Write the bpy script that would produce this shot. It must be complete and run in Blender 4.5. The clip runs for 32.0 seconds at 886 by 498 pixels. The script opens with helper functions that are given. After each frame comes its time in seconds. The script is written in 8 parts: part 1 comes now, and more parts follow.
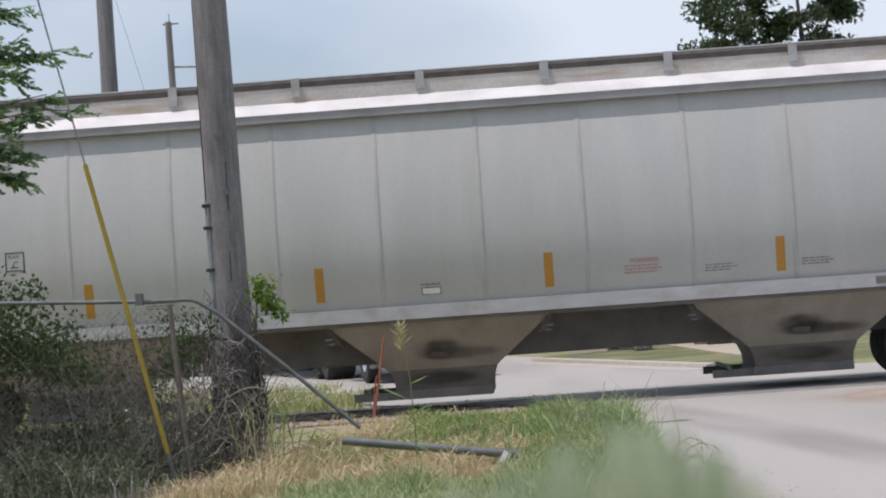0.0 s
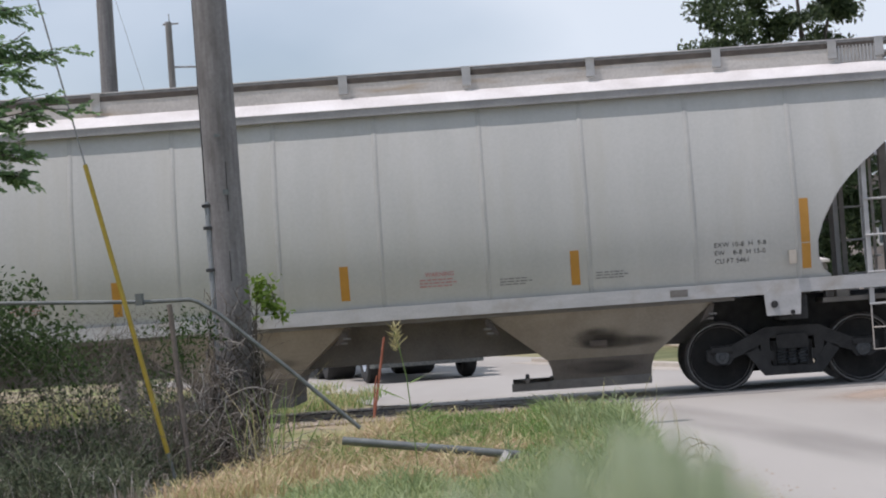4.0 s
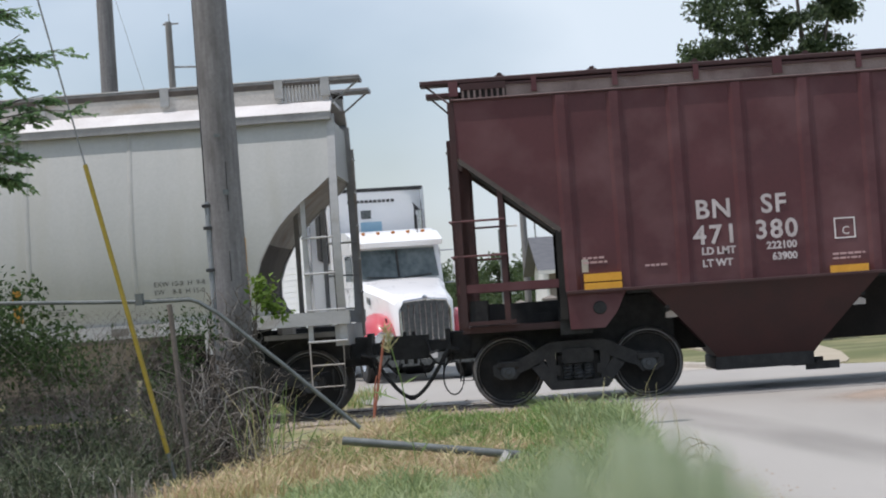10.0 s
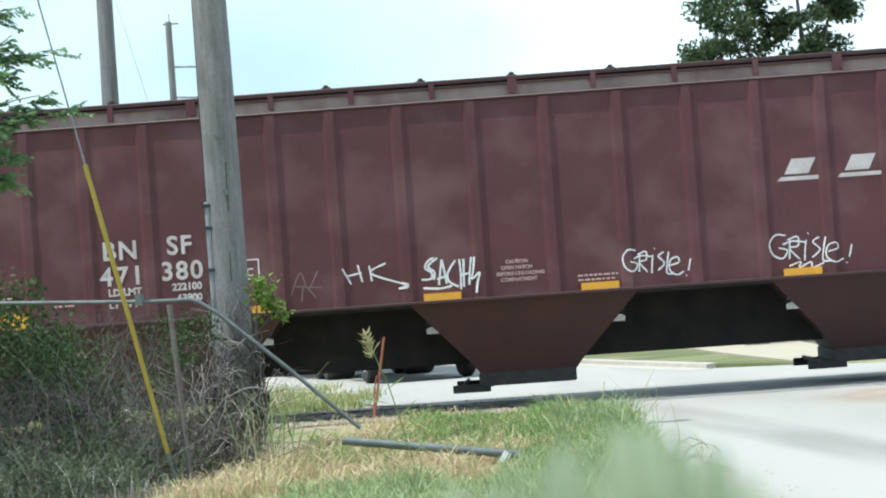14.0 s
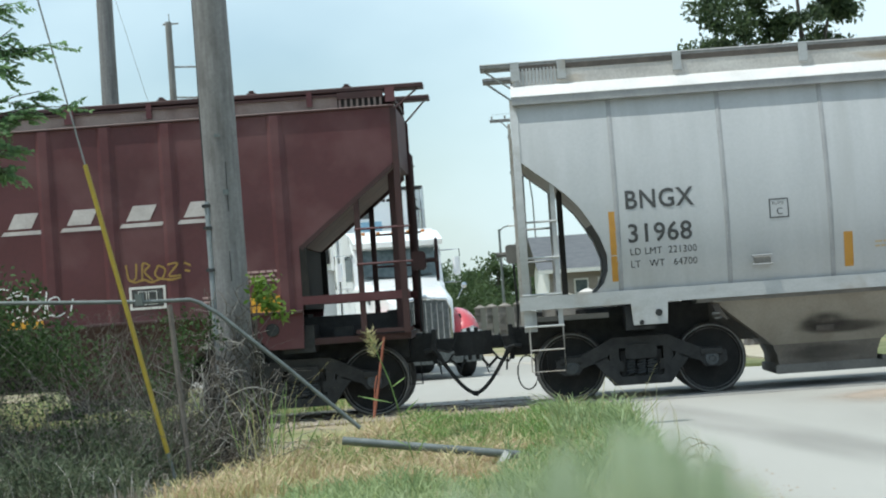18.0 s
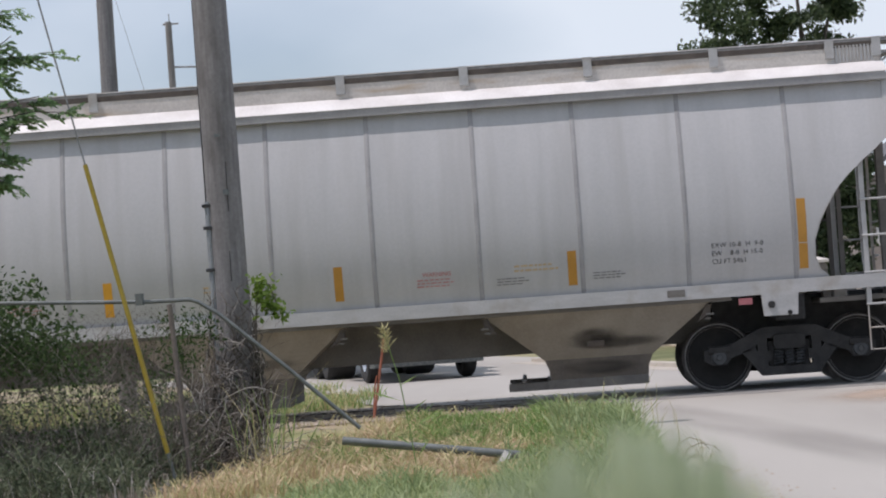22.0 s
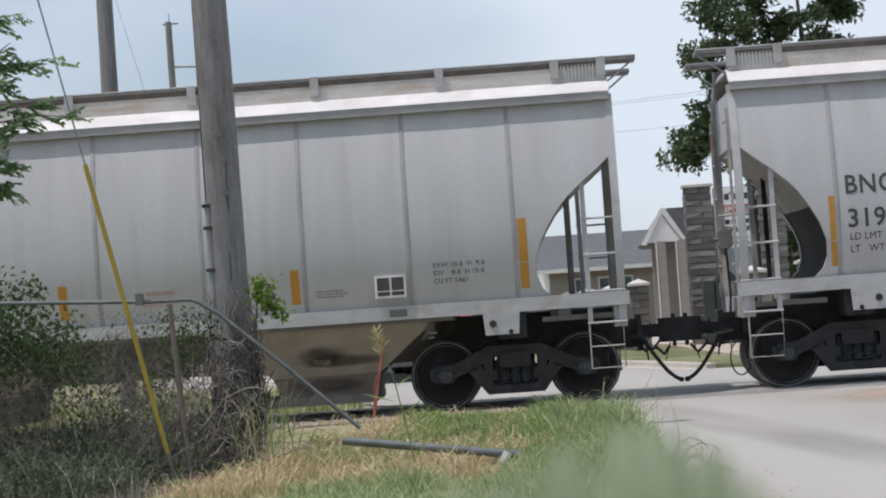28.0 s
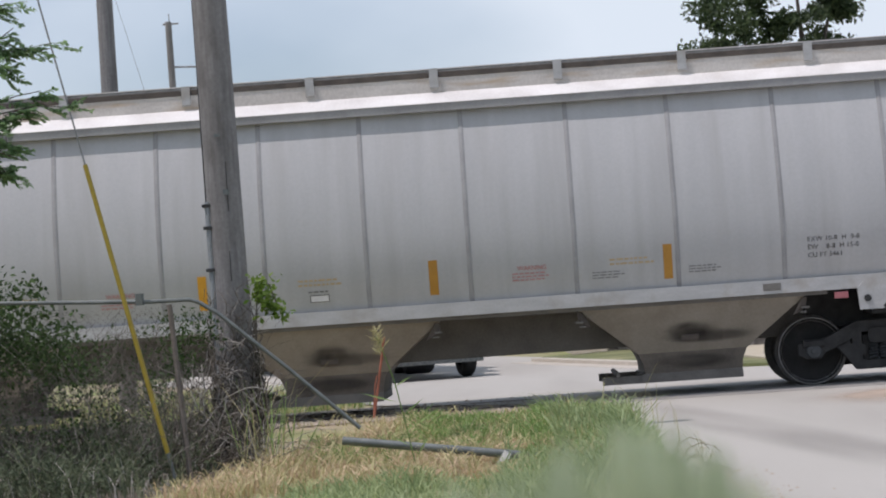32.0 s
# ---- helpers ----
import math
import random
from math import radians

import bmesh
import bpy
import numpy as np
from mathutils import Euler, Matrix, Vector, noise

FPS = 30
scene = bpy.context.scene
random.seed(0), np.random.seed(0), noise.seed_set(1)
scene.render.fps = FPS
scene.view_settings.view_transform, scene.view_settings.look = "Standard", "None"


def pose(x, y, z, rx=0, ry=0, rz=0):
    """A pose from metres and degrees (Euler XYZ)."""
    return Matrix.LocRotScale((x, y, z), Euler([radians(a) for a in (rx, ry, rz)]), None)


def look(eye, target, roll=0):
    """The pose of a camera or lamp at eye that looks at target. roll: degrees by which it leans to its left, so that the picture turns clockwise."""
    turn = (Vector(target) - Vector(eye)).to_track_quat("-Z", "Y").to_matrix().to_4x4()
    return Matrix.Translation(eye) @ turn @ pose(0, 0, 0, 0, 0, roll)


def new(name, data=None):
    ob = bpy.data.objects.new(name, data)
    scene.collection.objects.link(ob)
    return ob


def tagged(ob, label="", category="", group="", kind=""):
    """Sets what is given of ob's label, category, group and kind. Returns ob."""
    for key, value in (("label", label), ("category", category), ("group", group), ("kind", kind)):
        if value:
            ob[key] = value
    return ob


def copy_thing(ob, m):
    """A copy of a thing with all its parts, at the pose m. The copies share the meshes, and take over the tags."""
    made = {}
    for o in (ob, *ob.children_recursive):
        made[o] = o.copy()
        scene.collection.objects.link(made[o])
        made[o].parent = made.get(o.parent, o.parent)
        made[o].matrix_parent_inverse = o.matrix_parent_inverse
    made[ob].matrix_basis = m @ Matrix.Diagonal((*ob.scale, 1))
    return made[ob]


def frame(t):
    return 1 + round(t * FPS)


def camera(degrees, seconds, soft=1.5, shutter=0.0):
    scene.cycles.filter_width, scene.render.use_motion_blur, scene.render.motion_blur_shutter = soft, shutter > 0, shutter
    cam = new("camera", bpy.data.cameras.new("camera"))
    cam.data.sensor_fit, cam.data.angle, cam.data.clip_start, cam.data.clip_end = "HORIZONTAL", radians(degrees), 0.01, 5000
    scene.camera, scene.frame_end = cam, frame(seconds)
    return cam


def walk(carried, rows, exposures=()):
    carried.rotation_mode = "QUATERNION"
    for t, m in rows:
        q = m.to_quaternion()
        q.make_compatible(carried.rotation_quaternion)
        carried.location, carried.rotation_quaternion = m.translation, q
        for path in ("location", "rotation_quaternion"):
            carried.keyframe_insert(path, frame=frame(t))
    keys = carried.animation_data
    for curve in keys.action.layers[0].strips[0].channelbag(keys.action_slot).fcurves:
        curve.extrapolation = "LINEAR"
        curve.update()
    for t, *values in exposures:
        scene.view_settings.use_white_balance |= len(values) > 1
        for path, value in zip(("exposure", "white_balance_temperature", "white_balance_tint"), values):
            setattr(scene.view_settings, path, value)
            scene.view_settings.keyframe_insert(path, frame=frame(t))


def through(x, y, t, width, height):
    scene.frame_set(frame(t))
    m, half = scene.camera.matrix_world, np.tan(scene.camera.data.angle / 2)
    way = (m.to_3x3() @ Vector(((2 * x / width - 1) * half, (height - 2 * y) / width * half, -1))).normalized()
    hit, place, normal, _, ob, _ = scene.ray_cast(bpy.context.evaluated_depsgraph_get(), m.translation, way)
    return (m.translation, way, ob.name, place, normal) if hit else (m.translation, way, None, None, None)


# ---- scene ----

EXPO = -0.23  # stops
# The camera stands still on the near side of a level crossing.
EYE = (0.0, 0.0, 1.33)
cam = camera(20.808, 32.0, soft=2.0)
STAND = look(EYE, (-1.0249, 29.9743, 2.0324), -4.0)
# the lens is open wide: what is close to it blurs
cam.data.dof.use_dof, cam.data.dof.focus_distance, cam.data.dof.aperture_fstop = True, 29.0, 8.5
walk(cam, [(0.0, STAND), (32.0, STAND)],
     exposures=[(0.0, EXPO, 6620, 20), (6.0, EXPO, 6620, 20), (8.0, EXPO - 0.1, 6600, 19), (9.5, EXPO - 0.02, 6580, 18), (11.0, EXPO + 0.27, 6400, 11), (13.0, EXPO + 0.75, 6200, 3), (14.5, EXPO + 0.76, 6220, 2), (16.8, EXPO + 0.76, 6100, -5), (17.5, EXPO + 0.5, 6240, -2),
                (18.2, EXPO + 0.28, 6370, 3), (19.0, EXPO + 0.14, 6500, 9), (20.0, EXPO + 0.04, 6580, 14), (21.0, EXPO, 6680, 20), (25.0, EXPO, 6680, 20), (28.0, EXPO, 6600, 17), (32.0, EXPO, 6640, 19)])

# Way of the train along the track (towards -x), every half second.
STEP = 0.5
WAY = [
    0.000, 0.230, 0.508, 0.793, 1.095, 1.424, 1.764, 2.152, 2.557, 2.975,
    3.418, 3.896, 4.412, 4.944, 5.496, 6.072, 6.688, 7.349, 8.053, 8.790,
    9.567, 10.383, 11.223, 12.096, 13.020, 13.976, 14.955, 15.975, 17.015, 18.087,
    19.199, 20.354, 21.554, 22.800, 24.089, 25.415, 26.772, 28.175, 29.598, 30.970,
    32.469, 34.031, 35.627, 37.258, 38.932, 40.667, 42.463, 44.304, 46.152, 47.988,
    49.824, 51.643, 53.468, 55.298, 57.128, 58.955, 60.742, 62.525, 64.290, 66.022,
    67.734, 69.425, 71.109, 72.841, 74.441,
]
TRACK = 31.65  # distance of the track's centre line


def way(t):
    i = min(int(t / STEP), len(WAY) - 2)
    w = t / STEP - i
    return WAY[i] * (1 - w) + WAY[i + 1] * w


# ---- light ----
SUN_ELEV, SUN_AZ = radians(68.5), radians(247)  # azimuth clockwise from +y
sun = new("sun", bpy.data.lights.new("sun", "SUN"))
sun.data.energy, sun.data.angle, sun.data.color = 3.6, radians(0.6), (1.0, 0.97, 0.93)
to_sun = Vector((math.sin(SUN_AZ) * math.cos(SUN_ELEV), math.cos(SUN_AZ) * math.cos(SUN_ELEV), math.sin(SUN_ELEV)))
sun.matrix_world = look((0, 0, 60), Vector((0, 0, 60)) - to_sun)

world = bpy.data.worlds.new("sky")
scene.world = world
world.use_nodes = True
wn, wl = world.node_tree.nodes, world.node_tree.links
sky = wn.new("ShaderNodeTexSky")
sky.sky_type, sky.sun_disc, sky.sun_elevation, sky.sun_rotation = "NISHITA", False, SUN_ELEV, SUN_AZ
sky.dust_density, sky.ozone_density = 0.8, 2.5
# soft summer clouds over the blue
tc = wn.new("ShaderNodeTexCoord")
mp = wn.new("ShaderNodeMapping")
mp.inputs["Scale"].default_value = (1.0, 1.0, 1.8)
mp.inputs["Location"].default_value = (0.42, 0.1, 0.0)
wl.new(tc.outputs["Generated"], mp.inputs["Vector"])
cn = wn.new("ShaderNodeTexNoise")
cn.inputs["Scale"].default_value, cn.inputs["Detail"].default_value, cn.inputs["Roughness"].default_value = 2.6, 6.0, 0.45
wl.new(mp.outputs["Vector"], cn.inputs["Vector"])
cr = wn.new("ShaderNodeValToRGB")
cr.color_ramp.elements[0].position, cr.color_ramp.elements[1].position = 0.36, 0.62
wl.new(cn.outputs["Fac"], cr.inputs["Fac"])
cm = wn.new("ShaderNodeMix")
cm.data_type = "RGBA"
cm.inputs[7].default_value = (6.5, 7.7, 8.5, 1.0)
wl.new(cr.outputs["Color"], cm.inputs[0])
wl.new(sky.outputs["Color"], cm.inputs[6])
bg = wn["Background"]
wl.new(cm.outputs[2], bg.inputs["Color"])
bg.inputs["Strength"].default_value = 0.125


# ---- mesh tools ----
class Mesh:
    """Collects solid pieces of one mesh."""

    def __init__(self):
        self.v, self.f = [], []

    def add(self, verts, faces):
        n = len(self.v)
        self.v.extend(tuple(p) for p in verts)
        self.f.extend(tuple(n + i for i in f) for f in faces)
        return self

    def box(self, x0, x1, y0, y1, z0, z1, c=0.0):
        """A box; c: the width of its chamfered edges along the longest axis."""
        if c <= 0:
            vs = [(x, y, z) for z in (z0, z1) for y in (y0, y1) for x in (x0, x1)]
            return self.add(vs, [(0, 2, 3, 1), (4, 5, 7, 6), (0, 1, 5, 4), (2, 6, 7, 3), (0, 4, 6, 2), (1, 3, 7, 5)])
        lens = (x1 - x0, y1 - y0, z1 - z0)
        a = max(range(3), key=lambda i: lens[i])
        lo, hi = (x0, y0, z0), (x1, y1, z1)
        b, d = (a + 1) % 3, (a + 2) % 3
        ring = [(lo[b] + c, lo[d]), (hi[b] - c, lo[d]), (hi[b], lo[d] + c), (hi[b], hi[d] - c),
                (hi[b] - c, hi[d]), (lo[b] + c, hi[d]), (lo[b], hi[d] - c), (lo[b], lo[d] + c)]
        vs = []
        for e in (lo[a], hi[a]):
            for p, q in ring:
                w = [0, 0, 0]
                w[a], w[b], w[d] = e, p, q
                vs.append(w)
        fs = [(i, (i + 1) % 8, (i + 1) % 8 + 8, i + 8) for i in range(8)]
        return self.add(vs, fs + [tuple(range(7, -1, -1)), tuple(range(8, 16))])

    def prism(self, outline, a0, a1, axis="y"):
        """An outline (x, z), (y, z) or (x, y) drawn out along the third axis."""
        n = len(outline)
        put = {"y": lambda p, a: (p[0], a, p[1]), "x": lambda p, a: (a, p[0], p[1]), "z": lambda p, a: (p[0], p[1], a)}[axis]
        vs = [put(p, a) for a in (a0, a1) for p in outline]
        fs = [(i, (i + 1) % n, (i + 1) % n + n, i + n) for i in range(n)]
        return self.add(vs, fs + [tuple(range(n - 1, -1, -1)), tuple(range(n, 2 * n))])

    def tube(self, pts, r, n=8, r1=None, closed=False):
        """A round bar along points; r1: its radius at the end."""
        pts = [Vector(p) for p in pts]
        m = len(pts)
        rings = []
        up = Vector((0, 0, 1))
        for i, p in enumerate(pts):
            d = (pts[min(i + 1, m - 1)] - pts[max(i - 1, 0)])
            d = d.normalized() if d.length > 1e-9 else Vector((1, 0, 0))
            ref = up if abs(d.z) < 0.9 else Vector((1, 0, 0))
            a = d.cross(ref).normalized()
            b = d.cross(a)
            rr = r if r1 is None else r + (r1 - r) * i / max(m - 1, 1)
            rings.append([p + (a * math.cos(2 * math.pi * k / n) + b * math.sin(2 * math.pi * k / n)) * rr for k in range(n)])
        vs = [q for ring in rings for q in ring]
        fs = [(i * n + k, i * n + (k + 1) % n, (i + 1) * n + (k + 1) % n, (i + 1) * n + k) for i in range(m - 1) for k in range(n)]
        fs += [tuple(range(n - 1, -1, -1)), tuple(range((m - 1) * n, m * n))]
        return self.add(vs, fs)

    def lathe(self, profile, centre=(0, 0, 0), axis="y", n=28):
        """A profile (radius, along) turned round an axis."""
        vs, fs = [], []
        for k in range(n):
            a = 2 * math.pi * k / n
            for r, h in profile:
                c, s = r * math.cos(a), r * math.sin(a)
                q = {"y": (c, h, s), "z": (c, s, h), "x": (h, c, s)}[axis]
                vs.append((q[0] + centre[0], q[1] + centre[1], q[2] + centre[2]))
        m = len(profile)
        for k in range(n):
            k2 = (k + 1) % n
            fs += [(k * m + j, k2 * m + j, k2 * m + j + 1, k * m + j + 1) for j in range(m - 1)]
        return self.add(vs, fs)

    def slab(self, grid_a, grid_b):
        """A closed sheet between two equal grids of points (lists of rows)."""
        r, c = len(grid_a), len(grid_a[0])
        n = r * c
        vs = [p for row in grid_a for p in row] + [p for row in grid_b for p in row]
        fs = []
        for i in range(r - 1):
            for j in range(c - 1):
                q = (i * c + j, i * c + j + 1, (i + 1) * c + j + 1, (i + 1) * c + j)
                fs += [q, tuple(n + k for k in reversed(q))]
        edge = [(0, j) for j in range(c)] + [(i, c - 1) for i in range(1, r)] + [(r - 1, j) for j in range(c - 2, -1, -1)] + [(i, 0) for i in range(r - 2, 0, -1)]
        idx = [i * c + j for i, j in edge]
        fs += [(idx[k], idx[(k + 1) % len(idx)] , idx[(k + 1) % len(idx)] + n, idx[k] + n) for k in range(len(idx))]
        return self.add(vs, fs)

    def data(self, name, smooth=35):
        me = bpy.data.meshes.new(name)
        me.from_pydata(self.v, [], self.f)
        me.validate()
        if len(self.f) < 60000:
            b = bmesh.new()
            b.from_mesh(me)
            bmesh.ops.recalc_face_normals(b, faces=b.faces)
            b.to_mesh(me)
            b.free()
        if smooth:
            me.polygons.foreach_set("use_smooth", [True] * len(me.polygons))
            me.set_sharp_from_angle(angle=radians(smooth))
        return me


def part(name, mesh, material, parent=None, label="", at=None):
    """Links a Mesh (or mesh data) as one object, under a thing or a part."""
    me = mesh.data(name) if isinstance(mesh, Mesh) else mesh
    if material and not me.materials:
        me.materials.append(material)
    ob = new(name, me)
    if parent:
        ob.parent = parent
    if at is not None:
        ob.matrix_basis = at
    if label:
        ob["label"] = label
    return ob


def thing(name, label, category, at=None, group="", kind="", mesh=None, material=None):
    ob = part(name, mesh, material) if mesh else new(name)
    if at is not None:
        ob.matrix_basis = at
    return tagged(ob, label, category, group, kind)


def letters(text, size, slant=0.0, bold=0.0, spacing=1.0):
    """Flat lettering in the built-in font as a mesh, its left end on the origin, in the x-z plane facing -y."""
    cu = bpy.data.curves.new("lettering", "FONT")
    cu.body, cu.size, cu.shear, cu.offset, cu.space_character, cu.resolution_u = text, size, slant, bold, spacing, 3
    ob = bpy.data.objects.new("lettering", cu)
    scene.collection.objects.link(ob)
    bpy.context.view_layer.update()
    me = bpy.data.meshes.new_from_object(ob.evaluated_get(bpy.context.evaluated_depsgraph_get()))
    bpy.data.objects.remove(ob)
    bpy.data.curves.remove(cu)
    me.transform(Matrix.Rotation(radians(90), 4, "X"))
    return me


# ---- materials ----
def material(name, low, high, rough=0.6, metal=0.0, scale=6.0, stretch=(1, 1, 1), fine=60.0, bump=0.15, dirt=None, dirt_at=(0.5, 0.72),
             dirt_scale=1.2, dirt_stretch=(1, 1, 1), random_tint=0.0, coat=0.0, fine_amount=0.35, sheen_rough=0.15):
    """Paint or surface with grain at two scales, an optional layer of dirt, and relief."""
    m = bpy.data.materials.new(name)
    m.use_nodes = True
    n, l = m.node_tree.nodes, m.node_tree.links
    b = n["Principled BSDF"]
    b.inputs["Metallic"].default_value = metal
    tex = n.new("ShaderNodeTexCoord")
    mpp = n.new("ShaderNodeMapping")
    mpp.inputs["Scale"].default_value = stretch
    l.new(tex.outputs["Object"], mpp.inputs["Vector"])

    def noise_of(sc, detail, vec):
        t = n.new("ShaderNodeTexNoise")
        t.inputs["Scale"].default_value, t.inputs["Detail"].default_value = sc, detail
        l.new(vec, t.inputs["Vector"])
        return t.outputs["Fac"]

    big = noise_of(scale, 5.0, mpp.outputs["Vector"])
    small = noise_of(fine, 3.0, tex.outputs["Object"])
    mix = n.new("ShaderNodeMix")
    mix.data_type = "FLOAT"
    mix.inputs[0].default_value = fine_amount
    l.new(big, mix.inputs[2])
    l.new(small, mix.inputs[3])
    ramp = n.new("ShaderNodeValToRGB")
    ramp.color_ramp.elements[0].position, ramp.color_ramp.elements[1].position = 0.32, 0.68
    ramp.color_ramp.elements[0].color, ramp.color_ramp.elements[1].color = (*low, 1), (*high, 1)
    l.new(mix.outputs[0], ramp.inputs["Fac"])
    colour = ramp.outputs["Color"]
    if dirt:
        dm = n.new("ShaderNodeMapping")
        dm.inputs["Scale"].default_value = dirt_stretch
        l.new(tex.outputs["Object"], dm.inputs["Vector"])
        dn = noise_of(dirt_scale, 6.0, dm.outputs["Vector"])
        dr = n.new("ShaderNodeValToRGB")
        dr.color_ramp.elements[0].position, dr.color_ramp.elements[1].position = dirt_at
        l.new(dn, dr.inputs["Fac"])
        dx = n.new("ShaderNodeMix")
        dx.data_type = "RGBA"
        dx.inputs[7].default_value = (*dirt, 1)
        l.new(dr.outputs["Color"], dx.inputs[0])
        l.new(colour, dx.inputs[6])
        colour = dx.outputs[2]
    if random_tint:
        oi = n.new("ShaderNodeObjectInfo")
        mr = n.new("ShaderNodeMapRange")
        mr.inputs[3].default_value, mr.inputs[4].default_value = 1 - random_tint, 1 + random_tint
        l.new(oi.outputs["Random"], mr.inputs[0])
        hv = n.new("ShaderNodeHueSaturation")
        l.new(mr.outputs[0], hv.inputs["Value"])
        l.new(colour, hv.inputs["Color"])
        colour = hv.outputs["Color"]
    l.new(colour, b.inputs["Base Color"])
    rr = n.new("ShaderNodeMapRange")
    rr.inputs[3].default_value, rr.inputs[4].default_value = max(rough - sheen_rough, 0.05), min(rough + sheen_rough, 1)
    l.new(mix.outputs[0], rr.inputs[0])
    l.new(rr.outputs[0], b.inputs["Roughness"])
    if bump:
        bp = n.new("ShaderNodeBump")
        bp.inputs["Strength"].default_value, bp.inputs["Distance"].default_value = bump, 0.01
        l.new(mix.outputs[0], bp.inputs["Height"])
        l.new(bp.outputs["Normal"], b.inputs["Normal"])
    b.inputs["Coat Weight"].default_value = coat
    return m


def leafy(name, low, high, through=0.35):
    """Leaves and blades, each a little different, with light passing through."""
    m = bpy.data.materials.new(name)
    m.use_nodes = True
    n, l = m.node_tree.nodes, m.node_tree.links
    geo = n.new("ShaderNodeNewGeometry")
    ramp = n.new("ShaderNodeValToRGB")
    ramp.color_ramp.elements[0].color, ramp.color_ramp.elements[1].color = (*low, 1), (*high, 1)
    l.new(geo.outputs["Random Per Island"], ramp.inputs["Fac"])
    b = n["Principled BSDF"]
    b.inputs["Roughness"].default_value = 0.6
    l.new(ramp.outputs["Color"], b.inputs["Base Color"])
    tr = n.new("ShaderNodeBsdfTranslucent")
    l.new(ramp.outputs["Color"], tr.inputs["Color"])
    mx = n.new("ShaderNodeMixShader")
    mx.inputs["Fac"].default_value = through
    l.new(b.outputs["BSDF"], mx.inputs[1])
    l.new(tr.outputs["BSDF"], mx.inputs[2])
    l.new(mx.outputs["Shader"], n["Material Output"].inputs["Surface"])
    return m


GREY_PAINT = material("grey_paint", (0.4, 0.405, 0.41), (0.472, 0.477, 0.482), 0.42, scale=1.2, stretch=(2.5, 1, 0.25), fine=25, bump=0.06,
                      dirt=(0.345, 0.342, 0.338), dirt_at=(0.5, 0.85), dirt_scale=1.0, dirt_stretch=(3.0, 1, 0.22))
PALE_PAINT = material("pale_green_grey_paint", (0.395, 0.402, 0.382), (0.475, 0.482, 0.46), 0.4, scale=1.0, stretch=(2, 1, 0.3), fine=25, bump=0.06,
                      dirt=(0.38, 0.37, 0.32), dirt_at=(0.55, 0.9), dirt_scale=0.9, dirt_stretch=(2.2, 1, 0.25))
SEAM_PAINT = material("seam_grey", (0.25, 0.25, 0.255), (0.36, 0.362, 0.366), 0.7, scale=3, fine=30, bump=0.1)
SILL_PAINT = material("sill_paint", (0.35, 0.355, 0.355), (0.47, 0.475, 0.475), 0.55, scale=2.5, stretch=(1, 1, 3), fine=40, bump=0.08,
                      dirt=(0.3, 0.27, 0.23), dirt_at=(0.55, 0.8), dirt_scale=3)
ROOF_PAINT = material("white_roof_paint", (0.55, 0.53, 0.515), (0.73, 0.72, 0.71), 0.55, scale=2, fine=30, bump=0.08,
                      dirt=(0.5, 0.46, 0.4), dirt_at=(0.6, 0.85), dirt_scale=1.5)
BOARD_STEEL = material("galvanised_grating", (0.16, 0.16, 0.16), (0.27, 0.27, 0.265), 0.6, 0.3, scale=3, stretch=(4, 1, 1), fine=60, bump=0.3)
# near black: carries the shade under the end slopes, plus other dark parts
NEAR_BLACK = material("near_black", (0.014, 0.0135, 0.013), (0.036, 0.033, 0.03), 0.8, scale=3, fine=40, bump=0.15)
TROUGH = material("dust_streaked_trough", (0.4, 0.375, 0.35), (0.64, 0.61, 0.57), 0.8, scale=2.2, stretch=(0.7, 1, 2.5), fine=35, bump=0.15,
                  dirt=(0.4, 0.3, 0.2), dirt_at=(0.55, 0.75), dirt_scale=1.6, dirt_stretch=(0.6, 1, 4))
DUSTY = material("dusty_grey_steel", (0.33, 0.3, 0.27), (0.5, 0.48, 0.45), 0.75, scale=2.5, stretch=(1, 1, 2), fine=35, bump=0.15,
                 dirt=(0.3, 0.2, 0.12), dirt_at=(0.55, 0.75), dirt_scale=2.2)
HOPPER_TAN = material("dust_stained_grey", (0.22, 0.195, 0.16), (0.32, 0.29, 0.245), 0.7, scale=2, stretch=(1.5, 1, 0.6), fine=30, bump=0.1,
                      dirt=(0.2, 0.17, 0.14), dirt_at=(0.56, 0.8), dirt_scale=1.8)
# darker copy of the hopper tan: soot and the low throat's shade together
THROAT = material("shaded_sooty_tan", (0.085, 0.074, 0.063), (0.18, 0.157, 0.133), 0.75, scale=2.2, stretch=(1, 1, 0.5), fine=30, bump=0.2)
# dark brown: port grime, and the shade on bulkheads and board bearers
GRIME_SHADE = material("grime_and_shade_brown", (0.05, 0.042, 0.037), (0.12, 0.1, 0.085), 0.8, scale=5, fine=30, bump=0.1)
UNDER_GREY = material("grimy_underframe_steel", (0.11, 0.105, 0.097), (0.2, 0.19, 0.175), 0.75, scale=3, fine=40, bump=0.15)
RED_PAINT = material("oxide_red_paint", (0.068, 0.0178, 0.0212), (0.098, 0.0272, 0.031), 0.6, scale=0.9, stretch=(1, 1, 1), fine=18, bump=0.08,
                     dirt=(0.145, 0.066, 0.068), dirt_at=(0.46, 0.76), dirt_scale=1.3)
TROUGH_RED = material("dusty_red_trough", (0.2, 0.155, 0.138), (0.35, 0.28, 0.25), 0.75, scale=3, stretch=(1, 1, 0.5), fine=40, bump=0.1, dirt=(0.12, 0.06, 0.058), dirt_at=(0.5, 0.75), dirt_scale=2)
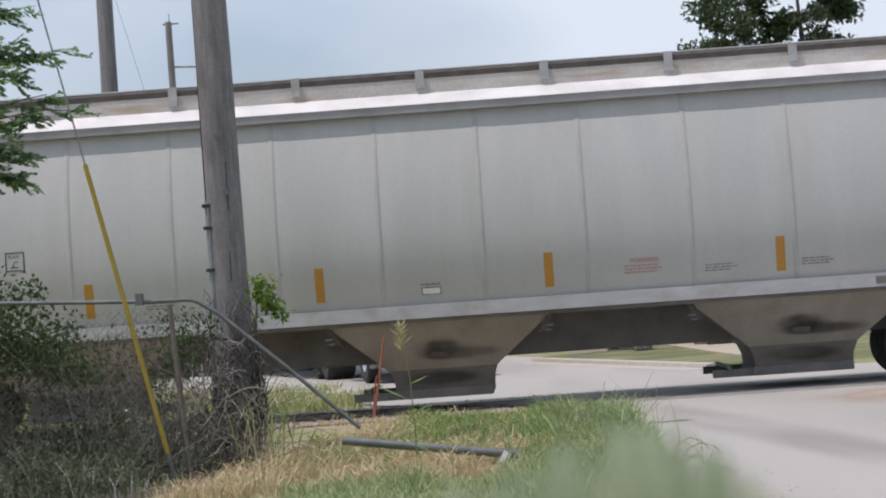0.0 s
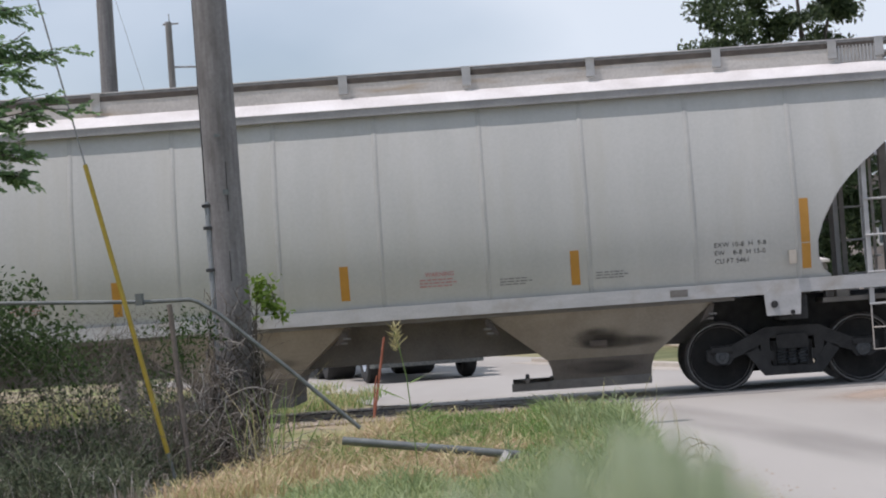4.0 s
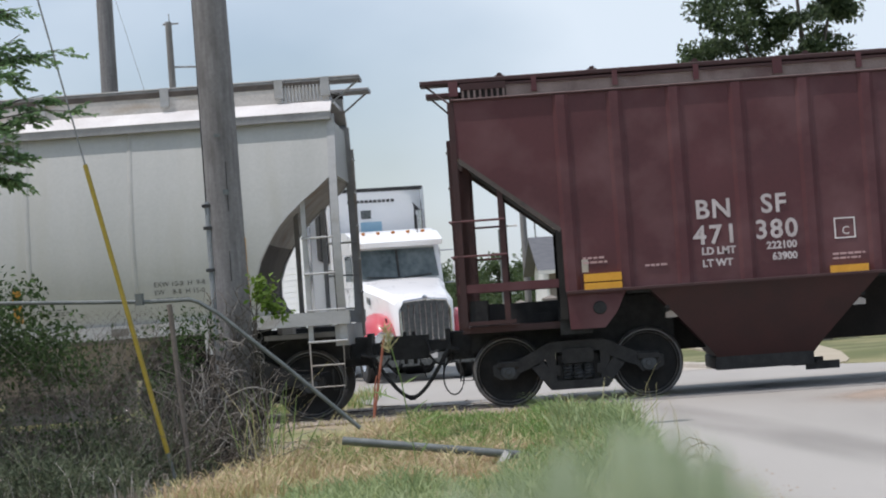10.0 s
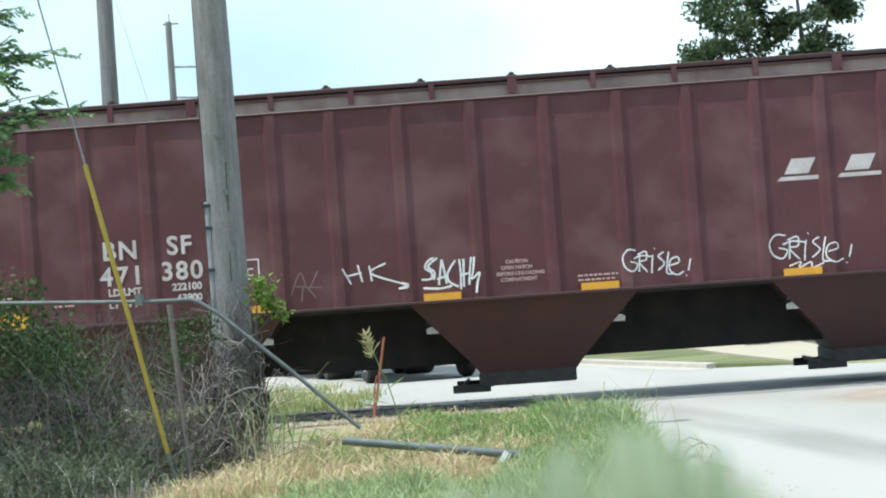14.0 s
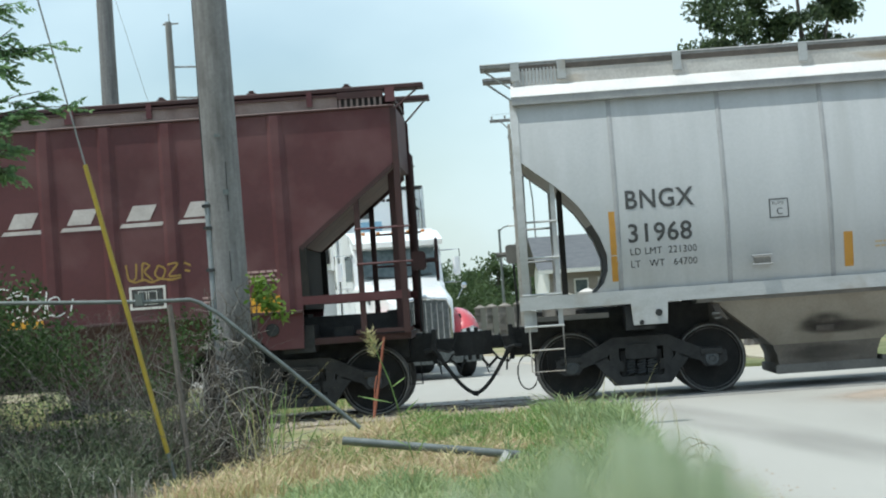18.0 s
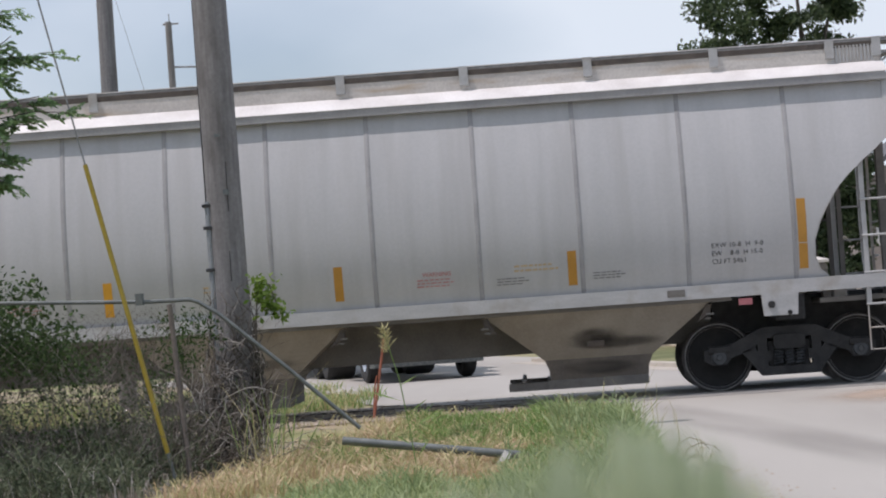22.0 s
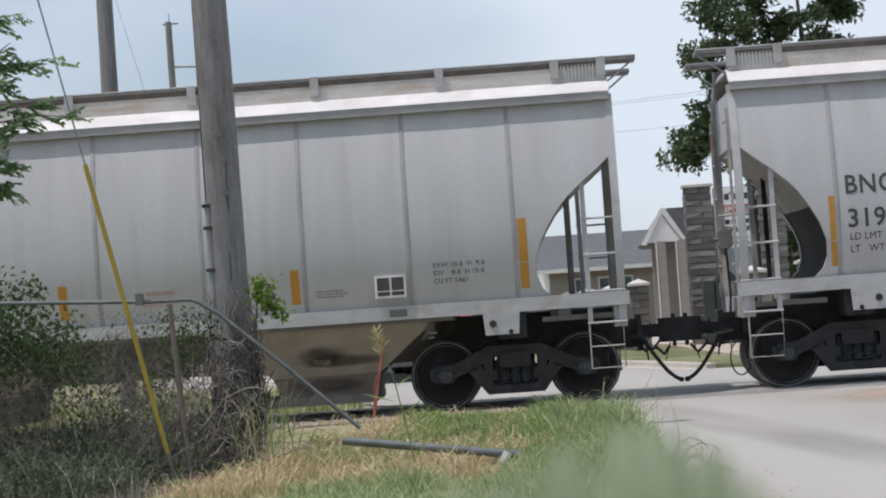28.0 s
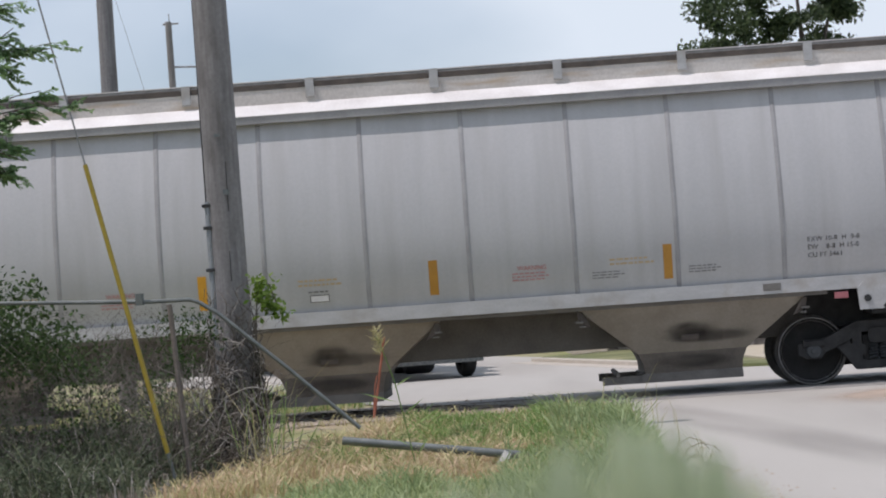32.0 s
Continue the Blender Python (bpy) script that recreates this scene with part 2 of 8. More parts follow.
# dark copy of the red: soot and the shade of downward faces together
RED_DARK = material("dark_red_steel", (0.032, 0.013, 0.0125), (0.06, 0.022, 0.021), 0.65, scale=2.5, fine=40, bump=0.12)
PALE_SEAM = material("pale_seam", (0.355, 0.36, 0.345), (0.44, 0.445, 0.425), 0.6, scale=3, fine=30, bump=0.08)
SLOPE_BROWN = material("brown_slope_sheet", (0.1, 0.066, 0.056), (0.22, 0.155, 0.13), 0.75, scale=4, fine=40, bump=0.1)
# tan dust brightened for the light bounced up under the slope
LIT_DUST = material("lit_tan_dust", (0.42, 0.33, 0.26), (0.6, 0.49, 0.4), 0.85, scale=3, fine=40, bump=0.1)
SLOPE_TAN = material("dusty_slope_angle", (0.055, 0.044, 0.039), (0.12, 0.1, 0.088), 0.7, scale=4, fine=40, bump=0.1)
RED_EDGE = material("dusty_red_ledge", (0.125, 0.08, 0.072), (0.21, 0.145, 0.13), 0.6, scale=4, fine=40, bump=0.1)
BLACK_STEEL = material("black_greasy_steel", (0.024, 0.025, 0.026), (0.055, 0.055, 0.055), 0.65, scale=8, fine=60, bump=0.2)
WHEEL_FACE = material("rusty_dark_wheel_steel", (0.016, 0.017, 0.018), (0.038, 0.037, 0.036), 0.6, 0.2, scale=6, fine=50, bump=0.15)
for dull in (NEAR_BLACK, BLACK_STEEL, WHEEL_FACE):
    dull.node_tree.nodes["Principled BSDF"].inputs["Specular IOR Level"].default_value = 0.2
BEARING = material("greasy_bearing_cap", (0.035, 0.04, 0.044), (0.085, 0.093, 0.1), 0.5, 0.4, scale=9, fine=60, bump=0.05)
WHEEL_RIM = material("worn_wheel_rim", (0.11, 0.107, 0.105), (0.24, 0.235, 0.23), 0.5, 0.5, scale=9, fine=60, bump=0.05)
for m_ in (BLACK_STEEL, WHEEL_FACE):
    m_.node_tree.nodes["Principled BSDF"].inputs["Specular IOR Level"].default_value = 0.15
YELLOW = material("faded_yellow_reflector", (0.62, 0.29, 0.02), (0.74, 0.37, 0.035), 0.45, scale=6, fine=40, bump=0.03)
OLD_YELLOW = material("old_ochre_reflector", (0.4, 0.195, 0.028), (0.5, 0.25, 0.04), 0.5, scale=6, fine=40, bump=0.03)
BLACK_INK = material("black_stencil", (0.03, 0.03, 0.03), (0.07, 0.07, 0.07), 0.6, scale=9, fine=50, bump=0)
MID_INK = material("worn_black_stencil", (0.042, 0.042, 0.043), (0.1, 0.1, 0.1), 0.6, scale=9, fine=50, bump=0)
FADED_INK = material("faded_stencil", (0.13, 0.13, 0.13), (0.25, 0.25, 0.25), 0.6, scale=9, fine=50, bump=0)
RED_INK = material("faded_red_stencil", (0.42, 0.2, 0.19), (0.5, 0.3, 0.29), 0.6, scale=9, fine=50, bump=0)
OCHRE_INK = material("faded_ochre_stencil", (0.45, 0.34, 0.2), (0.5, 0.4, 0.27), 0.6, scale=9, fine=50, bump=0)
WHITE_INK = material("white_stencil", (0.6, 0.57, 0.55), (0.75, 0.73, 0.7), 0.6, scale=9, fine=50, bump=0)
PINK_INK = material("weathered_white_stencil", (0.42, 0.27, 0.26), (0.5, 0.34, 0.33), 0.6, scale=9, fine=50, bump=0)
SPRAY_WHITE = material("white_spray_paint", (0.62, 0.62, 0.62), (0.75, 0.75, 0.75), 0.5, scale=9, fine=50, bump=0)
SPRAY_DARK = material("dark_grey_spray_paint", (0.13, 0.12, 0.12), (0.2, 0.19, 0.19), 0.5, scale=9, fine=50, bump=0)
SPRAY_OCHRE = material("ochre_spray_paint", (0.25, 0.15, 0.035), (0.33, 0.2, 0.05), 0.5, scale=9, fine=50, bump=0)
CONCRETE_ROAD = material("pale_concrete_road", (0.35, 0.335, 0.305), (0.395, 0.38, 0.35), 0.85, scale=0.9, stretch=(1, 0.12, 1), fine=30, bump=0.05, fine_amount=0.2,
                         dirt=(0.305, 0.288, 0.262), dirt_at=(0.45, 0.8), dirt_scale=0.7, dirt_stretch=(0.8, 0.1, 1))
KERB_STONE = material("kerb_concrete", (0.36, 0.325, 0.275), (0.48, 0.44, 0.385), 0.85, scale=3, fine=30, bump=0.15)
GROUND = material("dry_grassy_soil", (0.24, 0.19, 0.13), (0.4, 0.33, 0.225), 0.95, scale=0.5, fine=8, bump=0.4,
                  dirt=(0.17, 0.2, 0.06), dirt_at=(0.42, 0.62), dirt_scale=0.35)
GRAVEL_MAT = material("tan_gravel", (0.27, 0.22, 0.17), (0.42, 0.37, 0.3), 0.95, scale=4, fine=45, bump=0.5)
WOOD_POLE = material("weathered_utility_pole_wood", (0.135, 0.13, 0.128), (0.25, 0.245, 0.242), 0.85, scale=9, stretch=(3, 3, 0.25), fine=30, bump=0.5,
                     dirt=(0.1, 0.092, 0.087), dirt_at=(0.52, 0.8), dirt_scale=4, dirt_stretch=(1, 1, 0.4))
GALV = material("galvanised_pipe", (0.1, 0.115, 0.115), (0.19, 0.21, 0.205), 0.55, 0.4, scale=8, fine=50, bump=0.08)
RUST_POST = material("rusty_fence_post", (0.09, 0.077, 0.07), (0.2, 0.175, 0.155), 0.75, 0.2, scale=8, fine=50, bump=0.15)
GUARD_YELLOW = material("yellow_plastic_guy_guard", (0.27, 0.2, 0.02), (0.36, 0.27, 0.03), 0.5, scale=5, fine=40, bump=0.04)


# ---- ground, road, track ----
def level(y):
    """Height of the ground: level with the rails, a little lower beyond them."""
    k = min(max((y - 33.5) / 5.0, 0.0), 1.0)
    return -0.03 - 0.10 * k * k * (3 - 2 * k)


def sheet(name, outline_left, outline_right, ys, lift, mat_, thick=0.0):
    """A strip of ground between two lines x(y), following the level."""
    g = Mesh()
    cols = 6
    rows = []
    for y in ys:
        a, b = outline_left(y), outline_right(y)
        rows.append([(a + (b - a) * j / cols, y, level(y) + lift) for j in range(cols + 1)])
    if thick:
        low = [[(p[0], p[1], p[2] - thick) for p in r] for r in rows]
        g.slab(rows, low)
    else:
        vs = [p for r in rows for p in r]
        c = cols + 1
        g.add(vs, [(i * c + j, i * c + j + 1, (i + 1) * c + j + 1, (i + 1) * c + j) for i in range(len(rows) - 1) for j in range(cols)])
    return part(name, g, mat_)


def steps(a, b, n):
    return [a + (b - a) * i / n for i in range(n + 1)]


ground = sheet("ground", lambda y: -900, lambda y: 900, [-300, -50, 0] + steps(5, 60, 60) + [80, 150, 400, 1500], 0.0, GROUND)
tagged(ground, "dry grassy ground with tan patches reaching the horizon", "ground", kind="structure")


ROAD_EDGE = [(24.0, 1.06), (29.5, 1.1), (33.6, -2.2), (43.4, -3.55), (48.0, -5.5), (58.0, -9.3)]


def road_left(y):
    """Left edge of the road: straight by the crossing, then leaning away with the road."""
    for (y0, x0), (y1, x1) in zip(ROAD_EDGE, ROAD_EDGE[1:]):
        if y <= y1:
            return x0 + (x1 - x0) * max(y - y0, 0) / (y1 - y0)
    return ROAD_EDGE[-1][1]


def road_right(y):
    return 7.9 - (y - 30) * 0.285 + 0.8 * min(max((y - 35) / 4, 0), 1) if y > 22 else 10.2


road = sheet("road", road_left, road_right, [-60, -30, -10, 2, 6, 10, 14, 18, 22, 24, 26, 28, 29.5, 30.2, 31, 32, 33, 34, 35, 36, 37, 38, 40, 43, 46, 50, 54, 58, 63, 70, 90], 0.022, CONCRETE_ROAD)
tagged(road, "pale worn concrete road over the level crossing", "road", kind="structure")

# the side street on which the camera stands opens to the right
apron = sheet("road_apron", lambda y: 10.15 if y <= 22 else road_right(y) - 0.02, lambda y: 60, [-60, -30, -10, 2, 10, 18, 22, 26, 30, 34, 36], 0.018, CONCRETE_ROAD)
tagged(apron, "pale concrete apron beside the crossing", "road", kind="structure")

# kerb and lawn on the far side
def kerb_x(y):
    return 2.21 - (y - 46.4) * 0.24


kerb = Mesh()
line = [(kerb_x(y), y) for y in steps(42.9, 55.8, 14)]
cx0, cy0 = line[-1]
for k in range(1, 9):  # rounded corner to the yard
    a = radians(90 * k / 8)
    line.append((cx0 + 1.3 * math.sin(a), cy0 + 0.78 * math.sin(a) + 0.9 * (1 - math.cos(a))))
line.append((line[-1][0] + 3.0, line[-1][1] + 0.8))
top, low = [], []
for (x, y) in line:
    z = level(y)
    top.append([(x, y, z + 0.1), (x + 0.2, y + 0.05, z + 0.112)])
    low.append([(x - 0.03, y, z - 0.05), (x + 0.2, y + 0.05, z - 0.05)])
kerb.slab(top, low)
tagged(part("kerb", kerb, KERB_STONE), "weathered concrete kerb along the far lawn", "kerb", kind="structure")
gutter = Mesh()
gutter.slab([[(kerb_x(y) - 0.5, y, level(y) + 0.026), (kerb_x(y) - 0.01, y, level(y) + 0.03)] for y in steps(42.5, 55.8, 14)],
            [[(kerb_x(y) - 0.5, y, level(y) - 0.03), (kerb_x(y) - 0.01, y, level(y) - 0.03)] for y in steps(42.5, 55.8, 14)])
tagged(part("gutter", gutter, KERB_STONE), "pale concrete gutter pan along the kerb", "gutter", kind="structure")
# past the kerb's end the lawn runs out flat to the road
line = [(9.5, 34.5), (7.1, 37.6), (5.62, 40.0), (4.4, 41.7)] + line

LAWN = material("summer_lawn", (0.085, 0.1, 0.035), (0.14, 0.155, 0.058), 0.95, scale=0.6, fine=9, bump=0.5, dirt=(0.26, 0.24, 0.12), dirt_at=(0.45, 0.7), dirt_scale=0.5)
lawn = Mesh()
rows = []
for (x, y) in line[:-1]:
    z = level(y) + 0.015 + 0.08 * min(max((y - 40) / 3, 0), 1)
    rows.append([(x + 0.14, y + 0.02, level(y) - 0.1), (x + 0.15, y + 0.05, z), (x + 1.2, y + 0.3, z + 0.02), (x + 4, y + 1.4, z + 0.05), (x + 12, y + 4, z + 0.1), (x + 40, y + 14, z + 0.1)])
c = 6
lawn.add([p for r in rows for p in r], [(i * c + j, i * c + j + 1, (i + 1) * c + j + 1, (i + 1) * c + j) for i in range(len(rows) - 1) for j in range(c - 1)])
tagged(part("lawn", lawn, LAWN), "mown green lawn with dry patches behind the kerb", "lawn", kind="structure")

DRIVE_STONE = material("aged_tan_concrete", (0.36, 0.315, 0.235), (0.44, 0.39, 0.3), 0.9, scale=1.5, fine=30, bump=0.2)
drive = Mesh()
edges = [((3.15, 57.6), (5.3, 58.2)), ((3.3, 56.0), (5.7, 54.0)), ((3.62, 49.0), (5.76, 50.5)), ((3.9, 44.8), (5.6, 46.0)), ((4.2, 42.9), (5.5, 43.5)), ((4.6, 41.6), (5.4, 41.6)), ((4.9, 40.9), (5.25, 40.9))]
lift = lambda y: level(y) + 0.04 + 0.12 * min(max((y - 40.6) / 3, 0), 1)
drive.slab([[(x, y, lift(y)) for x, y in e] for e in edges], [[(x, y, lift(y) - 0.12) for x, y in e] for e in edges])
tagged(part("driveway", drive, DRIVE_STONE), "pale concrete driveway crossing the lawn", "driveway", kind="structure")

yard = [(1.0, 60.5), (3.3, 57.4), (6.2, 57.4), (9.0, 60.0), (40.0, 74.0), (40.0, 90.0), (0.0, 90.0)]
yard = [(x, y, 0.05) for x, y in yard]
court = Mesh()
court.add(yard + [(x, y, z - 0.25) for x, y, z in yard], [tuple(range(7)), tuple(range(13, 6, -1))] + [(k, (k + 1) % 7, (k + 1) % 7 + 7, k + 7) for k in range(7)])
tagged(part("court", court, KERB_STONE), "pale concrete yard behind the lawn", "yard", kind="structure")

def stain(name, colour, strength, noise_scale, stretch, upright=False):
    """A thin film that fades out to its edges and breaks up into noise."""
    m = bpy.data.materials.new(name)
    m.use_nodes = True
    n, l = m.node_tree.nodes, m.node_tree.links
    b = n["Principled BSDF"]
    b.inputs["Base Color"].default_value, b.inputs["Roughness"].default_value = (*colour, 1), 0.9
    tex, mpp, grad = n.new("ShaderNodeTexCoord"), n.new("ShaderNodeMapping"), n.new("ShaderNodeTexGradient")
    mpp.inputs["Location"].default_value, mpp.inputs["Scale"].default_value = ((-1, 0, -1), (2, 0, 2)) if upright else ((-1, -1, 0), (2, 2, 0))
    grad.gradient_type = "SPHERICAL"
    l.new(tex.outputs["Generated"], mpp.inputs["Vector"])
    l.new(mpp.outputs["Vector"], grad.inputs["Vector"])
    m2, tn, ramp, mul = n.new("ShaderNodeMapping"), n.new("ShaderNodeTexNoise"), n.new("ShaderNodeMapRange"), n.new("ShaderNodeMath")
    m2.inputs["Scale"].default_value = stretch
    tn.inputs["Scale"].default_value = noise_scale
    l.new(tex.outputs["Object"], m2.inputs["Vector"])
    l.new(m2.outputs["Vector"], tn.inputs["Vector"])
    ramp.inputs[1].default_value, ramp.inputs[2].default_value, ramp.inputs[4].default_value = 0.25, 0.65, strength
    l.new(tn.outputs["Fac"], ramp.inputs[0])
    mul.operation, mul.use_clamp = "MULTIPLY", True
    sm = n.new("ShaderNodeMapRange")
    sm.interpolation_type = "SMOOTHSTEP"
    sm.inputs[2].default_value = 0.55
    l.new(grad.outputs["Fac"], sm.inputs[0])
    l.new(sm.outputs[0], mul.inputs[0])
    l.new(ramp.outputs[0], mul.inputs[1])
    l.new(mul.outputs[0], b.inputs["Alpha"])
    return m


def film_on_road(name, label, x, y, half_x, half_y, turn, mat_):
    g = Mesh().add([(-half_x, -half_y, 0), (half_x, -half_y, 0), (half_x, half_y, 0), (-half_x, half_y, 0)], [(0, 1, 2, 3)])
    ob = part(name, g, mat_, at=pose(x, y, -0.004, 0, 0, turn))
    return tagged(ob, label, "road stain", kind="structure")


# a darker lane and a tan drift of dirt on the near road
LANE = stain("dark_lane_film", (0.2, 0.188, 0.172), 0.24, 1.2, (1, 0.15, 1))
film_on_road("tyre_mark", "darker lane on the concrete road", 2.1, 22.0, 0.55, 9.0, 7, LANE)
film_on_road("dirt_drift", "thin tan dirt drifted on the road", 4.9, 26.9, 2.2, 2.6, 0, stain("tan_dirt_film", (0.46, 0.36, 0.28), 0.85, 0.9, (1, 0.3, 1)))

# gravel strip along the track
bed = sheet("gravel_bed", lambda y: -70, lambda y: road_left(y) - 0.02, [29.35, 29.7, 30.4, 31.65, 32.9, 33.6], 0.012, GRAVEL_MAT)
tagged(bed, "tan gravel bed along the railway track", "gravel", kind="structure")
gr = Mesh()
rng = random.Random(4)
for i in range(2600):
    x, y = rng.uniform(-7, 1.0), rng.choice((rng.gauss(29.9, 0.28), rng.uniform(31, 33.4)))
    if abs(y - 30.91) < 0.09 or abs(y - 32.39) < 0.09:
        continue
    r = rng.uniform(0.012, 0.04)
    z = level(y) + 0.012
    vs = [(x + r * rng.uniform(0.6, 1.2) * math.cos(a), y + r * rng.uniform(0.6, 1.2) * math.sin(a), z) for a in (0, 1.3, 2.5, 3.8, 5.1)]
    gr.add(vs + [(x, y, z + r * rng.uniform(0.5, 0.9))], [(k, (k + 1) % 5, 5) for k in range(5)])
tagged(part("loose_gravel", gr, GRAVEL_MAT), "loose tan gravel stones beside the rails", "gravel", kind="stuff")

RAIL_STEEL = material("worn_rail_steel", (0.09, 0.07, 0.06), (0.17, 0.13, 0.11), 0.55, 0.5, scale=6, fine=50, bump=0.1)
RAIL_TOP = material("polished_rail_head", (0.16, 0.15, 0.14), (0.26, 0.25, 0.24), 0.75, 0.2, scale=6, stretch=(0.3, 8, 1), fine=50, bump=0.03)
rail_track = thing("railway_track", "steel railway track set flush in road and gravel", "track", kind="structure")
for side in (-1, 1):
    yc = TRACK + side * 0.7525
    prof = [(-0.07, -0.18), (0.07, -0.18), (0.07, -0.16), (0.012, -0.14), (0.012, -0.05), (0.036, -0.04), (0.036, -0.006), (-0.036, -0.006), (-0.036, -0.04), (-0.012, -0.05), (-0.012, -0.14), (-0.07, -0.16)]
    part("rail", Mesh().prism([(yc + p, z) for p, z in prof], -70, 70, "x"), RAIL_STEEL, rail_track)
    part("rail_head", Mesh().box(-70, 70, yc - 0.03, yc + 0.03, -0.006, 0.0), RAIL_TOP, rail_track)
SLEEPER = material("oiled_sleeper_wood", (0.05, 0.042, 0.036), (0.11, 0.09, 0.075), 0.9, scale=6, stretch=(1, 0.2, 1), fine=40, bump=0.4)
sl = Mesh().box(-0.11, 0.11, -1.28, 1.28, -0.16, -0.012, 0.012).data("sleeper")
for k in range(22):
    part("sleeper", sl, SLEEPER, rail_track, at=pose(0.75 - k * 0.56, TRACK, 0))
# worn concrete panels between the rails, an asphalt strip before and behind them
ASPHALT = material("grey_crossing_asphalt", (0.2, 0.193, 0.185), (0.29, 0.28, 0.27), 0.9, scale=3, fine=60, bump=0.4)
PANEL = material("worn_crossing_concrete", (0.31, 0.3, 0.28), (0.39, 0.375, 0.35), 0.9, scale=2, fine=50, bump=0.2, dirt=(0.2, 0.19, 0.175), dirt_at=(0.52, 0.8), dirt_scale=1.2)
for y0, y1, mat_, words in ((29.72, 30.36, ASPHALT, "grey asphalt strip along the rail of the crossing"), (30.37, 30.858, PANEL, "worn concrete panel beside the rail"),
                            (30.94, 32.362, PANEL, "worn concrete panel between the rails"), (32.442, 33.1, PANEL, "worn concrete panel behind the rails")):
    pan = Mesh()
    xs = steps(road_left(y0) + 0.02, road_right(y0) - 0.05, 5)
    for a, b in zip(xs, xs[1:]):
        pan.box(a + (0.004 if mat_ is PANEL else 0), b - (0.004 if mat_ is PANEL else 0), y0, y1, -0.1, -0.001 if mat_ is PANEL else -0.003)
    tagged(part("crossing_panel", pan, mat_), words, "crossing panel", kind="structure")


# ---- the train ----
# side profile of the curved-side cars: height, half width
CURVE = [(1.36, 1.452), (1.55, 1.517), (1.8, 1.572), (2.05, 1.598), (2.25, 1.6), (2.5, 1.588), (2.75, 1.559), (3.0, 1.514), (3.2, 1.466), (3.4, 1.411), (3.6, 1.35), (3.79, 1.288)]


def half_width(z):
    for (z0, w0), (z1, w1) in zip(CURVE, CURVE[1:]):
        if z <= z1:
            return w0 + (w1 - w0) * (z - z0) / (z1 - z0)
    return CURVE[-1][1]


SEAMS = [-7.22, -5.86, -4.58, -3.28, -1.98, -0.68, 0.60, 1.88, 3.20, 4.47, 5.79, 7.12]
END = 8.40
# edge of the opening under the end slope: height, distance from the car's middle
OPENING = [(1.37, 7.52), (1.46, 7.42), (1.62, 7.36), (1.82, 7.36), (2.05, 7.44), (2.25, 7.55), (2.45, 7.68), (2.6, 7.82), (2.75, 7.99), (2.9, 8.18), (3.07, 8.38), (3.2, END), (3.79, END)]


def opening(z):
    for (z0, u0), (z1, u1) in zip(OPENING, OPENING[1:]):
        if z <= z1:
            return u0 + (u1 - u0) * max(0, (z - z0)) / (z1 - z0)
    return END


def side_panel(u0, u1, side, cut=0):
    """One curved side sheet; cut: the end (-1 or 1) at which the opening is."""
    g = Mesh()
    zs = sorted(set([z for z, w in CURVE] + ([z for z, u in OPENING] if cut else [])))
    out, inn = [], []
    for z in zs:
        a, b = u0, u1
        if cut > 0:
            b = opening(z)
        if cut < 0:
            a = -opening(z)
        w = half_width(z)
        n = 6
        # each sheet is drawn a little flat or hollow between its seams
        sag_ = [0.0 if cut else -0.0016 * math.sin(math.pi * j / n) * (1 + math.sin(2.3 * u0 + 1.9 * z)) for j in range(n + 1)]
        out.append([(a + (b - a) * j / n, side * (w + sag_[j]), z) for j in range(n + 1)])
        inn.append([(a + (b - a) * j / n, side * (w - 0.03), z) for j in range(n + 1)])
    return g.slab(out, inn)


def seam_strip(u, side):
    g = Mesh()
    out, inn = [], []
    for z, w in CURVE:
        out.append([(u - 0.03, side * (w + 0.004), z), (u - 0.016, side * (w + 0.009), z), (u + 0.016, side * (w + 0.009), z), (u + 0.03, side * (w + 0.004), z)])
        inn.append([(u + d, side * (w - 0.02), z) for d in (-0.03, -0.016, 0.016, 0.03)])
    return g.slab(out, inn)


WHEEL_R = 0.432


def wheel_profile(side):
    y = lambda a: side * a
    q = WHEEL_R / 0.457
    return tuple([(r * q, h) for r, h in prof] for prof in ([(0.0, y(0.80)), (0.11, y(0.80)), (0.13, y(0.785)), (0.16, y(0.765)), (0.3, y(0.745)), (0.385, y(0.763)), (0.398, y(0.79))],
            [(0.437, y(0.826)), (0.452, y(0.826)), (0.457, y(0.815)), (0.459, y(0.74)), (0.468, y(0.725)), (0.484, y(0.71)), (0.484, y(0.70)), (0.476, y(0.692)), (0.39, y(0.692)), (0.37, y(0.71)), (0.15, y(0.70)), (0.12, y(0.67)), (0.0, y(0.67))],
            [(0.409, y(0.796)), (0.418, y(0.82)), (0.437, y(0.826))],
            [(0.398, y(0.79)), (0.409, y(0.796))]))


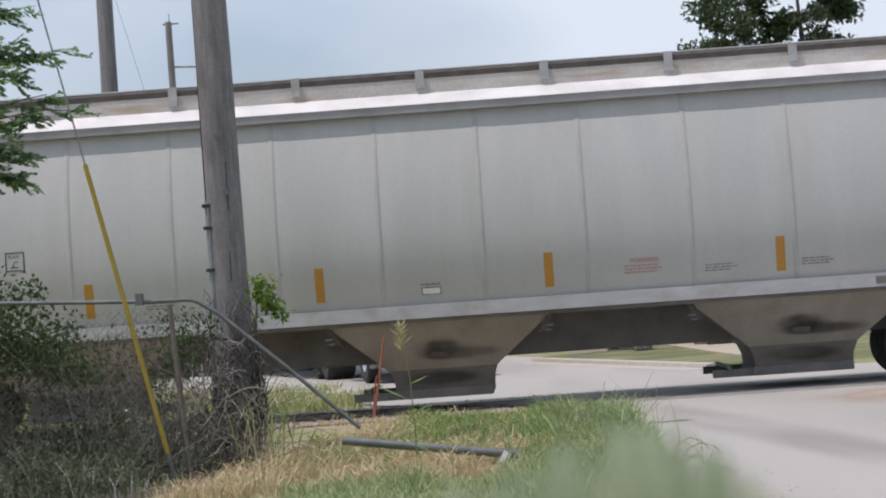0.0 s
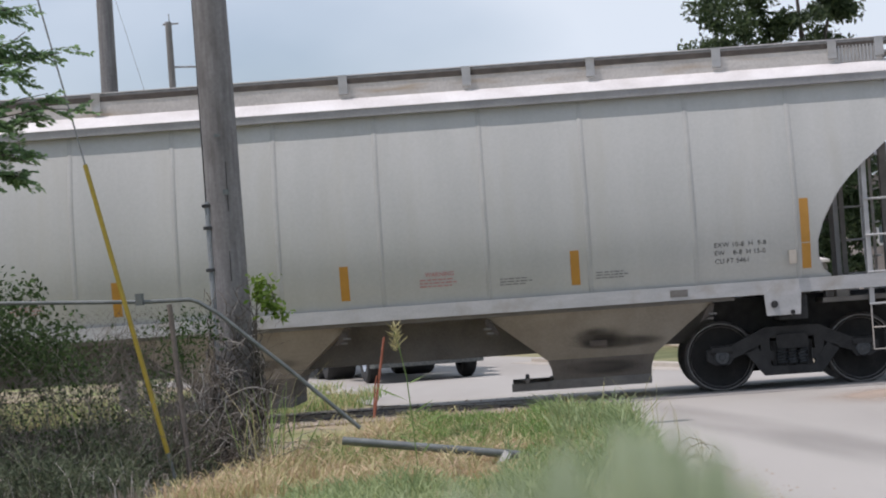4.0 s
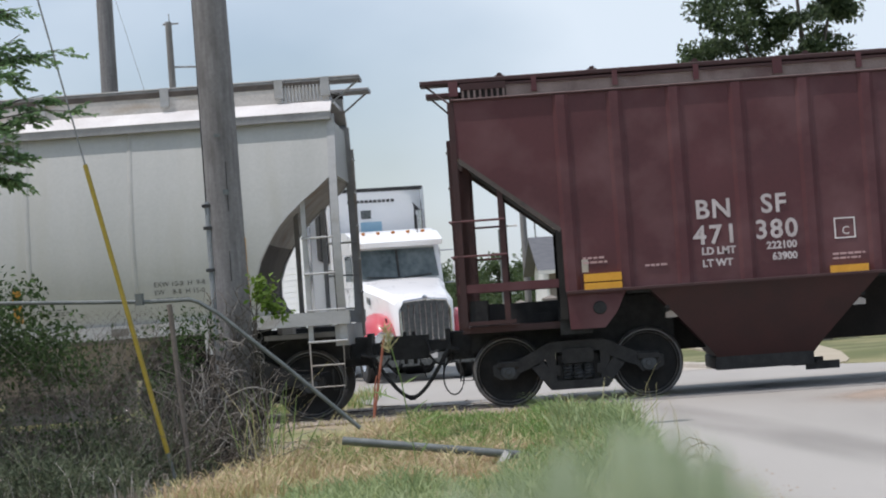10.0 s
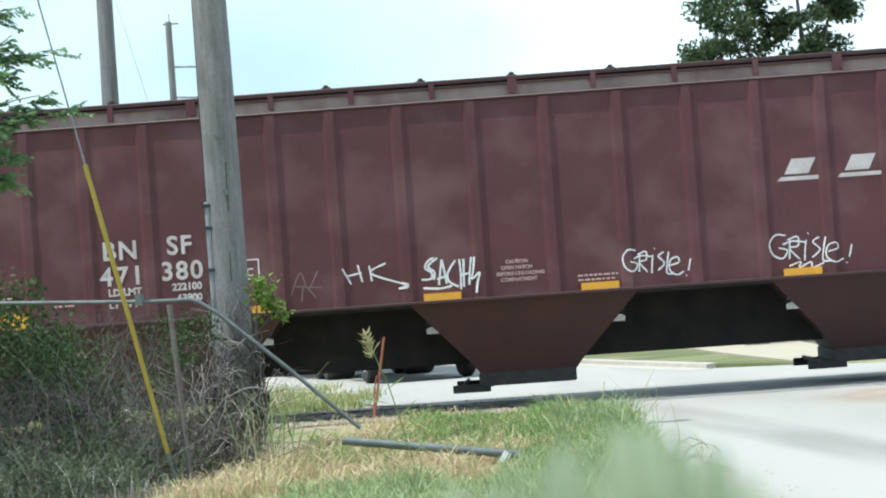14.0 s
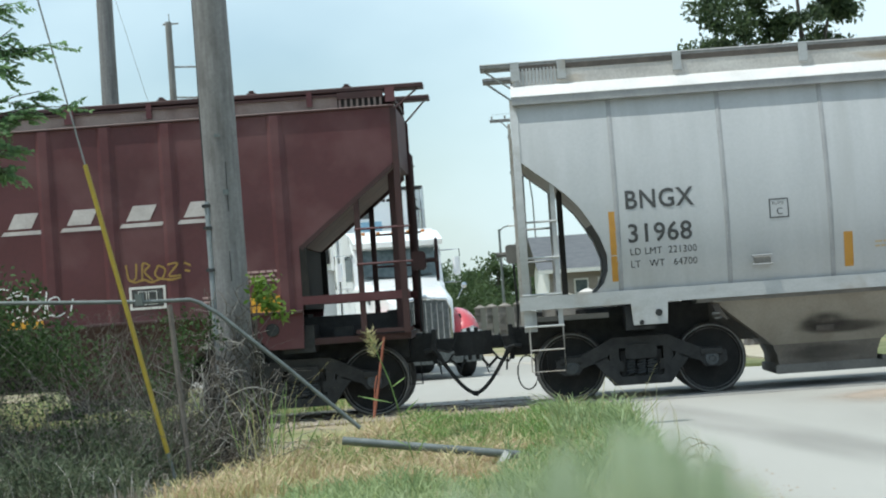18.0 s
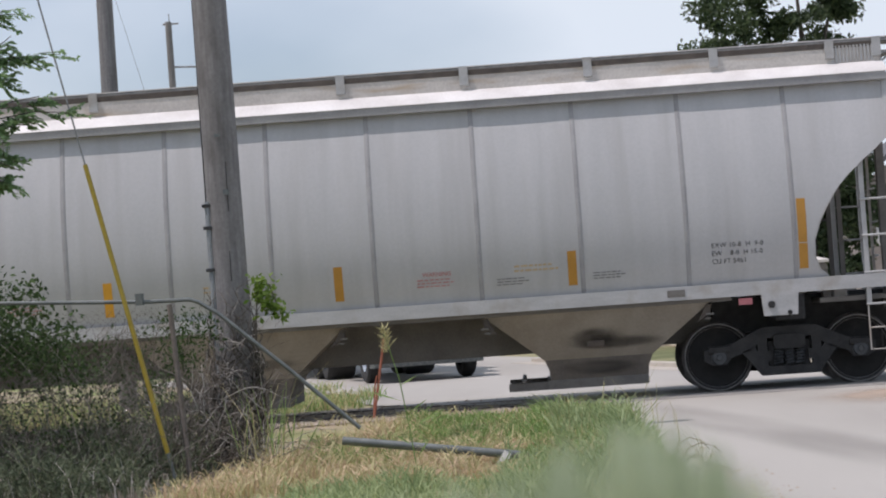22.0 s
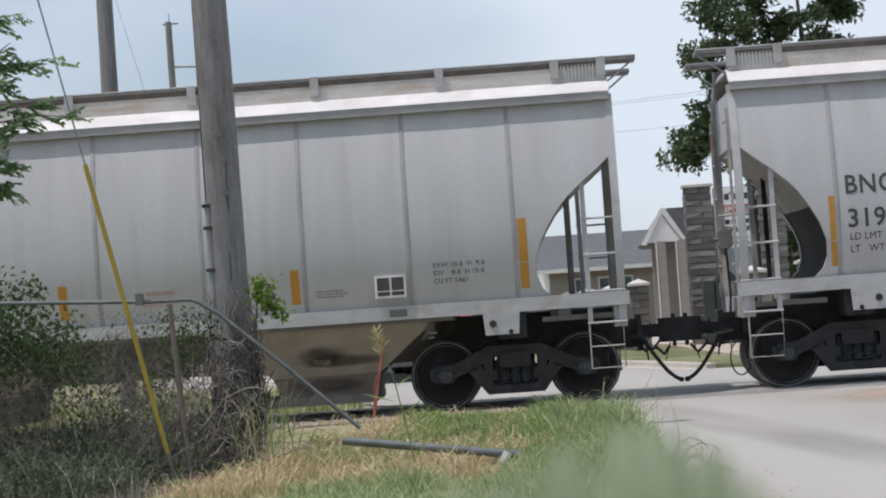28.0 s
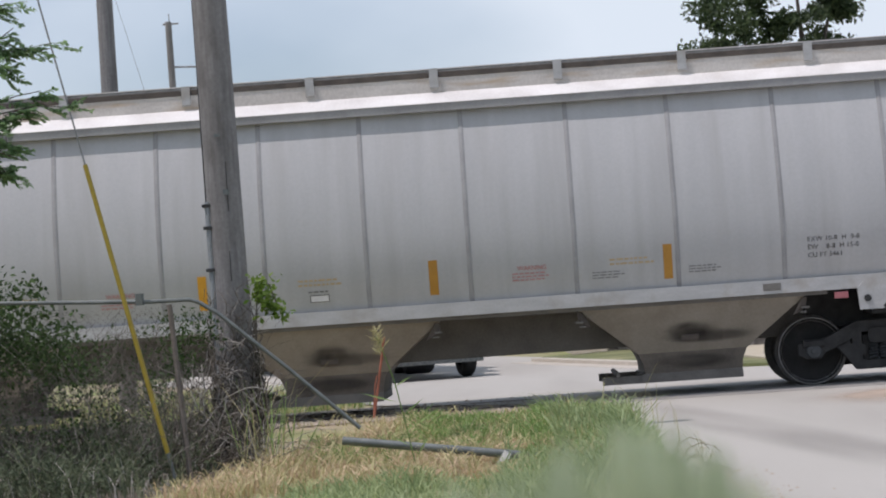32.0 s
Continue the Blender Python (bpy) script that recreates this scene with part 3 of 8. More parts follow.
def make_bogie(parent, u):
    """A two-axle freight bogie at u; the wheelsets are parts that turn."""
    f = Mesh()
    for s in (-1, 1):
        y0, y1 = sorted((s * 0.93, s * 1.06))
        # cast side frame: top chord, sloping legs, spring pocket
        f.prism([(-1.08, 0.55), (-0.72, 0.62), (-0.34, 0.80), (0.34, 0.80), (0.72, 0.62), (1.08, 0.55), (1.08, 0.42), (0.98, 0.36), (0.80, 0.36), (0.74, 0.44), (0.50, 0.52), (0.30, 0.66), (-0.30, 0.66), (-0.50, 0.52), (-0.74, 0.44), (-0.80, 0.36), (-0.98, 0.36), (-1.08, 0.42)], y0, y1)
        f.prism([(-0.60, 0.50), (-0.44, 0.56), (-0.26, 0.30), (0.26, 0.30), (0.44, 0.56), (0.60, 0.50), (0.36, 0.19), (-0.36, 0.19)], y0, y1)
        f.box(-0.40, -0.28, y0 + 0.01, y1 - 0.01, 0.30, 0.68)
        f.box(0.28, 0.40, y0 + 0.01, y1 - 0.01, 0.30, 0.68)
        for q in (-1, 1):  # friction wedges beside the springs
            f.box(q * 0.265 - 0.03, q * 0.265 + 0.03, y0 + 0.02, y1 - 0.02, 0.37, 0.5)
    f.box(-0.2, 0.2, -1.1, 1.1, 0.52, 0.70, 0.03)  # bolster
    for s in (-1, 1):  # brake beams
        f.box(s * 0.36 - 0.04, s * 0.36 + 0.04, -0.8, 0.8, 0.38, 0.48, 0.01)
    bogie = part("bogie", f, BLACK_STEEL, parent, "black cast steel freight bogie", pose(u, 0, -0.025))
    for s in (-1, 1):
        part("spring_pocket", Mesh().box(-0.26, 0.26, s * 0.955 - 0.02, s * 0.955 + 0.02, 0.2, 0.62), BLACK_STEEL, bogie)
        for k in (-0.13, 0, 0.13):
            pts = [(k + 0.055 * math.cos(a), s * 0.995 + 0.05 * math.sin(a), 0.31 + 0.2 * a / (5 * 2 * math.pi)) for a in [i * 0.7 for i in range(45)]]
            part("spring", Mesh().tube(pts, 0.016, 5), BEARING, bogie)
    for k in (-1, 1):
        for s in (-1, 1):
            part("bearing_adapter", Mesh().box(k * 0.889 - 0.13, k * 0.889 + 0.13, s * 1.0 - 0.09, s * 1.0 + 0.09, 0.5, 0.6, 0.02), BLACK_STEEL, bogie)
        ax = Mesh().lathe([(0, -1.02), (0.07, -1.02), (0.1, -1.0), (0.1, -0.88), (0.085, -0.86), (0.085, 0.86), (0.1, 0.88), (0.1, 1.0), (0.07, 1.02), (0, 1.02)], n=16)
        for s in (-1, 1):
            ax.lathe(wheel_profile(s)[0], n=36)
            ax.lathe(wheel_profile(s)[2], n=36)
            for b in range(3):  # cap bolts
                a = 2 * math.pi * b / 3
                ax.box(0.05 * math.cos(a) - 0.012, 0.05 * math.cos(a) + 0.012, min(s * 1.02, s * 1.035), max(s * 1.02, s * 1.035), 0.05 * math.sin(a) - 0.012, 0.05 * math.sin(a) + 0.012)
        rim = Mesh()
        for s in (-1, 1):
            rim.lathe(wheel_profile(s)[1], n=36)
            rim.lathe(wheel_profile(s)[3], n=36)
        me = ax.data("wheelset")
        me.materials.append(WHEEL_FACE)
        me.materials.append(WHEEL_RIM)
        bm = bmesh.new()
        bm.from_mesh(me)
        n0 = len(bm.faces)
        bm.from_mesh(rim.data("wheel_rim"))
        bm.faces.ensure_lookup_table()
        for fc in bm.faces[n0:]:
            fc.material_index, fc.smooth = 1, True
        cap = Mesh()
        for s in (-1, 1):
            cap.lathe([(0, s * 1.10), (0.035, s * 1.10), (0.042, s * 1.088), (0.085, s * 1.085), (0.1, s * 1.07), (0.1, s * 1.0)], n=18)
        n1 = len(bm.faces)
        bm.from_mesh(cap.data("bearing_cap"))
        bm.faces.ensure_lookup_table()
        for fc in bm.faces[n1:]:
            fc.material_index, fc.smooth = 2, True
        me.materials.append(BEARING)
        bm.to_mesh(me)
        bm.free()
        me.set_sharp_from_angle(angle=radians(30))
        part("wheelset", me, None, bogie, "dark steel wheels with a worn rim", pose(k * 0.889, 0, WHEEL_R + 0.025))
    return bogie


def make_coupler(parent, end, reach):
    """Coupler, its shank and the hanging air hose at one end."""
    e = end
    span = lambda p, q: (min(e * p, e * q), max(e * p, e * q))
    part("draft_sill", Mesh().box(*span(7.6, reach - 0.52), -0.24, 0.24, 0.62, 0.99, 0.02), BLACK_STEEL, parent)
    part("striker", Mesh().box(*span(reach - 0.54, reach - 0.48), -0.32, 0.32, 0.58, 1.03, 0.01), BLACK_STEEL, parent)
    g = Mesh()
    g.box(*span(reach - 0.5, reach - 0.2), -0.09, 0.09, 0.73, 0.9, 0.02)
    # knuckle head: guard arm, throat and hinged knuckle
    g.prism([(e * (reach - 0.26), -0.12), (e * (reach - 0.1), -0.2), (e * (reach + 0.07), -0.19), (e * (reach + 0.09), -0.1), (e * (reach - 0.03), -0.06), (e * (reach - 0.04), 0.05), (e * (reach + 0.1), 0.14), (e * (reach + 0.06), 0.2), (e * (reach - 0.2), 0.14)], 0.66, 0.97, "z")
    g.tube([(e * (reach - 0.06), -0.13, 0.6), (e * (reach - 0.06), -0.13, 1.02)], 0.026, 8)
    part("coupler", g, BLACK_STEEL, parent, "black knuckle coupler")
    lev = Mesh().tube([(e * 8.6, -1.45, 0.78), (e * 8.72, -1.2, 0.74), (e * 8.74, -0.35, 0.74), (e * 8.8, -0.2, 0.92)], 0.014, 6)
    part("uncoupling_lever", lev, BLACK_STEEL, parent)
    hose = []
    for i in range(10):
        w = i / 9
        hose.append((e * (reach - 0.44 + 0.45 * w), -0.4 + 0.05 * w, 0.66 - 0.5 * (0.16 * w + 0.84 * math.sin(w * math.pi / 2))))
    part("air_hose", Mesh().tube(hose, 0.025, 8), BLACK_STEEL, parent, "black hanging rubber air hose")
    part("gladhand", Mesh().box(*span(reach - 0.05, reach + 0.012), -0.39, -0.31, 0.135, 0.2, 0.015), BLACK_STEEL, parent)
    part("hose_strap", Mesh().tube([(e * (reach - 0.12), -0.3, 0.68), (e * (reach - 0.2), -0.36, 0.42)], 0.007, 4), BLACK_STEEL, parent)
    part("trainline_bracket", Mesh().tube([(e * (reach - 0.5), -0.3, 0.62), (e * (reach - 0.46), -0.42, 0.56), (e * (reach - 0.34), -0.42, 0.6), (e * (reach - 0.26), -0.4, 0.7)], 0.016, 6), BLACK_STEEL, parent)
    part("hanger_rod", Mesh().tube([(e * (reach - 0.46), -0.5, 0.7), (e * (reach - 0.43), -0.5, 0.45)], 0.012, 5), BLACK_STEEL, parent)
    part("hanger_loop", Mesh().tube([(e * 8.35, -0.95, 0.66), (e * 8.36, -0.95, 0.36), (e * 8.2, -0.95, 0.36), (e * 8.2, -0.95, 0.62)], 0.012, 5), BLACK_STEEL, parent)
    loop = [(e * (8.46 + 0.13 * math.sin(a)), -0.62, 0.62 - 0.22 * (1 - math.cos(a))) for a in [i * math.pi / 8 for i in range(17)]]
    if e < 0:
        part("air_line", Mesh().tube(loop, 0.01, 5), BLACK_STEEL, parent)
    part("release_rigging", Mesh().tube([(e * (reach - 0.32), -0.16, 0.62), (e * (reach - 0.2), -0.1, 0.5), (e * (reach - 0.12), -0.02, 0.6)], 0.02, 6), BLACK_STEEL, parent)
    part("angle_cock", Mesh().tube([(e * (reach - 0.64), -0.4, 0.74), (e * (reach - 0.52), -0.4, 0.77), (e * (reach - 0.44), -0.4, 0.66)], 0.034, 8).box(*span(reach - 0.56, reach - 0.48), -0.43, -0.37, 0.78, 0.84), BLACK_STEEL, parent)


def make_brake(parent, end, paint, wheel=True, inset=0.0):
    """Hand-brake gear on the car's end: wheel, gear box, chain and vertical cylinder."""
    e = end
    x0 = 8.46 - inset
    ring = Mesh()
    pts = [(e * (x0 + 0.32), -0.55 + 0.27 * math.cos(a), 1.93 + 0.27 * math.sin(a)) for a in [2 * math.pi * i / 20 for i in range(21)]]
    ring.tube(pts, 0.016, 6)
    for i in range(5):
        a = 2 * math.pi * i / 5
        ring.tube([(e * (x0 + 0.30), -0.55, 1.93), (e * (x0 + 0.32), -0.55 + 0.27 * math.cos(a), 1.93 + 0.27 * math.sin(a))], 0.012, 5)
    if wheel:
        part("brake_wheel", ring, paint, parent)
    box = Mesh().box(min(e * x0, e * (x0 + 0.18)), max(e * x0, e * (x0 + 0.18)), -0.68, -0.42, 1.81, 2.05, 0.03)
    box.tube([(e * (x0 + 0.18), -0.55, 1.93), (e * (x0 + 0.30), -0.55, 1.93)], 0.03, 8)
    part("brake_gear_box", box, paint, parent)
    ch = Mesh().tube([(e * (x0 + 0.09), -0.6, 1.86), (e * (x0 + 0.07), -0.62, 1.2), (e * (x0 + 0.09), -0.6, 0.95)], 0.016, 5)
    part("brake_chain", ch, BLACK_STEEL, parent)


SMEAR_FILM = stain("soot_smear_film", (0.05, 0.043, 0.038), 0.62, 1.6, (0.6, 1, 2), True)
SOOT_FILM = stain("soot_film", (0.04, 0.034, 0.03), 0.66, 3.0, (1, 1, 1), True)


def make_grey_car(paint, seam_paint, seams=SEAMS, strips=(-4.38, -1.48, 1.42, 4.345)):
    car = new("hopper_car")
    # curved side sheets
    for side in (-1, 1):
        ends = [side_panel(-END, seams[0], side, -1), side_panel(seams[-1], END, side, 1)]
        for g in ends:
            part("side_panel", g, paint, car)
        for u0, u1 in zip(seams, seams[1:]):
            part("side_panel", side_panel(u0 + 0.003, u1 - 0.003, side), paint, car)
        for u in seams:
            part("seam", seam_strip(u, side), seam_paint, car)
        y0, y1 = sorted((side * 1.40, side * 1.525))
        part("side_sill", Mesh().prism([(y0, 1.19), (y1, 1.19), (y1, 1.36), (y0, 1.36)], -8.5, 8.5, "x"), SILL_PAINT, car)
        ya, yb = sorted((side * 1.27, side * 1.405))
        # the eave takes the same darker grey as the seams
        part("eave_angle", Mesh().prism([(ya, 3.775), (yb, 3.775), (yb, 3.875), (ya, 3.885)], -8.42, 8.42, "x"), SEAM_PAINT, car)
    # roof: slopes, then the trough with the hatches
    for side in (-1, 1):
        s = side
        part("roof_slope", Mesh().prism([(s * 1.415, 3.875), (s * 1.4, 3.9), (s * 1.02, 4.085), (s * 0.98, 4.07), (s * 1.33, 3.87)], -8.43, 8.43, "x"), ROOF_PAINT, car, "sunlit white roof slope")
        part("trough_side", Mesh().box(-8.4, 8.4, min(s * 1.1, s * 1.125), max(s * 1.1, s * 1.125), 4.025, 4.222), TROUGH, car, "dust-streaked grey hatch trough side")
        for u in (0, 1.58, 3.15, 4.72, 6.31, 7.77, 8.36):
            for k in ((-1, 1) if u else (1,)):
                w = 0.055
                part("running_board_bracket", Mesh().prism([(s * 1.0, 4.07), (s * 1.13, 4.085), (s * 1.168, 4.1), (s * 1.174, 4.335), (s * 1.145, 4.335), (s * 1.145, 4.224), (s * 1.0, 4.224)], k * u - w, k * u + w, "x"), SILL_PAINT, car)
        board = Mesh()
        y0, y1 = sorted((s * 0.62, s * 1.131))
        board.box(-8.8, 8.8, y0, y1, 4.275, 4.325, 0.01)
        board = part("running_board", board, BOARD_STEEL, car, "galvanised grating running board")
        y0, y1 = sorted((s * 1.1, s * 1.1335))
        # dark bearer holds the shade under the board, pale lip its glint
        part("board_bearer", Mesh().box(-8.42, 8.42, y0, y1, 4.224, 4.29), GRIME_SHADE, board, "dark bearer under the board, shade in its colour")
        part("board_lip", Mesh().box(-8.8, 8.8, y0, y1 + 0.002, 4.3255, 4.338), ROOF_PAINT, board, "bright edge of the board, glint in its colour")
        for k in (-1, 1):
            part("board_stay", Mesh().tube([(k * 8.75, s * 0.9, 4.27), (k * 8.42, s * 0.95, 4.02)], 0.014, 6), SILL_PAINT, car)
            rib = Mesh()
            for i in range(12):
                rib.box(k * 8.08 + (i - 6) * 0.045 - 0.012, k * 8.08 + (i - 6) * 0.045 + 0.012, min(s * 1.125, s * 1.14), max(s * 1.125, s * 1.14), 4.04, 4.25)
            part("corrugation", rib, SILL_PAINT, car)
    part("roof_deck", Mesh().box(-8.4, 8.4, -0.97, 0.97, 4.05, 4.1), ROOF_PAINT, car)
    for k in range(9):
        part("hatch_cover", Mesh().box(-7.3 + k * 1.6, -5.8 + k * 1.6, -0.32, 0.32, 4.1, 4.36, 0.03), DUSTY, car)
        for q in (0.25, 1.1):
            part("hatch_latch", Mesh().box(-7.3 + k * 1.6 + q, -7.2 + k * 1.6 + q + 0.04 * (k % 3), -0.36, -0.28, 4.34, 4.385 + 0.01 * (k % 2), 0.01), ROOF_PAINT, car)
    # ends: upper wall, slope sheet following the opening
    for k in (-1, 1):
        zs = [z / 100 for z in range(310, 380, 10)] + [3.8]
        part("end_wall", Mesh().prism([(half_width(z) - 0.004, z) for z in zs] + [(-half_width(z) + 0.004, z) for z in reversed(zs)], min(k * 8.36, k * END), max(k * 8.36, k * END), "x"), paint, car)
        # slopes lightened, bulkheads darkened: bounced light and shade put into their colours
        for z_lo, z_hi, paint_, word, nm in ((2.25, 3.2, DUSTY, "dusty end slope sheet, bounced light in its colour", "end_slope"), (1.37, 2.25, NEAR_BLACK if k < 0 else GRIME_SHADE, "lower bulkhead with its shade in a dark colour", "lower_bulkhead")):
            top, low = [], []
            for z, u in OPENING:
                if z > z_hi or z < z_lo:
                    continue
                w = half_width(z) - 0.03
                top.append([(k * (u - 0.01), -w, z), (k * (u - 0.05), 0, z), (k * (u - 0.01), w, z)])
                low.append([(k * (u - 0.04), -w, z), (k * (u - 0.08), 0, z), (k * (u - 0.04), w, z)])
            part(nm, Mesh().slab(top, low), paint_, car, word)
        for s in (-1, 1):
            rimm = Mesh()
            a, b = [], []
            for z, u in OPENING:
                if z <= 3.2:
                    w = half_width(z)
                    a.append([(k * (u - 0.006), s * (w + 0.006), z), (k * (u + 0.012), s * (w + 0.006), z)])
                    b.append([(k * (u - 0.006), s * (w - 0.09), z), (k * (u + 0.012), s * (w - 0.09), z)])
            part("opening_rim", rimm.slab(a, b), SILL_PAINT, car)
            # corner post, grab irons, inner ladder stile, sill step
            y0, y1 = sorted((s * 1.42, s * 1.5))
            post = [[], []]
            for z in [0.98, 1.36] + [z for z, w in CURVE[1:]] + [3.85]:
                w = half_width(max(z, 1.36)) + 0.012
                for ring, dy in zip(post, (0.0, 0.075)):
                    ring.append([(k * 8.36, s * (min(w, 1.5 if z < 1.4 else w) - dy), z), (k * 8.458, s * (min(w, 1.5 if z < 1.4 else w) - dy), z)])
            part("corner_post", Mesh().slab(post[0], post[1]), SILL_PAINT, car)
            if k > 0 and s < 0:
                part("end_post", Mesh().box(min(k * 8.29, k * 8.4), max(k * 8.29, k * 8.4), min(s * 0.75, s * 0.84), max(s * 0.75, s * 0.84), 1.0, 3.6, 0.01), UNDER_GREY, car)
            x = k * 7.82 if k > 0 else -7.9
            part("slope_stay", Mesh().box(x - 0.03, x + 0.03, s * 0.55 - 0.03, s * 0.55 + 0.03, 1.1, 2.76), UNDER_GREY if k > 0 else NEAR_BLACK, car)
            laddered = k < 0 or s > 0  # the end ladder stands beside the brake gear
            if laddered:
                part("end_ladder_stile", Mesh().box(k * 8.48 - 0.018, k * 8.48 + 0.018, s * 1.3 - 0.02, s * 1.3 + 0.02, 1.0, 3.55), DUSTY, car)
            for z in (1.6, 2.05, 2.5, 2.95, 3.4) if laddered else ():
                part("end_rung", Mesh().tube([(k * 8.495, s * 1.32, z), (k * 8.495, s * 0.85, z)], 0.013, 6), SILL_PAINT, car)
            part("ladder_stile", Mesh().box(min(k * 7.97, k * 8.03), max(k * 7.97, k * 8.03), s * 1.46 - 0.03, s * 1.46 + 0.03, 0.98, 2.76), SILL_PAINT, car)
            for z in (0.985, 1.38, 1.84, 2.29):
                part("rung", Mesh().tube([(k * 8.46, s * 1.5, z), (k * 7.96, s * 1.5, z)], 0.016, 6), SILL_PAINT, car)
            part("sill_step", Mesh().tube([(k * 8.4, s * 1.49, 1.0), (k * 8.4, s * 1.49, 0.42), (k * 7.98, s * 1.49, 0.42), (k * 7.98, s * 1.49, 1.0)], 0.011, 6).tube([(k * 8.4, s * 1.49, 0.69), (k * 7.98, s * 1.49, 0.69)], 0.011, 6), DUSTY, car)
            # jacking pad panel; black discs on it stand for its dark holes
            pad = part("jacking_panel", Mesh().prism([(k * 6.68, 0.92), (k * 7.1, 0.92), (k * 7.12, 1.19), (k * 7.05, 1.27), (k * 6.74, 1.27), (k * 6.66, 1.19)], min(s * 1.49, s * 1.54), max(s * 1.49, s * 1.54)), SILL_PAINT, car)
            for q, x, z in ((0.045, 6.78, 1.06), (0.03, 7.0, 0.95)):
                part("pad_hole", Mesh().lathe([(0, 0), (q, 0), (q, 0.02), (0, 0.02)], (k * x, s * 1.54 + (0.004 if s > 0 else -0.024), z), n=14), BLACK_STEEL, pad)
        part("end_platform", Mesh().box(min(k * 7.4, k * 8.45), max(k * 7.4, k * 8.45), -1.38, 1.38, 1.04, 1.1), UNDER_GREY, car)
        part("end_sill", Mesh().box(min(k * 8.3, k * 8.46), max(k * 8.3, k * 8.46), -1.4, 1.4, 0.92, 1.18), SILL_PAINT, car)
        part("shear_plate", Mesh().box(min(k * 6.1, k * 8.4), max(k * 6.1, k * 8.4), -0.6, 0.6, 0.72, 1.16), BLACK_STEEL, car)
        part("bolster", Mesh().box(k * 7.015 - 0.18, k * 7.015 + 0.18, -1.46, 1.46, 0.86, 1.17), BLACK_STEEL, car)
        r = random.Random(7 + k)  # pipes and valves on the end platform
        for i in range(6):
            x = k * r.uniform(7.5, 8.3)
            part("air_valve", Mesh().box(x - 0.09, x + 0.09, -1.2 + i * 0.4, -1.0 + i * 0.4, 1.1, 1.1 + r.uniform(0.08, 0.24), 0.02), DUSTY, car)
        part("air_pipe", Mesh().tube([(k * 7.4, -1.15, 1.2), (k * 8.3, -1.15, 1.22)], 0.022, 6), DUSTY, car)
        part("air_reservoir", Mesh().tube([(k * 7.62, 0.25, 1.2), (k * 7.62, 1.05, 1.2)], 0.1, 14), DUSTY, car)
        make_coupler(car, k, 9.16)
    part("centre_sill", Mesh().box(-7.0, 7.0, -0.42, 0.42, 0.63, 1.17, 0.01), UNDER_GREY, car, "grimy grey centre sill")
    part("floor", Mesh().box(-6.3, 6.3, -1.45, 1.45, 1.14, 1.19), UNDER_GREY, car)
    # three bottom hoppers with sliding outlet gates
    for c, bar in ((-4.66, 1), (0.04, -1), (4.61, -1)):
        g = Mesh()
        wide = 1.45 if abs(c) > 1 else 1.43
        ring = [(1.17, wide, 1.40), (0.62, 0.78, 1.02), (0.54, 0.69, 0.965)]
        vs = []
        for z, u, w in ring:
            vs += [(c - u, -w, z), (c + u, -w, z), (c + u, w, z), (c - u, w, z)]
        fs = [(4 * i + j, 4 * i + (j + 1) % 4, 4 * i + 4 + (j + 1) % 4, 4 * i + 4 + j) for i in range(2) for j in range(4)] + [(3, 2, 1, 0), (8, 9, 10, 11)]
        g.add(vs, fs)
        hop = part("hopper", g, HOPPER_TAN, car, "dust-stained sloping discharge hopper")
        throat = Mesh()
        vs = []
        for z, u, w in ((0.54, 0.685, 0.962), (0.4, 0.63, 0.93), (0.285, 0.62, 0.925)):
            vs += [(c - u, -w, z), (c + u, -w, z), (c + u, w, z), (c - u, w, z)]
        part("outlet_throat", throat.add(vs, fs), THROAT, hop, "outlet throat, soot and shade in its darker tan")
        gate = Mesh().box(c - 0.66, c + 0.62, -0.96, 0.96, 0.17, 0.285, 0.012)
        x0, x1 = (c + 0.5, c + 1.07) if bar > 0 else (c - 1.16, c - 0.5)
        gate.box(x0, x1, -0.92, -0.82, 0.17, 0.27)
        gate.box(x0, x1, 0.82, 0.92, 0.17, 0.27)
        gate.tube([(x0 + 0.2, -1.0, 0.3), (x0 + 0.2, 1.0, 0.3)], 0.03, 8)
        part("outlet_gate", gate, UNDER_GREY, hop, "grimy sliding outlet gate")
        q0, q1 = [-(1.02 + (z - 0.62) / 0.55 * 0.38) - 0.006 for z in (0.63, 0.95)]
        part("soot_stain", Mesh().add([(c - 0.42, q0, 0.63), (c + 0.38, q0, 0.63), (c + 0.38, q1, 0.95), (c - 0.42, q1, 0.95)], [(0, 1, 2, 3)]), SOOT_FILM, hop, "dark soot stain")
        q0, q1 = [-(1.02 + (z - 0.62) / 0.55 * 0.38) - 0.009 for z in (0.63, 0.82)]
        part("soot_stain", Mesh().add([(c - 0.5, q0, 0.63), (c + 0.84, q0, 0.63), (c + 0.92, q1, 0.82), (c - 0.5, q1, 0.82)], [(0, 1, 2, 3)]), SMEAR_FILM, hop, "dark smear along the foot of the slope")
        part("soot_stain", Mesh().add([(c - 0.6, -0.972, 0.3), (c + 0.6, -0.972, 0.3), (c + 0.6, -0.975, 0.53), (c - 0.6, -0.975, 0.53)], [(0, 1, 2, 3)]), SMEAR_FILM, hop, "dark soot on the outlet throat")
        part("inspection_port", Mesh().box(c - 0.14, c + 0.08, -1.125, -1.09, 0.67, 0.77, 0.02), GRIME_SHADE, hop)
        for k in (-1, 1):
            x = c + k * (wide - 0.1)
            br = Mesh().prism([(x - k * 0.1, 0.9), (x + k * 0.06, 1.0), (x + k * 0.09, 1.12), (x + k * 0.02, 1.12)], -1.39, -1.36)
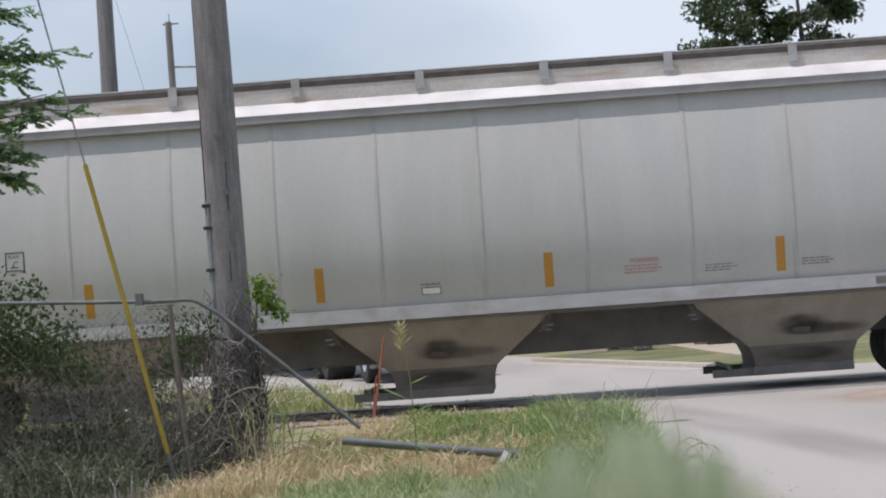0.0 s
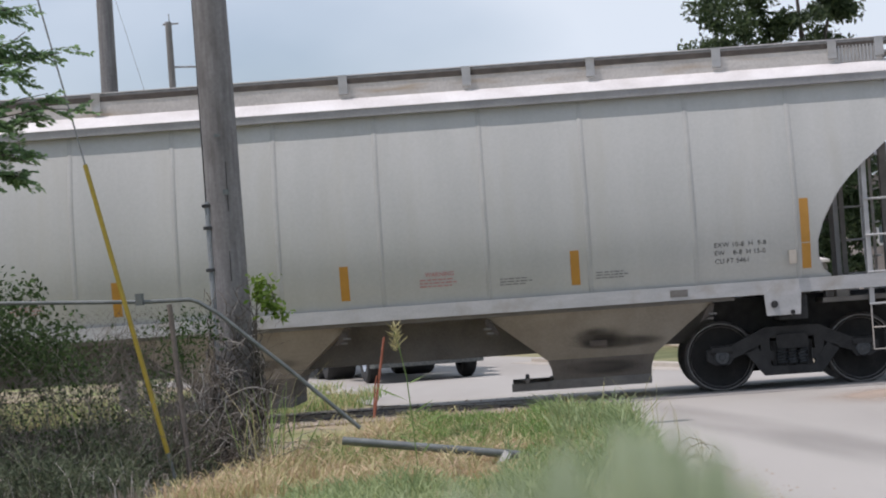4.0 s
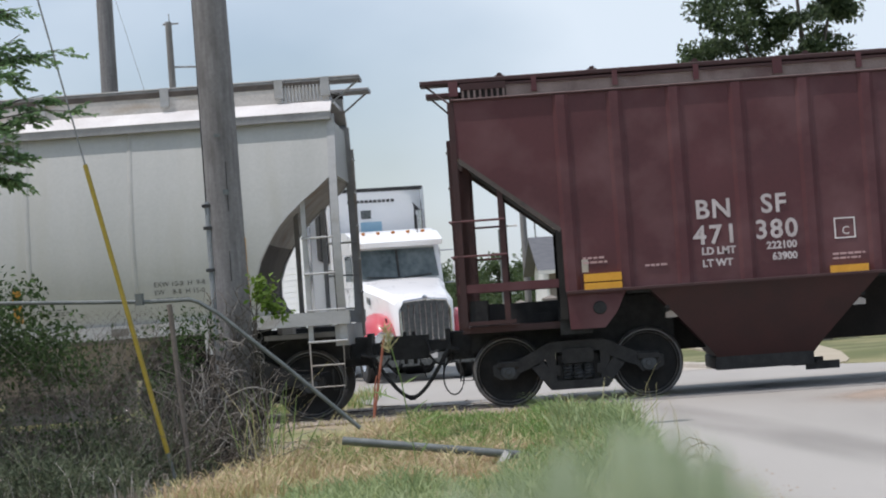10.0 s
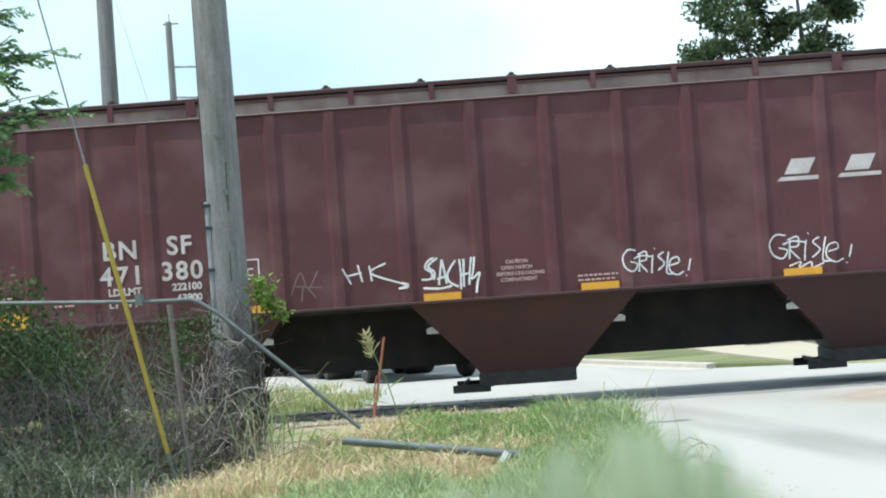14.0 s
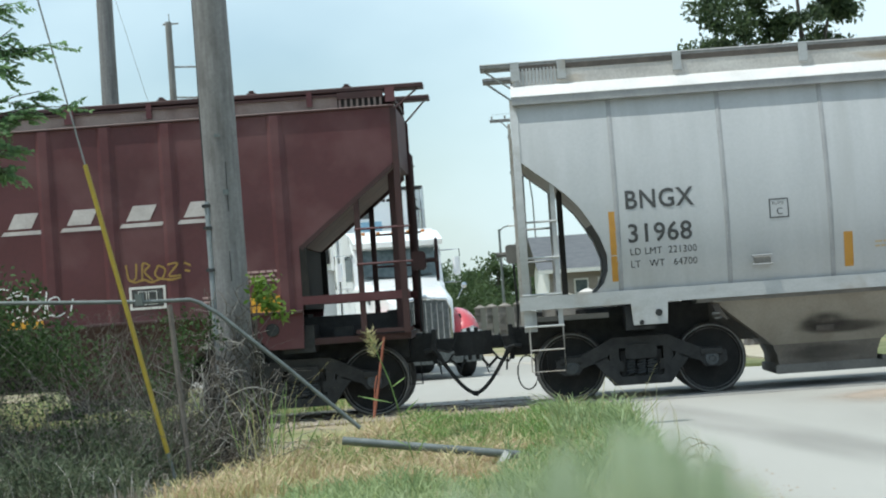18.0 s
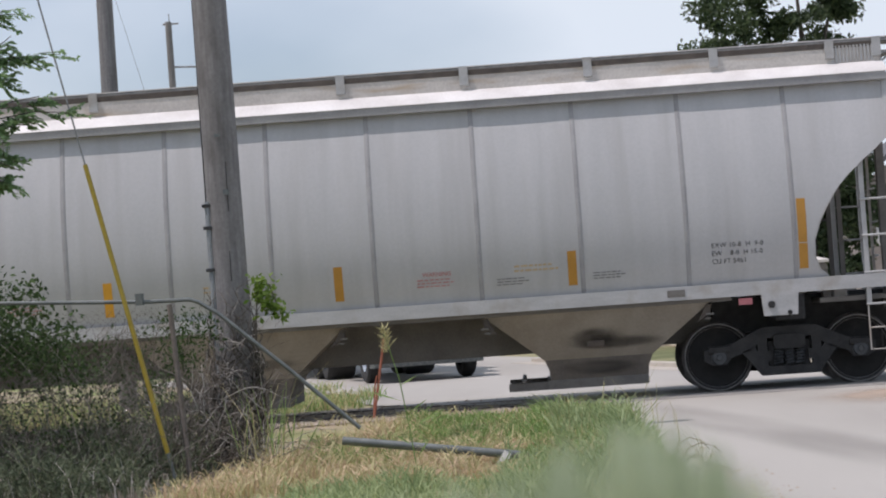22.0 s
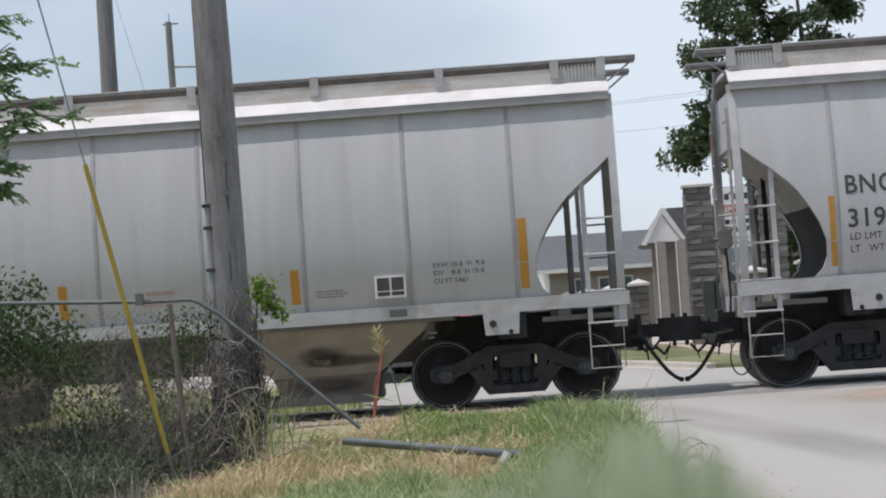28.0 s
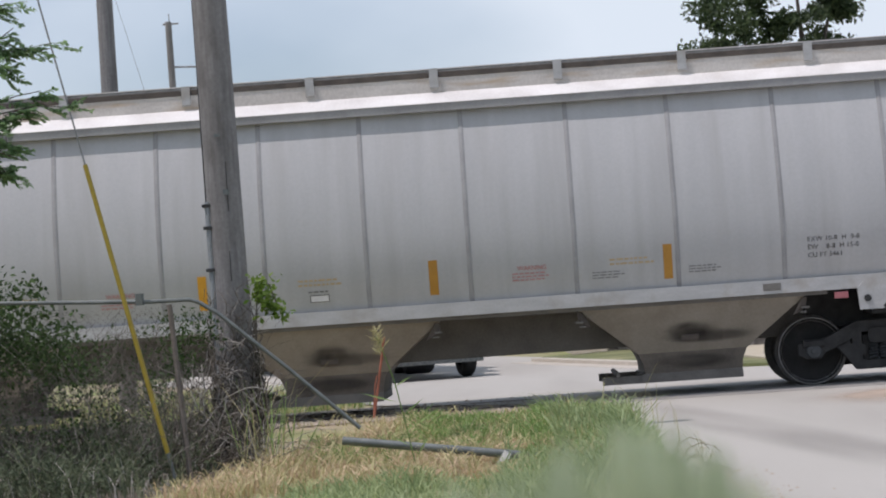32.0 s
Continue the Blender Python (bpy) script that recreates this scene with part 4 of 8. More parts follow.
            brace = part("brace", br, GRIME_SHADE, hop)
            part("brace_lug", Mesh().box(x + k * 0.06 - 0.05, x + k * 0.06 + 0.05, -1.42, -1.395, 0.985, 1.01), UNDER_GREY, brace)
            part("brace_lug", Mesh().box(x + k * 0.03 - 0.04, x + k * 0.03 + 0.04, -1.42, -1.395, 0.93, 0.95), UNDER_GREY, brace)
    make_bogie(car, -7.015)
    make_bogie(car, 7.015)
    # yellow reflective strips, both sides
    for side in (-1, 1):
        for u, z0, z1 in [(-7.27, 1.48, 2.35), (7.22, 1.48, 2.35)] + [(q, 1.47, 1.9) for q in strips]:
            u = -u if side > 0 else u
            a, b = [], []
            for i in range(5):
                z = z0 + (z1 - z0) * i / 4
                w = half_width(z)
                off = 0.006
                a.append([(u - 0.055, side * (w + off), z), (u + 0.055, side * (w + off), z)])
                b.append([(u - 0.055, side * (w + 0.001), z), (u + 0.055, side * (w + 0.001), z)])
            part("reflector_strip", Mesh().slab(a, b), OLD_YELLOW, car, "faded yellow reflective strip")
    return car


def write_on(car, text, u, z, size, ink, slant=0.0, bold=0.0, spacing=1.0, width=half_width, name="lettering", narrow=1.0):
    """A line of lettering on the near side, laid on its curve."""
    me = letters(text, size, slant, bold, spacing)
    for v in me.vertices:
        zz = z + v.co.z
        v.co = (v.co.x * narrow, -(width(zz) + 0.005), v.co.z)
    if size >= 0.12:
        for piece in islands(me):
            part("letter", piece, ink, car, at=pose(u, 0, z))
        return None
    ob = part(name, me, ink, car, at=pose(u, 0, z))
    ob["kind"] = "stuff"
    return ob


def islands(me):
    """The connected pieces of a mesh, each as a mesh of its own."""
    bm = bmesh.new()
    bm.from_mesh(me)
    seen, out = set(), []
    for v in bm.verts:
        if v.index in seen:
            continue
        stack, group = [v], []
        seen.add(v.index)
        while stack:
            q = stack.pop()
            group.append(q)
            for e in q.link_edges:
                o = e.other_vert(q)
                if o.index not in seen:
                    seen.add(o.index)
                    stack.append(o)
        at_ = {q.index: i for i, q in enumerate(group)}
        faces = {f for q in group for f in q.link_faces}
        m = bpy.data.meshes.new("letter")
        m.from_pydata([tuple(q.co) for q in group], [], [tuple(at_[q.index] for q in f.verts) for f in sorted(faces, key=lambda f: f.index)])
        out.append(m)
    bm.free()
    return out


def patch(g, u0, u1, z0, z1, width):
    """A thin painted field that follows the side."""
    a, b = -(width(z0) + 0.004), -(width(z1) + 0.004)
    g.add([(u0, a, z0), (u1, a, z0), (u1, b, z1), (u0, b, z1), (u0, a + 0.01, z0), (u1, a + 0.01, z0), (u1, b + 0.01, z1), (u0, b + 0.01, z1)],
          [(0, 1, 2, 3), (7, 6, 5, 4), (0, 4, 5, 1), (1, 5, 6, 2), (2, 6, 7, 3), (3, 7, 4, 0)])


def bars_on(car, u, z, widths, ink, height=0.022, gap=0.045, width=half_width):
    """Small unreadable lines of writing as bars."""
    g = Mesh()
    rng_ = random.Random(int((u + 20) * 100))
    for i, w in enumerate(widths):
        zz = z - i * gap
        x = u
        while x < u + w - 0.02:
            b = min(rng_.uniform(0.03, 0.09), u + w - x)
            patch(g, x, x + b, zz, zz + height, width)
            x += b + 0.016
    ob = part("small_print", g, ink, car)
    ob["kind"] = "stuff"
    return ob


def frame_on(car, u0, u1, z0, z1, ink, t=0.014, width=half_width):
    g = Mesh()
    patch(g, u0, u1, z0, z0 + t, width)
    patch(g, u0, u1, z1 - t, z1, width)
    zm = (z0 + z1) / 2
    for a, b in ((z0 + t, zm), (zm, z1 - t)):
        patch(g, u0, u0 + t, a, b, width)
        patch(g, u1 - t, u1, a, b, width)
    return part("stencil_frame", g, ink, car)


def scrawl(car, u, z, w, h, strokes, ink, r=0.012, width=half_width, lift=lambda x: 0.0):
    """A sprayed tag in flat strokes; strokes are lists of points in a unit box."""
    g = Mesh()
    rng_ = random.Random(int((u + 20) * 50))
    for n, st in enumerate(strokes):
        pts = []
        m = len(st)
        for i in range(m - 1):  # smooth line through the points
            p0, p1, p2, p3 = st[max(i - 1, 0)], st[i], st[i + 1], st[min(i + 2, m - 1)]
            for k in range(6):
                q = k / 6
                pts.append([0.5 * (2 * p1[c] + (p2[c] - p0[c]) * q + (2 * p0[c] - 5 * p1[c] + 4 * p2[c] - p3[c]) * q * q + (3 * p1[c] - p0[c] - 3 * p2[c] + p3[c]) * q ** 3) for c in (0, 1)])
        pts.append(st[-1])
        xy = [(u + a * w, z + b * h) for a, b in pts]
        vs = []
        for i, (x, y) in enumerate(xy):
            x0, y0 = xy[max(i - 1, 0)]
            x1, y1 = xy[min(i + 1, len(xy) - 1)]
            d = math.hypot(x1 - x0, y1 - y0) or 1
            nx, ny = -(y1 - y0) / d * r, (x1 - x0) / d * r
            e = 1 - 0.3 * rng_.random()
            for sg in (1, -1):
                zz = y + sg * ny * e
                xx = x + sg * nx * e
                vs.append((xx, -(width(zz) + lift(xx) + 0.004 + 0.0006 * n), zz))
        k = len(g.v)
        g.v.extend(vs)
        g.f.extend((k + 2 * i, k + 2 * i + 1, k + 2 * i + 3, k + 2 * i + 2) for i in range(len(xy) - 1))
    ob = part("sprayed_tag", g, ink, car)
    ob["kind"] = "stuff"
    return ob


# bays of the ribbed red car
RED_SIDE = 1.50
RIBS = [-6.87, -6.2, -5.46, -4.68, -3.85, -3.07, -2.32, -1.47, -0.55, 0.37, 1.28, 2.15, 3.0, 3.81, 4.59, 5.36, 6.07, 6.74]


def red_width(z):
    return RED_SIDE + 0.007


def make_red_car():
    car = new("hopper_car")
    E = 8.25
    for side in (-1, 1):
        s = side
        edges = [-E] + RIBS + [E]
        for u0, u1 in zip(edges, edges[1:]):
            y0, y1 = sorted((s * (RED_SIDE - 0.03), s * RED_SIDE))
            g = Mesh()
            if u0 == -E or u1 == E:
                k = -1 if u0 == -E else 1
                inner = u1 if k < 0 else -u0
                inner = abs(inner)
                g.prism([(k * inner, 1.38), (k * 6.95, 1.38), (k * 6.95, 2.19), (k * 8.2, 3.17), (k * E, 3.17), (k * E, 3.88), (k * inner, 3.88)], y0, y1)
            else:
                zs = steps(1.38, 3.88, 26)
                out, inn = [], []
                for z in zs:  # pressed from inside by the load
                    row = [0.0048 * math.sin(math.pi * j / 6) * (math.sin(7.4 * z + 0.6 + 0.5 * math.sin(3.1 * u0)) + 0.4 * math.sin(3.1 * z + 2.1 * u0)) for j in range(7)]
                    out.append([(u0 + (u1 - u0) * j / 6, s * (RED_SIDE + row[j]), z) for j in range(7)])
                    inn.append([(u0 + (u1 - u0) * j / 6, s * (RED_SIDE - 0.03), z) for j in range(7)])
                g.slab(out, inn)
            part("side_panel", g, RED_PAINT, car)
        for u in RIBS:
            y0, y1 = s * RED_SIDE, s * (RED_SIDE + 0.038)
            part("side_rib", Mesh().prism([(u - 0.1, y0), (u - 0.05, y1), (u + 0.05, y1), (u + 0.1, y0)], 1.39, 3.86, "z"), RED_PAINT, car)
        y0, y1 = sorted((s * (RED_SIDE - 0.06), s * (RED_SIDE + 0.085)))
        ya, yb = sorted((s * (RED_SIDE - 0.06), s * (RED_SIDE + 0.041)))
        part("eave_angle", Mesh().box(-E, E, ya, yb, 3.866, 3.888, 0.006), RED_DARK, car, "thin dark red eave")
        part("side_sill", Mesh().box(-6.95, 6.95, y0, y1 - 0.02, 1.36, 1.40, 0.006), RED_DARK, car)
        part("roof_side", Mesh().prism([(s * 1.45, 3.885), (s * 1.44, 3.9), (s * 0.9, 3.95), (s * 0.9, 3.9)], -E, E, "x"), RED_EDGE, car, "dusty red roof slope")
        # running board on posts with a pipe below it
        part("roof_pipe", Mesh().box(-7.2, E, min(s * 1.0, s * 1.08), max(s * 1.0, s * 1.08), 3.96, 4.05, 0.012), RED_DARK, car)
        part("trough_side", Mesh().box(-8.1, 8.1, min(s * 1.1, s * 1.125), max(s * 1.1, s * 1.125), 3.915, 4.075), TROUGH_RED, car, "dusty reddish hatch trough side")
        part("board_edge_rail", Mesh().box(-8.2, 8.2, min(s * 1.12, s * 1.16), max(s * 1.12, s * 1.16), 4.07, 4.1), RED_DARK, car)
        part("running_board", Mesh().box(-8.62, 8.62, min(s * 0.72, s * 1.145), max(s * 0.72, s * 1.145), 4.12, 4.18, 0.01), RED_DARK, car, "dark red running board")
        for i in range(17):
            u = -8.2 + i * 1.025
            w = 0.06 if i % 4 == 0 else 0.035
            part("running_board_bracket", Mesh().box(u - w, u + w, min(s * 1.126, s * 1.17), max(s * 1.126, s * 1.17), 3.96, 4.15), RED_PAINT, car)
        for k in (-1, 1):
            part("board_stay", Mesh().tube([(k * 8.55, s * 1.0, 4.12), (k * 8.26, s * 1.3, 3.86)], 0.012, 6), RED_DARK, car)
            grille = part("end_grille", Mesh().box(k * 7.82 - 0.29, k * 7.82 + 0.29, min(s * 1.13, s * 1.165), max(s * 1.13, s * 1.165), 4.03, 4.115), RED_DARK, car)
            part("grille_backing", Mesh().box(k * 7.82 - 0.29, k * 7.82 + 0.29, min(s * 1.126, s * 1.134), max(s * 1.126, s * 1.134), 3.93, 4.04), NEAR_BLACK, grille)
            for j in range(8):
                x = k * 7.82 - 0.26 + j * 0.074
                part("grille_tooth", Mesh().box(x - 0.014, x + 0.014, min(s * 1.136, s * 1.15), max(s * 1.136, s * 1.15), 3.93, 4.035), TROUGH_RED, grille)
    part("roof_deck", Mesh().box(-E, E, -0.92, 0.92, 3.97, 4.03), RED_DARK, car)
    for i in range(13):
        u = -7.6 + i * 1.28 + 0.11 * math.sin(5.1 * i)
        part("hatch_latch", Mesh().box(u - 0.035, u + 0.03, -1.02, -0.94, 4.16, 4.235, 0.01).box(u - 0.06, u + 0.055, -1.03, -0.93, 4.19, 4.205), RED_DARK, car)
    for k in range(6):
        part("hatch_cover", Mesh().box(-7.6 + k * 2.6, -5.3 + k * 2.6, -0.35, 0.35, 4.02, 4.16, 0.03), RED_DARK, car)
    for k in (-1, 1):
        part("end_wall", Mesh().box(min(k * 8.19, k * E), max(k * 8.19, k * E), -1.46, 1.46, 3.15, 3.9), RED_PAINT, car)
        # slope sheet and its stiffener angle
        # shade under the slopes is in their colour: brown one end, near black other
        slope = part("end_slope", Mesh().prism([(k * 6.93, 2.2), (k * 8.2, 3.2), (k * 8.2, 3.16), (k * 6.98, 2.18)], -1.40, 1.40), SLOPE_BROWN if k > 0 else NEAR_BLACK, car, "end slope sheet with its shade in the colour")
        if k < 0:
            part("dust_strip", Mesh().prism([(k * 6.99, 2.178), (k * 8.2, 3.152), (k * 8.2, 3.146), (k * 6.995, 2.172)], -1.395, -0.6), LIT_DUST, slope, "pale tan dust under the slope edge, bounced light in its colour")
        part("lower_bulkhead", Mesh().box(min(k * 6.93, k * 6.97), max(k * 6.93, k * 6.97), -1.40, 1.40, 1.4, 2.17), NEAR_BLACK, car, "near-black lower bulkhead, shade in its colour")
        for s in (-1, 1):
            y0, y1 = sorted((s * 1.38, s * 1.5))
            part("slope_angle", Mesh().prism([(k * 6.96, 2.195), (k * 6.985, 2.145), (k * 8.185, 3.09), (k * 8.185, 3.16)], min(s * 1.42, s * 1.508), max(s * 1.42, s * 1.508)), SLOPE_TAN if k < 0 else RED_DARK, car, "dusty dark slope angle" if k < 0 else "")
            # near-black edge strip carries the shade inside the opening
            part("opening_edge", Mesh().box(min(k * 6.95, k * 7.04), max(k * 6.95, k * 7.04), min(s * 1.405, s * 1.506), max(s * 1.405, s * 1.506), 1.05 if k < 0 else 1.57, 2.18), NEAR_BLACK, car)
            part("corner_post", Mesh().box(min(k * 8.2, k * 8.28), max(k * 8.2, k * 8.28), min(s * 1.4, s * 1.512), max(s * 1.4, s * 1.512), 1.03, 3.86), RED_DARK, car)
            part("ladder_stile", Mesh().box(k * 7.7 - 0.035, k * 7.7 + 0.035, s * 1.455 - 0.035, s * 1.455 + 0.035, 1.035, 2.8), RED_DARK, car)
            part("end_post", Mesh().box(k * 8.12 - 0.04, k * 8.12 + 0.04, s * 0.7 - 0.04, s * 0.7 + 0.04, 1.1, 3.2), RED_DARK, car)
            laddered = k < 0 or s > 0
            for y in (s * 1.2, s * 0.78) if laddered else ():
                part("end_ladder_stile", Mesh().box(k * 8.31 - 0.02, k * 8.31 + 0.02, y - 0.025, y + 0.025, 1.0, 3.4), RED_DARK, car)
            for z in (1.45, 1.9, 2.35, 2.8, 3.25) if laddered else ():
                part("end_rung", Mesh().tube([(k * 8.335, s * 1.22, z), (k * 8.335, s * 0.76, z)], 0.014, 6), RED_DARK, car)
            for z in (1.92, 2.36):
                part("rung", Mesh().tube([(k * 8.36, s * 1.5, z), (k * 7.66, s * 1.5, z)], 0.016, 6), RED_PAINT, car)
            part("end_rail", Mesh().box(min(k * 6.95, k * 8.3), max(k * 6.95, k * 8.3), min(s * 1.395, s * 1.504), max(s * 1.395, s * 1.504), 1.46, 1.565), RED_PAINT, car)
            part("step_rail", Mesh().box(min(k * 7.6, k * 8.31), max(k * 7.6, k * 8.31), min(s * 1.4, s * 1.502), max(s * 1.4, s * 1.502), 1.05, 1.1), RED_DARK, car)
            pad = part("bolster_panel", Mesh().prism([(k * 6.34, 1.1), (k * 6.5, 0.92), (k * 6.93, 0.92), (k * 6.95, 1.38), (k * 6.2, 1.38)], min(s * 1.44, s * 1.5), max(s * 1.44, s * 1.5)), RED_PAINT, car)
            # black disc on the panel stands for its dark hole
            part("pad_hole", Mesh().lathe([(0, 0), (0.075, 0), (0.085, 0.012), (0.085, 0.02)], (k * 6.55, s * 1.5 + (0.002 if s > 0 else -0.022), 1.17), n=16), BLACK_STEEL, pad)
        part("end_platform", Mesh().box(min(k * 6.9, k * 8.28), max(k * 6.9, k * 8.28), -1.36, 1.36, 0.95, 1.03), RED_DARK, car)
        part("shear_plate", Mesh().box(min(k * 5.6, k * 8.2), max(k * 5.6, k * 8.2), -0.6, 0.6, 0.7, 1.3), BLACK_STEEL, car)
        part("bolster", Mesh().box(k * 6.86 - 0.2, k * 6.86 + 0.2, -1.4, 1.4, 0.86, 1.2), BLACK_STEEL, car)
        r = random.Random(3 + k)
        for i in range(6):
            x = k * r.uniform(7.2, 8.1)
            part("air_valve", Mesh().box(x - 0.12, x + 0.12, -1.15 + i * 0.4, -0.9 + i * 0.4, 1.03, 1.03 + r.uniform(0.1, 0.34), 0.02), BLACK_STEEL, car)
        part("air_reservoir", Mesh().tube([(k * 7.35, 0.1, 1.17), (k * 7.35, 1.1, 1.17)], 0.13, 14), RED_DARK, car)
        make_coupler(car, k, 9.02)
    part("centre_sill", Mesh().box(-6.9, 6.9, -0.4, 0.4, 0.56, 1.34, 0.01), NEAR_BLACK, car, "near-black centre sill")
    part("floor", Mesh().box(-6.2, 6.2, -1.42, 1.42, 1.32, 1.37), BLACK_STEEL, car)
    for c, bar in ((-4.48, 1), (-0.04, -1), (4.48, -1)):
        g = Mesh()
        ring = [(1.37, 1.44, 1.46), (0.6, 0.74, 1.05), (0.42, 0.6, 0.95)]
        vs = []
        for z, u, w in ring:
            vs += [(c - u, -w, z), (c + u, -w, z), (c + u, w, z), (c - u, w, z)]
        fs = [(4 * i + j, 4 * i + (j + 1) % 4, 4 * i + 4 + (j + 1) % 4, 4 * i + 4 + j) for i in range(2) for j in range(4)] + [(3, 2, 1, 0), (8, 9, 10, 11)]
        hop = part("hopper", g.add(vs, fs), RED_DARK, car, "dark red discharge hopper, soot and shade in its colour")
        gate = Mesh().box(c - 0.64, c + 0.6, -0.96, 0.96, 0.27, 0.44, 0.015)
        x0, x1 = (c + 0.5, c + 0.92) if bar > 0 else (c - 0.98, c - 0.5)
        gate.box(x0, x1, -0.92, -0.8, 0.2, 0.3).box(x0, x1, 0.8, 0.92, 0.2, 0.3)
        gate.tube([(x0 + 0.15, -1.0, 0.3), (x0 + 0.15, 1.0, 0.3)], 0.03, 8)
        part("outlet_gate", gate, BLACK_STEEL, hop)
        for k in (-1, 1):
            x = c + k * 1.16
            part("brace", Mesh().prism([(x - k * 0.07, 0.985), (x + k * 0.09, 0.985), (x + k * 0.09, 1.05), (x + k * 0.02, 1.075)], -1.30, -1.27), DUSTY, hop)
            part("brace_lug", Mesh().box(x + k * 0.06 - 0.025, x + k * 0.06 + 0.025, -1.335, -1.31, 1.1, 1.14), BLACK_STEEL, hop)
    make_bogie(car, -6.86)
    make_bogie(car, 6.86)
    for side in (-1, 1):
        for u, z, n in ((-6.49, 1.49, 2), (-3.43, 1.44, 1), (-1.05, 1.44, 1), (0.92, 1.44, 1), (3.44, 1.44, 1), (6.44, 1.49, 2)):
            for i in range(n):
                zc = z + (i - (n - 1) / 2) * 0.115
                y0, y1 = sorted((side * RED_SIDE, side * (RED_SIDE + 0.008)))
                y0, y1 = (y0 - 0.05, y1) if side < 0 else (y0, y1 + 0.05)
                part("reflector_strip", Mesh().box(u - 0.235, u + 0.235, y0 - 0.004 if side < 0 else y0, y1 if side < 0 else y1 + 0.004, zc - 0.05, zc + 0.05), YELLOW, car, "yellow reflective strip")
    return car


CENTRES = [-1.19, 16.99, 35.15, 53.49, 71.85]  # middles of the cars along the train at the start
def at_start(i):
    return pose(CENTRES[i], TRACK, 0)


cars = []
grey = make_grey_car(GREY_PAINT, SEAM_PAINT)
tagged(grey, "light grey curved-side covered hopper car with white roof", "rail car", "train of hopper cars")
grey.matrix_basis = at_start(2)
pale = make_grey_car(PALE_PAINT, PALE_SEAM, SEAMS[:2] + [u + 0.06 for u in SEAMS[2:-1]] + SEAMS[-1:], (-4.31, -1.41, 1.46, 4.345))
tagged(pale, "pale green-grey curved-side covered hopper car with white roof", "rail car", "train of hopper cars")
pale.matrix_basis = at_start(0)
red = make_red_car()
red.matrix_basis = at_start(1)
tagged(red, "oxide red ribbed covered hopper car with graffiti", "rail car", "train of hopper cars")
make_brake(red, 1, RED_DARK, inset=0.15)
make_brake(grey, -1, UNDER_GREY, False)
grey_d = copy_thing(grey, at_start(3))
grey_e = copy_thing(grey, at_start(4))
for o in grey.children:
    if o.name.startswith("reflector_strip") and abs(o.data.vertices[0].co.x + 1.48) < 0.2:
        o.data.materials[0] = YELLOW
grey_d["label"] = "light grey covered hopper car with dark graffiti tag"
cars = [pale, red, grey, grey_d, grey_e]

PINK_TAG = material("faded_pink_tag", (0.45, 0.14, 0.16), (0.55, 0.2, 0.21), 0.6, scale=6, fine=30, bump=0.02)
# lettering of the curved-side cars
for car, number, load, light in ((grey, "31968", "221300", "64700"), (grey_d, "30717", "221600", "64400"), (grey_e, "31932", "221500", "64500")):
    write_on(car, "BNGX", -7.12, 2.37, 0.325, BLACK_INK, bold=0.005, spacing=1.08, narrow=0.91)
    write_on(car, number, -7.11, 1.95, 0.325, BLACK_INK, bold=0.005, spacing=1.04, narrow=0.97)
    write_on(car, "LD LMT  " + load, -7.09, 1.79, 0.125, MID_INK, spacing=1.05, narrow=0.92)
    write_on(car, "LT   WT   " + light, -7.09, 1.635, 0.125, MID_INK, spacing=1.05, narrow=0.92)
for car in (pale, grey, grey_d, grey_e):
    write_on(car, "PLATE", -5.29, 2.295, 0.05, BLACK_INK)
    write_on(car, "C", -5.245, 2.17, 0.12, BLACK_INK)
    frame_on(car, -5.33, -5.09, 2.13, 2.37, BLACK_INK)
    for i, tx in enumerate(("EXW 10-8  H  9-8", "EW    8-8  H 15-0", "CU FT 5461")):
        write_on(car, tx, 6.08, 1.81 - 0.1 * i, 0.085, MID_INK, spacing=1.02)
    for u in (-2.75, 2.42):
        write_on(car, "WARNING", u + 0.05, 1.70, 0.075, RED_INK, bold=0.002)
        bars_on(car, u - 0.02, 1.65, (0.42, 0.46, 0.4), RED_INK, 0.018, 0.04)
    for u in (-4.05, -0.28, 3.62) if car is not pale else ():
        bars_on(car, u, 1.74, (0.5, 0.55), OCHRE_INK, 0.026, 0.055)
    for u in (-3.6, 3.4, 4.6):
        bars_on(car, u, 1.6, (0.36, 0.4, 0.34), FADED_INK, 0.014, 0.035)
    part("label_plate", Mesh().box(-0.13, 0.09, -(half_width(1.53) + 0.007), -half_width(1.53) + 0.01, 1.487, 1.563), WHITE_INK, car, "small white label plate")
    frame_on(car, -0.14, 0.1, 1.48, 1.57, MID_INK, 0.007)
    bars_on(car, -0.16, 1.6, (0.26,), FADED_INK, 0.02)
    part("data_plate", Mesh().box(5.5, 5.72, -1.535, -1.52, 1.23, 1.32), UNDER_GREY, car)
for car in (pale, grey_d):
    if car is pale:
        part("shipping_tag", Mesh().box(7.0, 7.09, -1.595, -1.57, 1.55, 1.72), KERB_STONE, car)
    else:
        part("data_panel", Mesh().box(5.34, 5.73, -1.578, -1.55, 1.47, 1.75), WHITE_INK, car, "white data panel with black fields")
        for a in (5.37, 5.55):
            part("panel_field", Mesh().box(a, a + 0.155, -1.583, -1.576, 1.565, 1.725), BLACK_INK, car)
            part("panel_field", Mesh().box(a, a + 0.155, -1.583, -1.576, 1.5, 1.55), BLACK_INK, car)
for car in (grey, grey_e):
    part("flag_tag", Mesh().box(6.38, 6.55, -1.50, -1.47, 1.08, 1.16), PINK_TAG, car, "small faded pink tag")
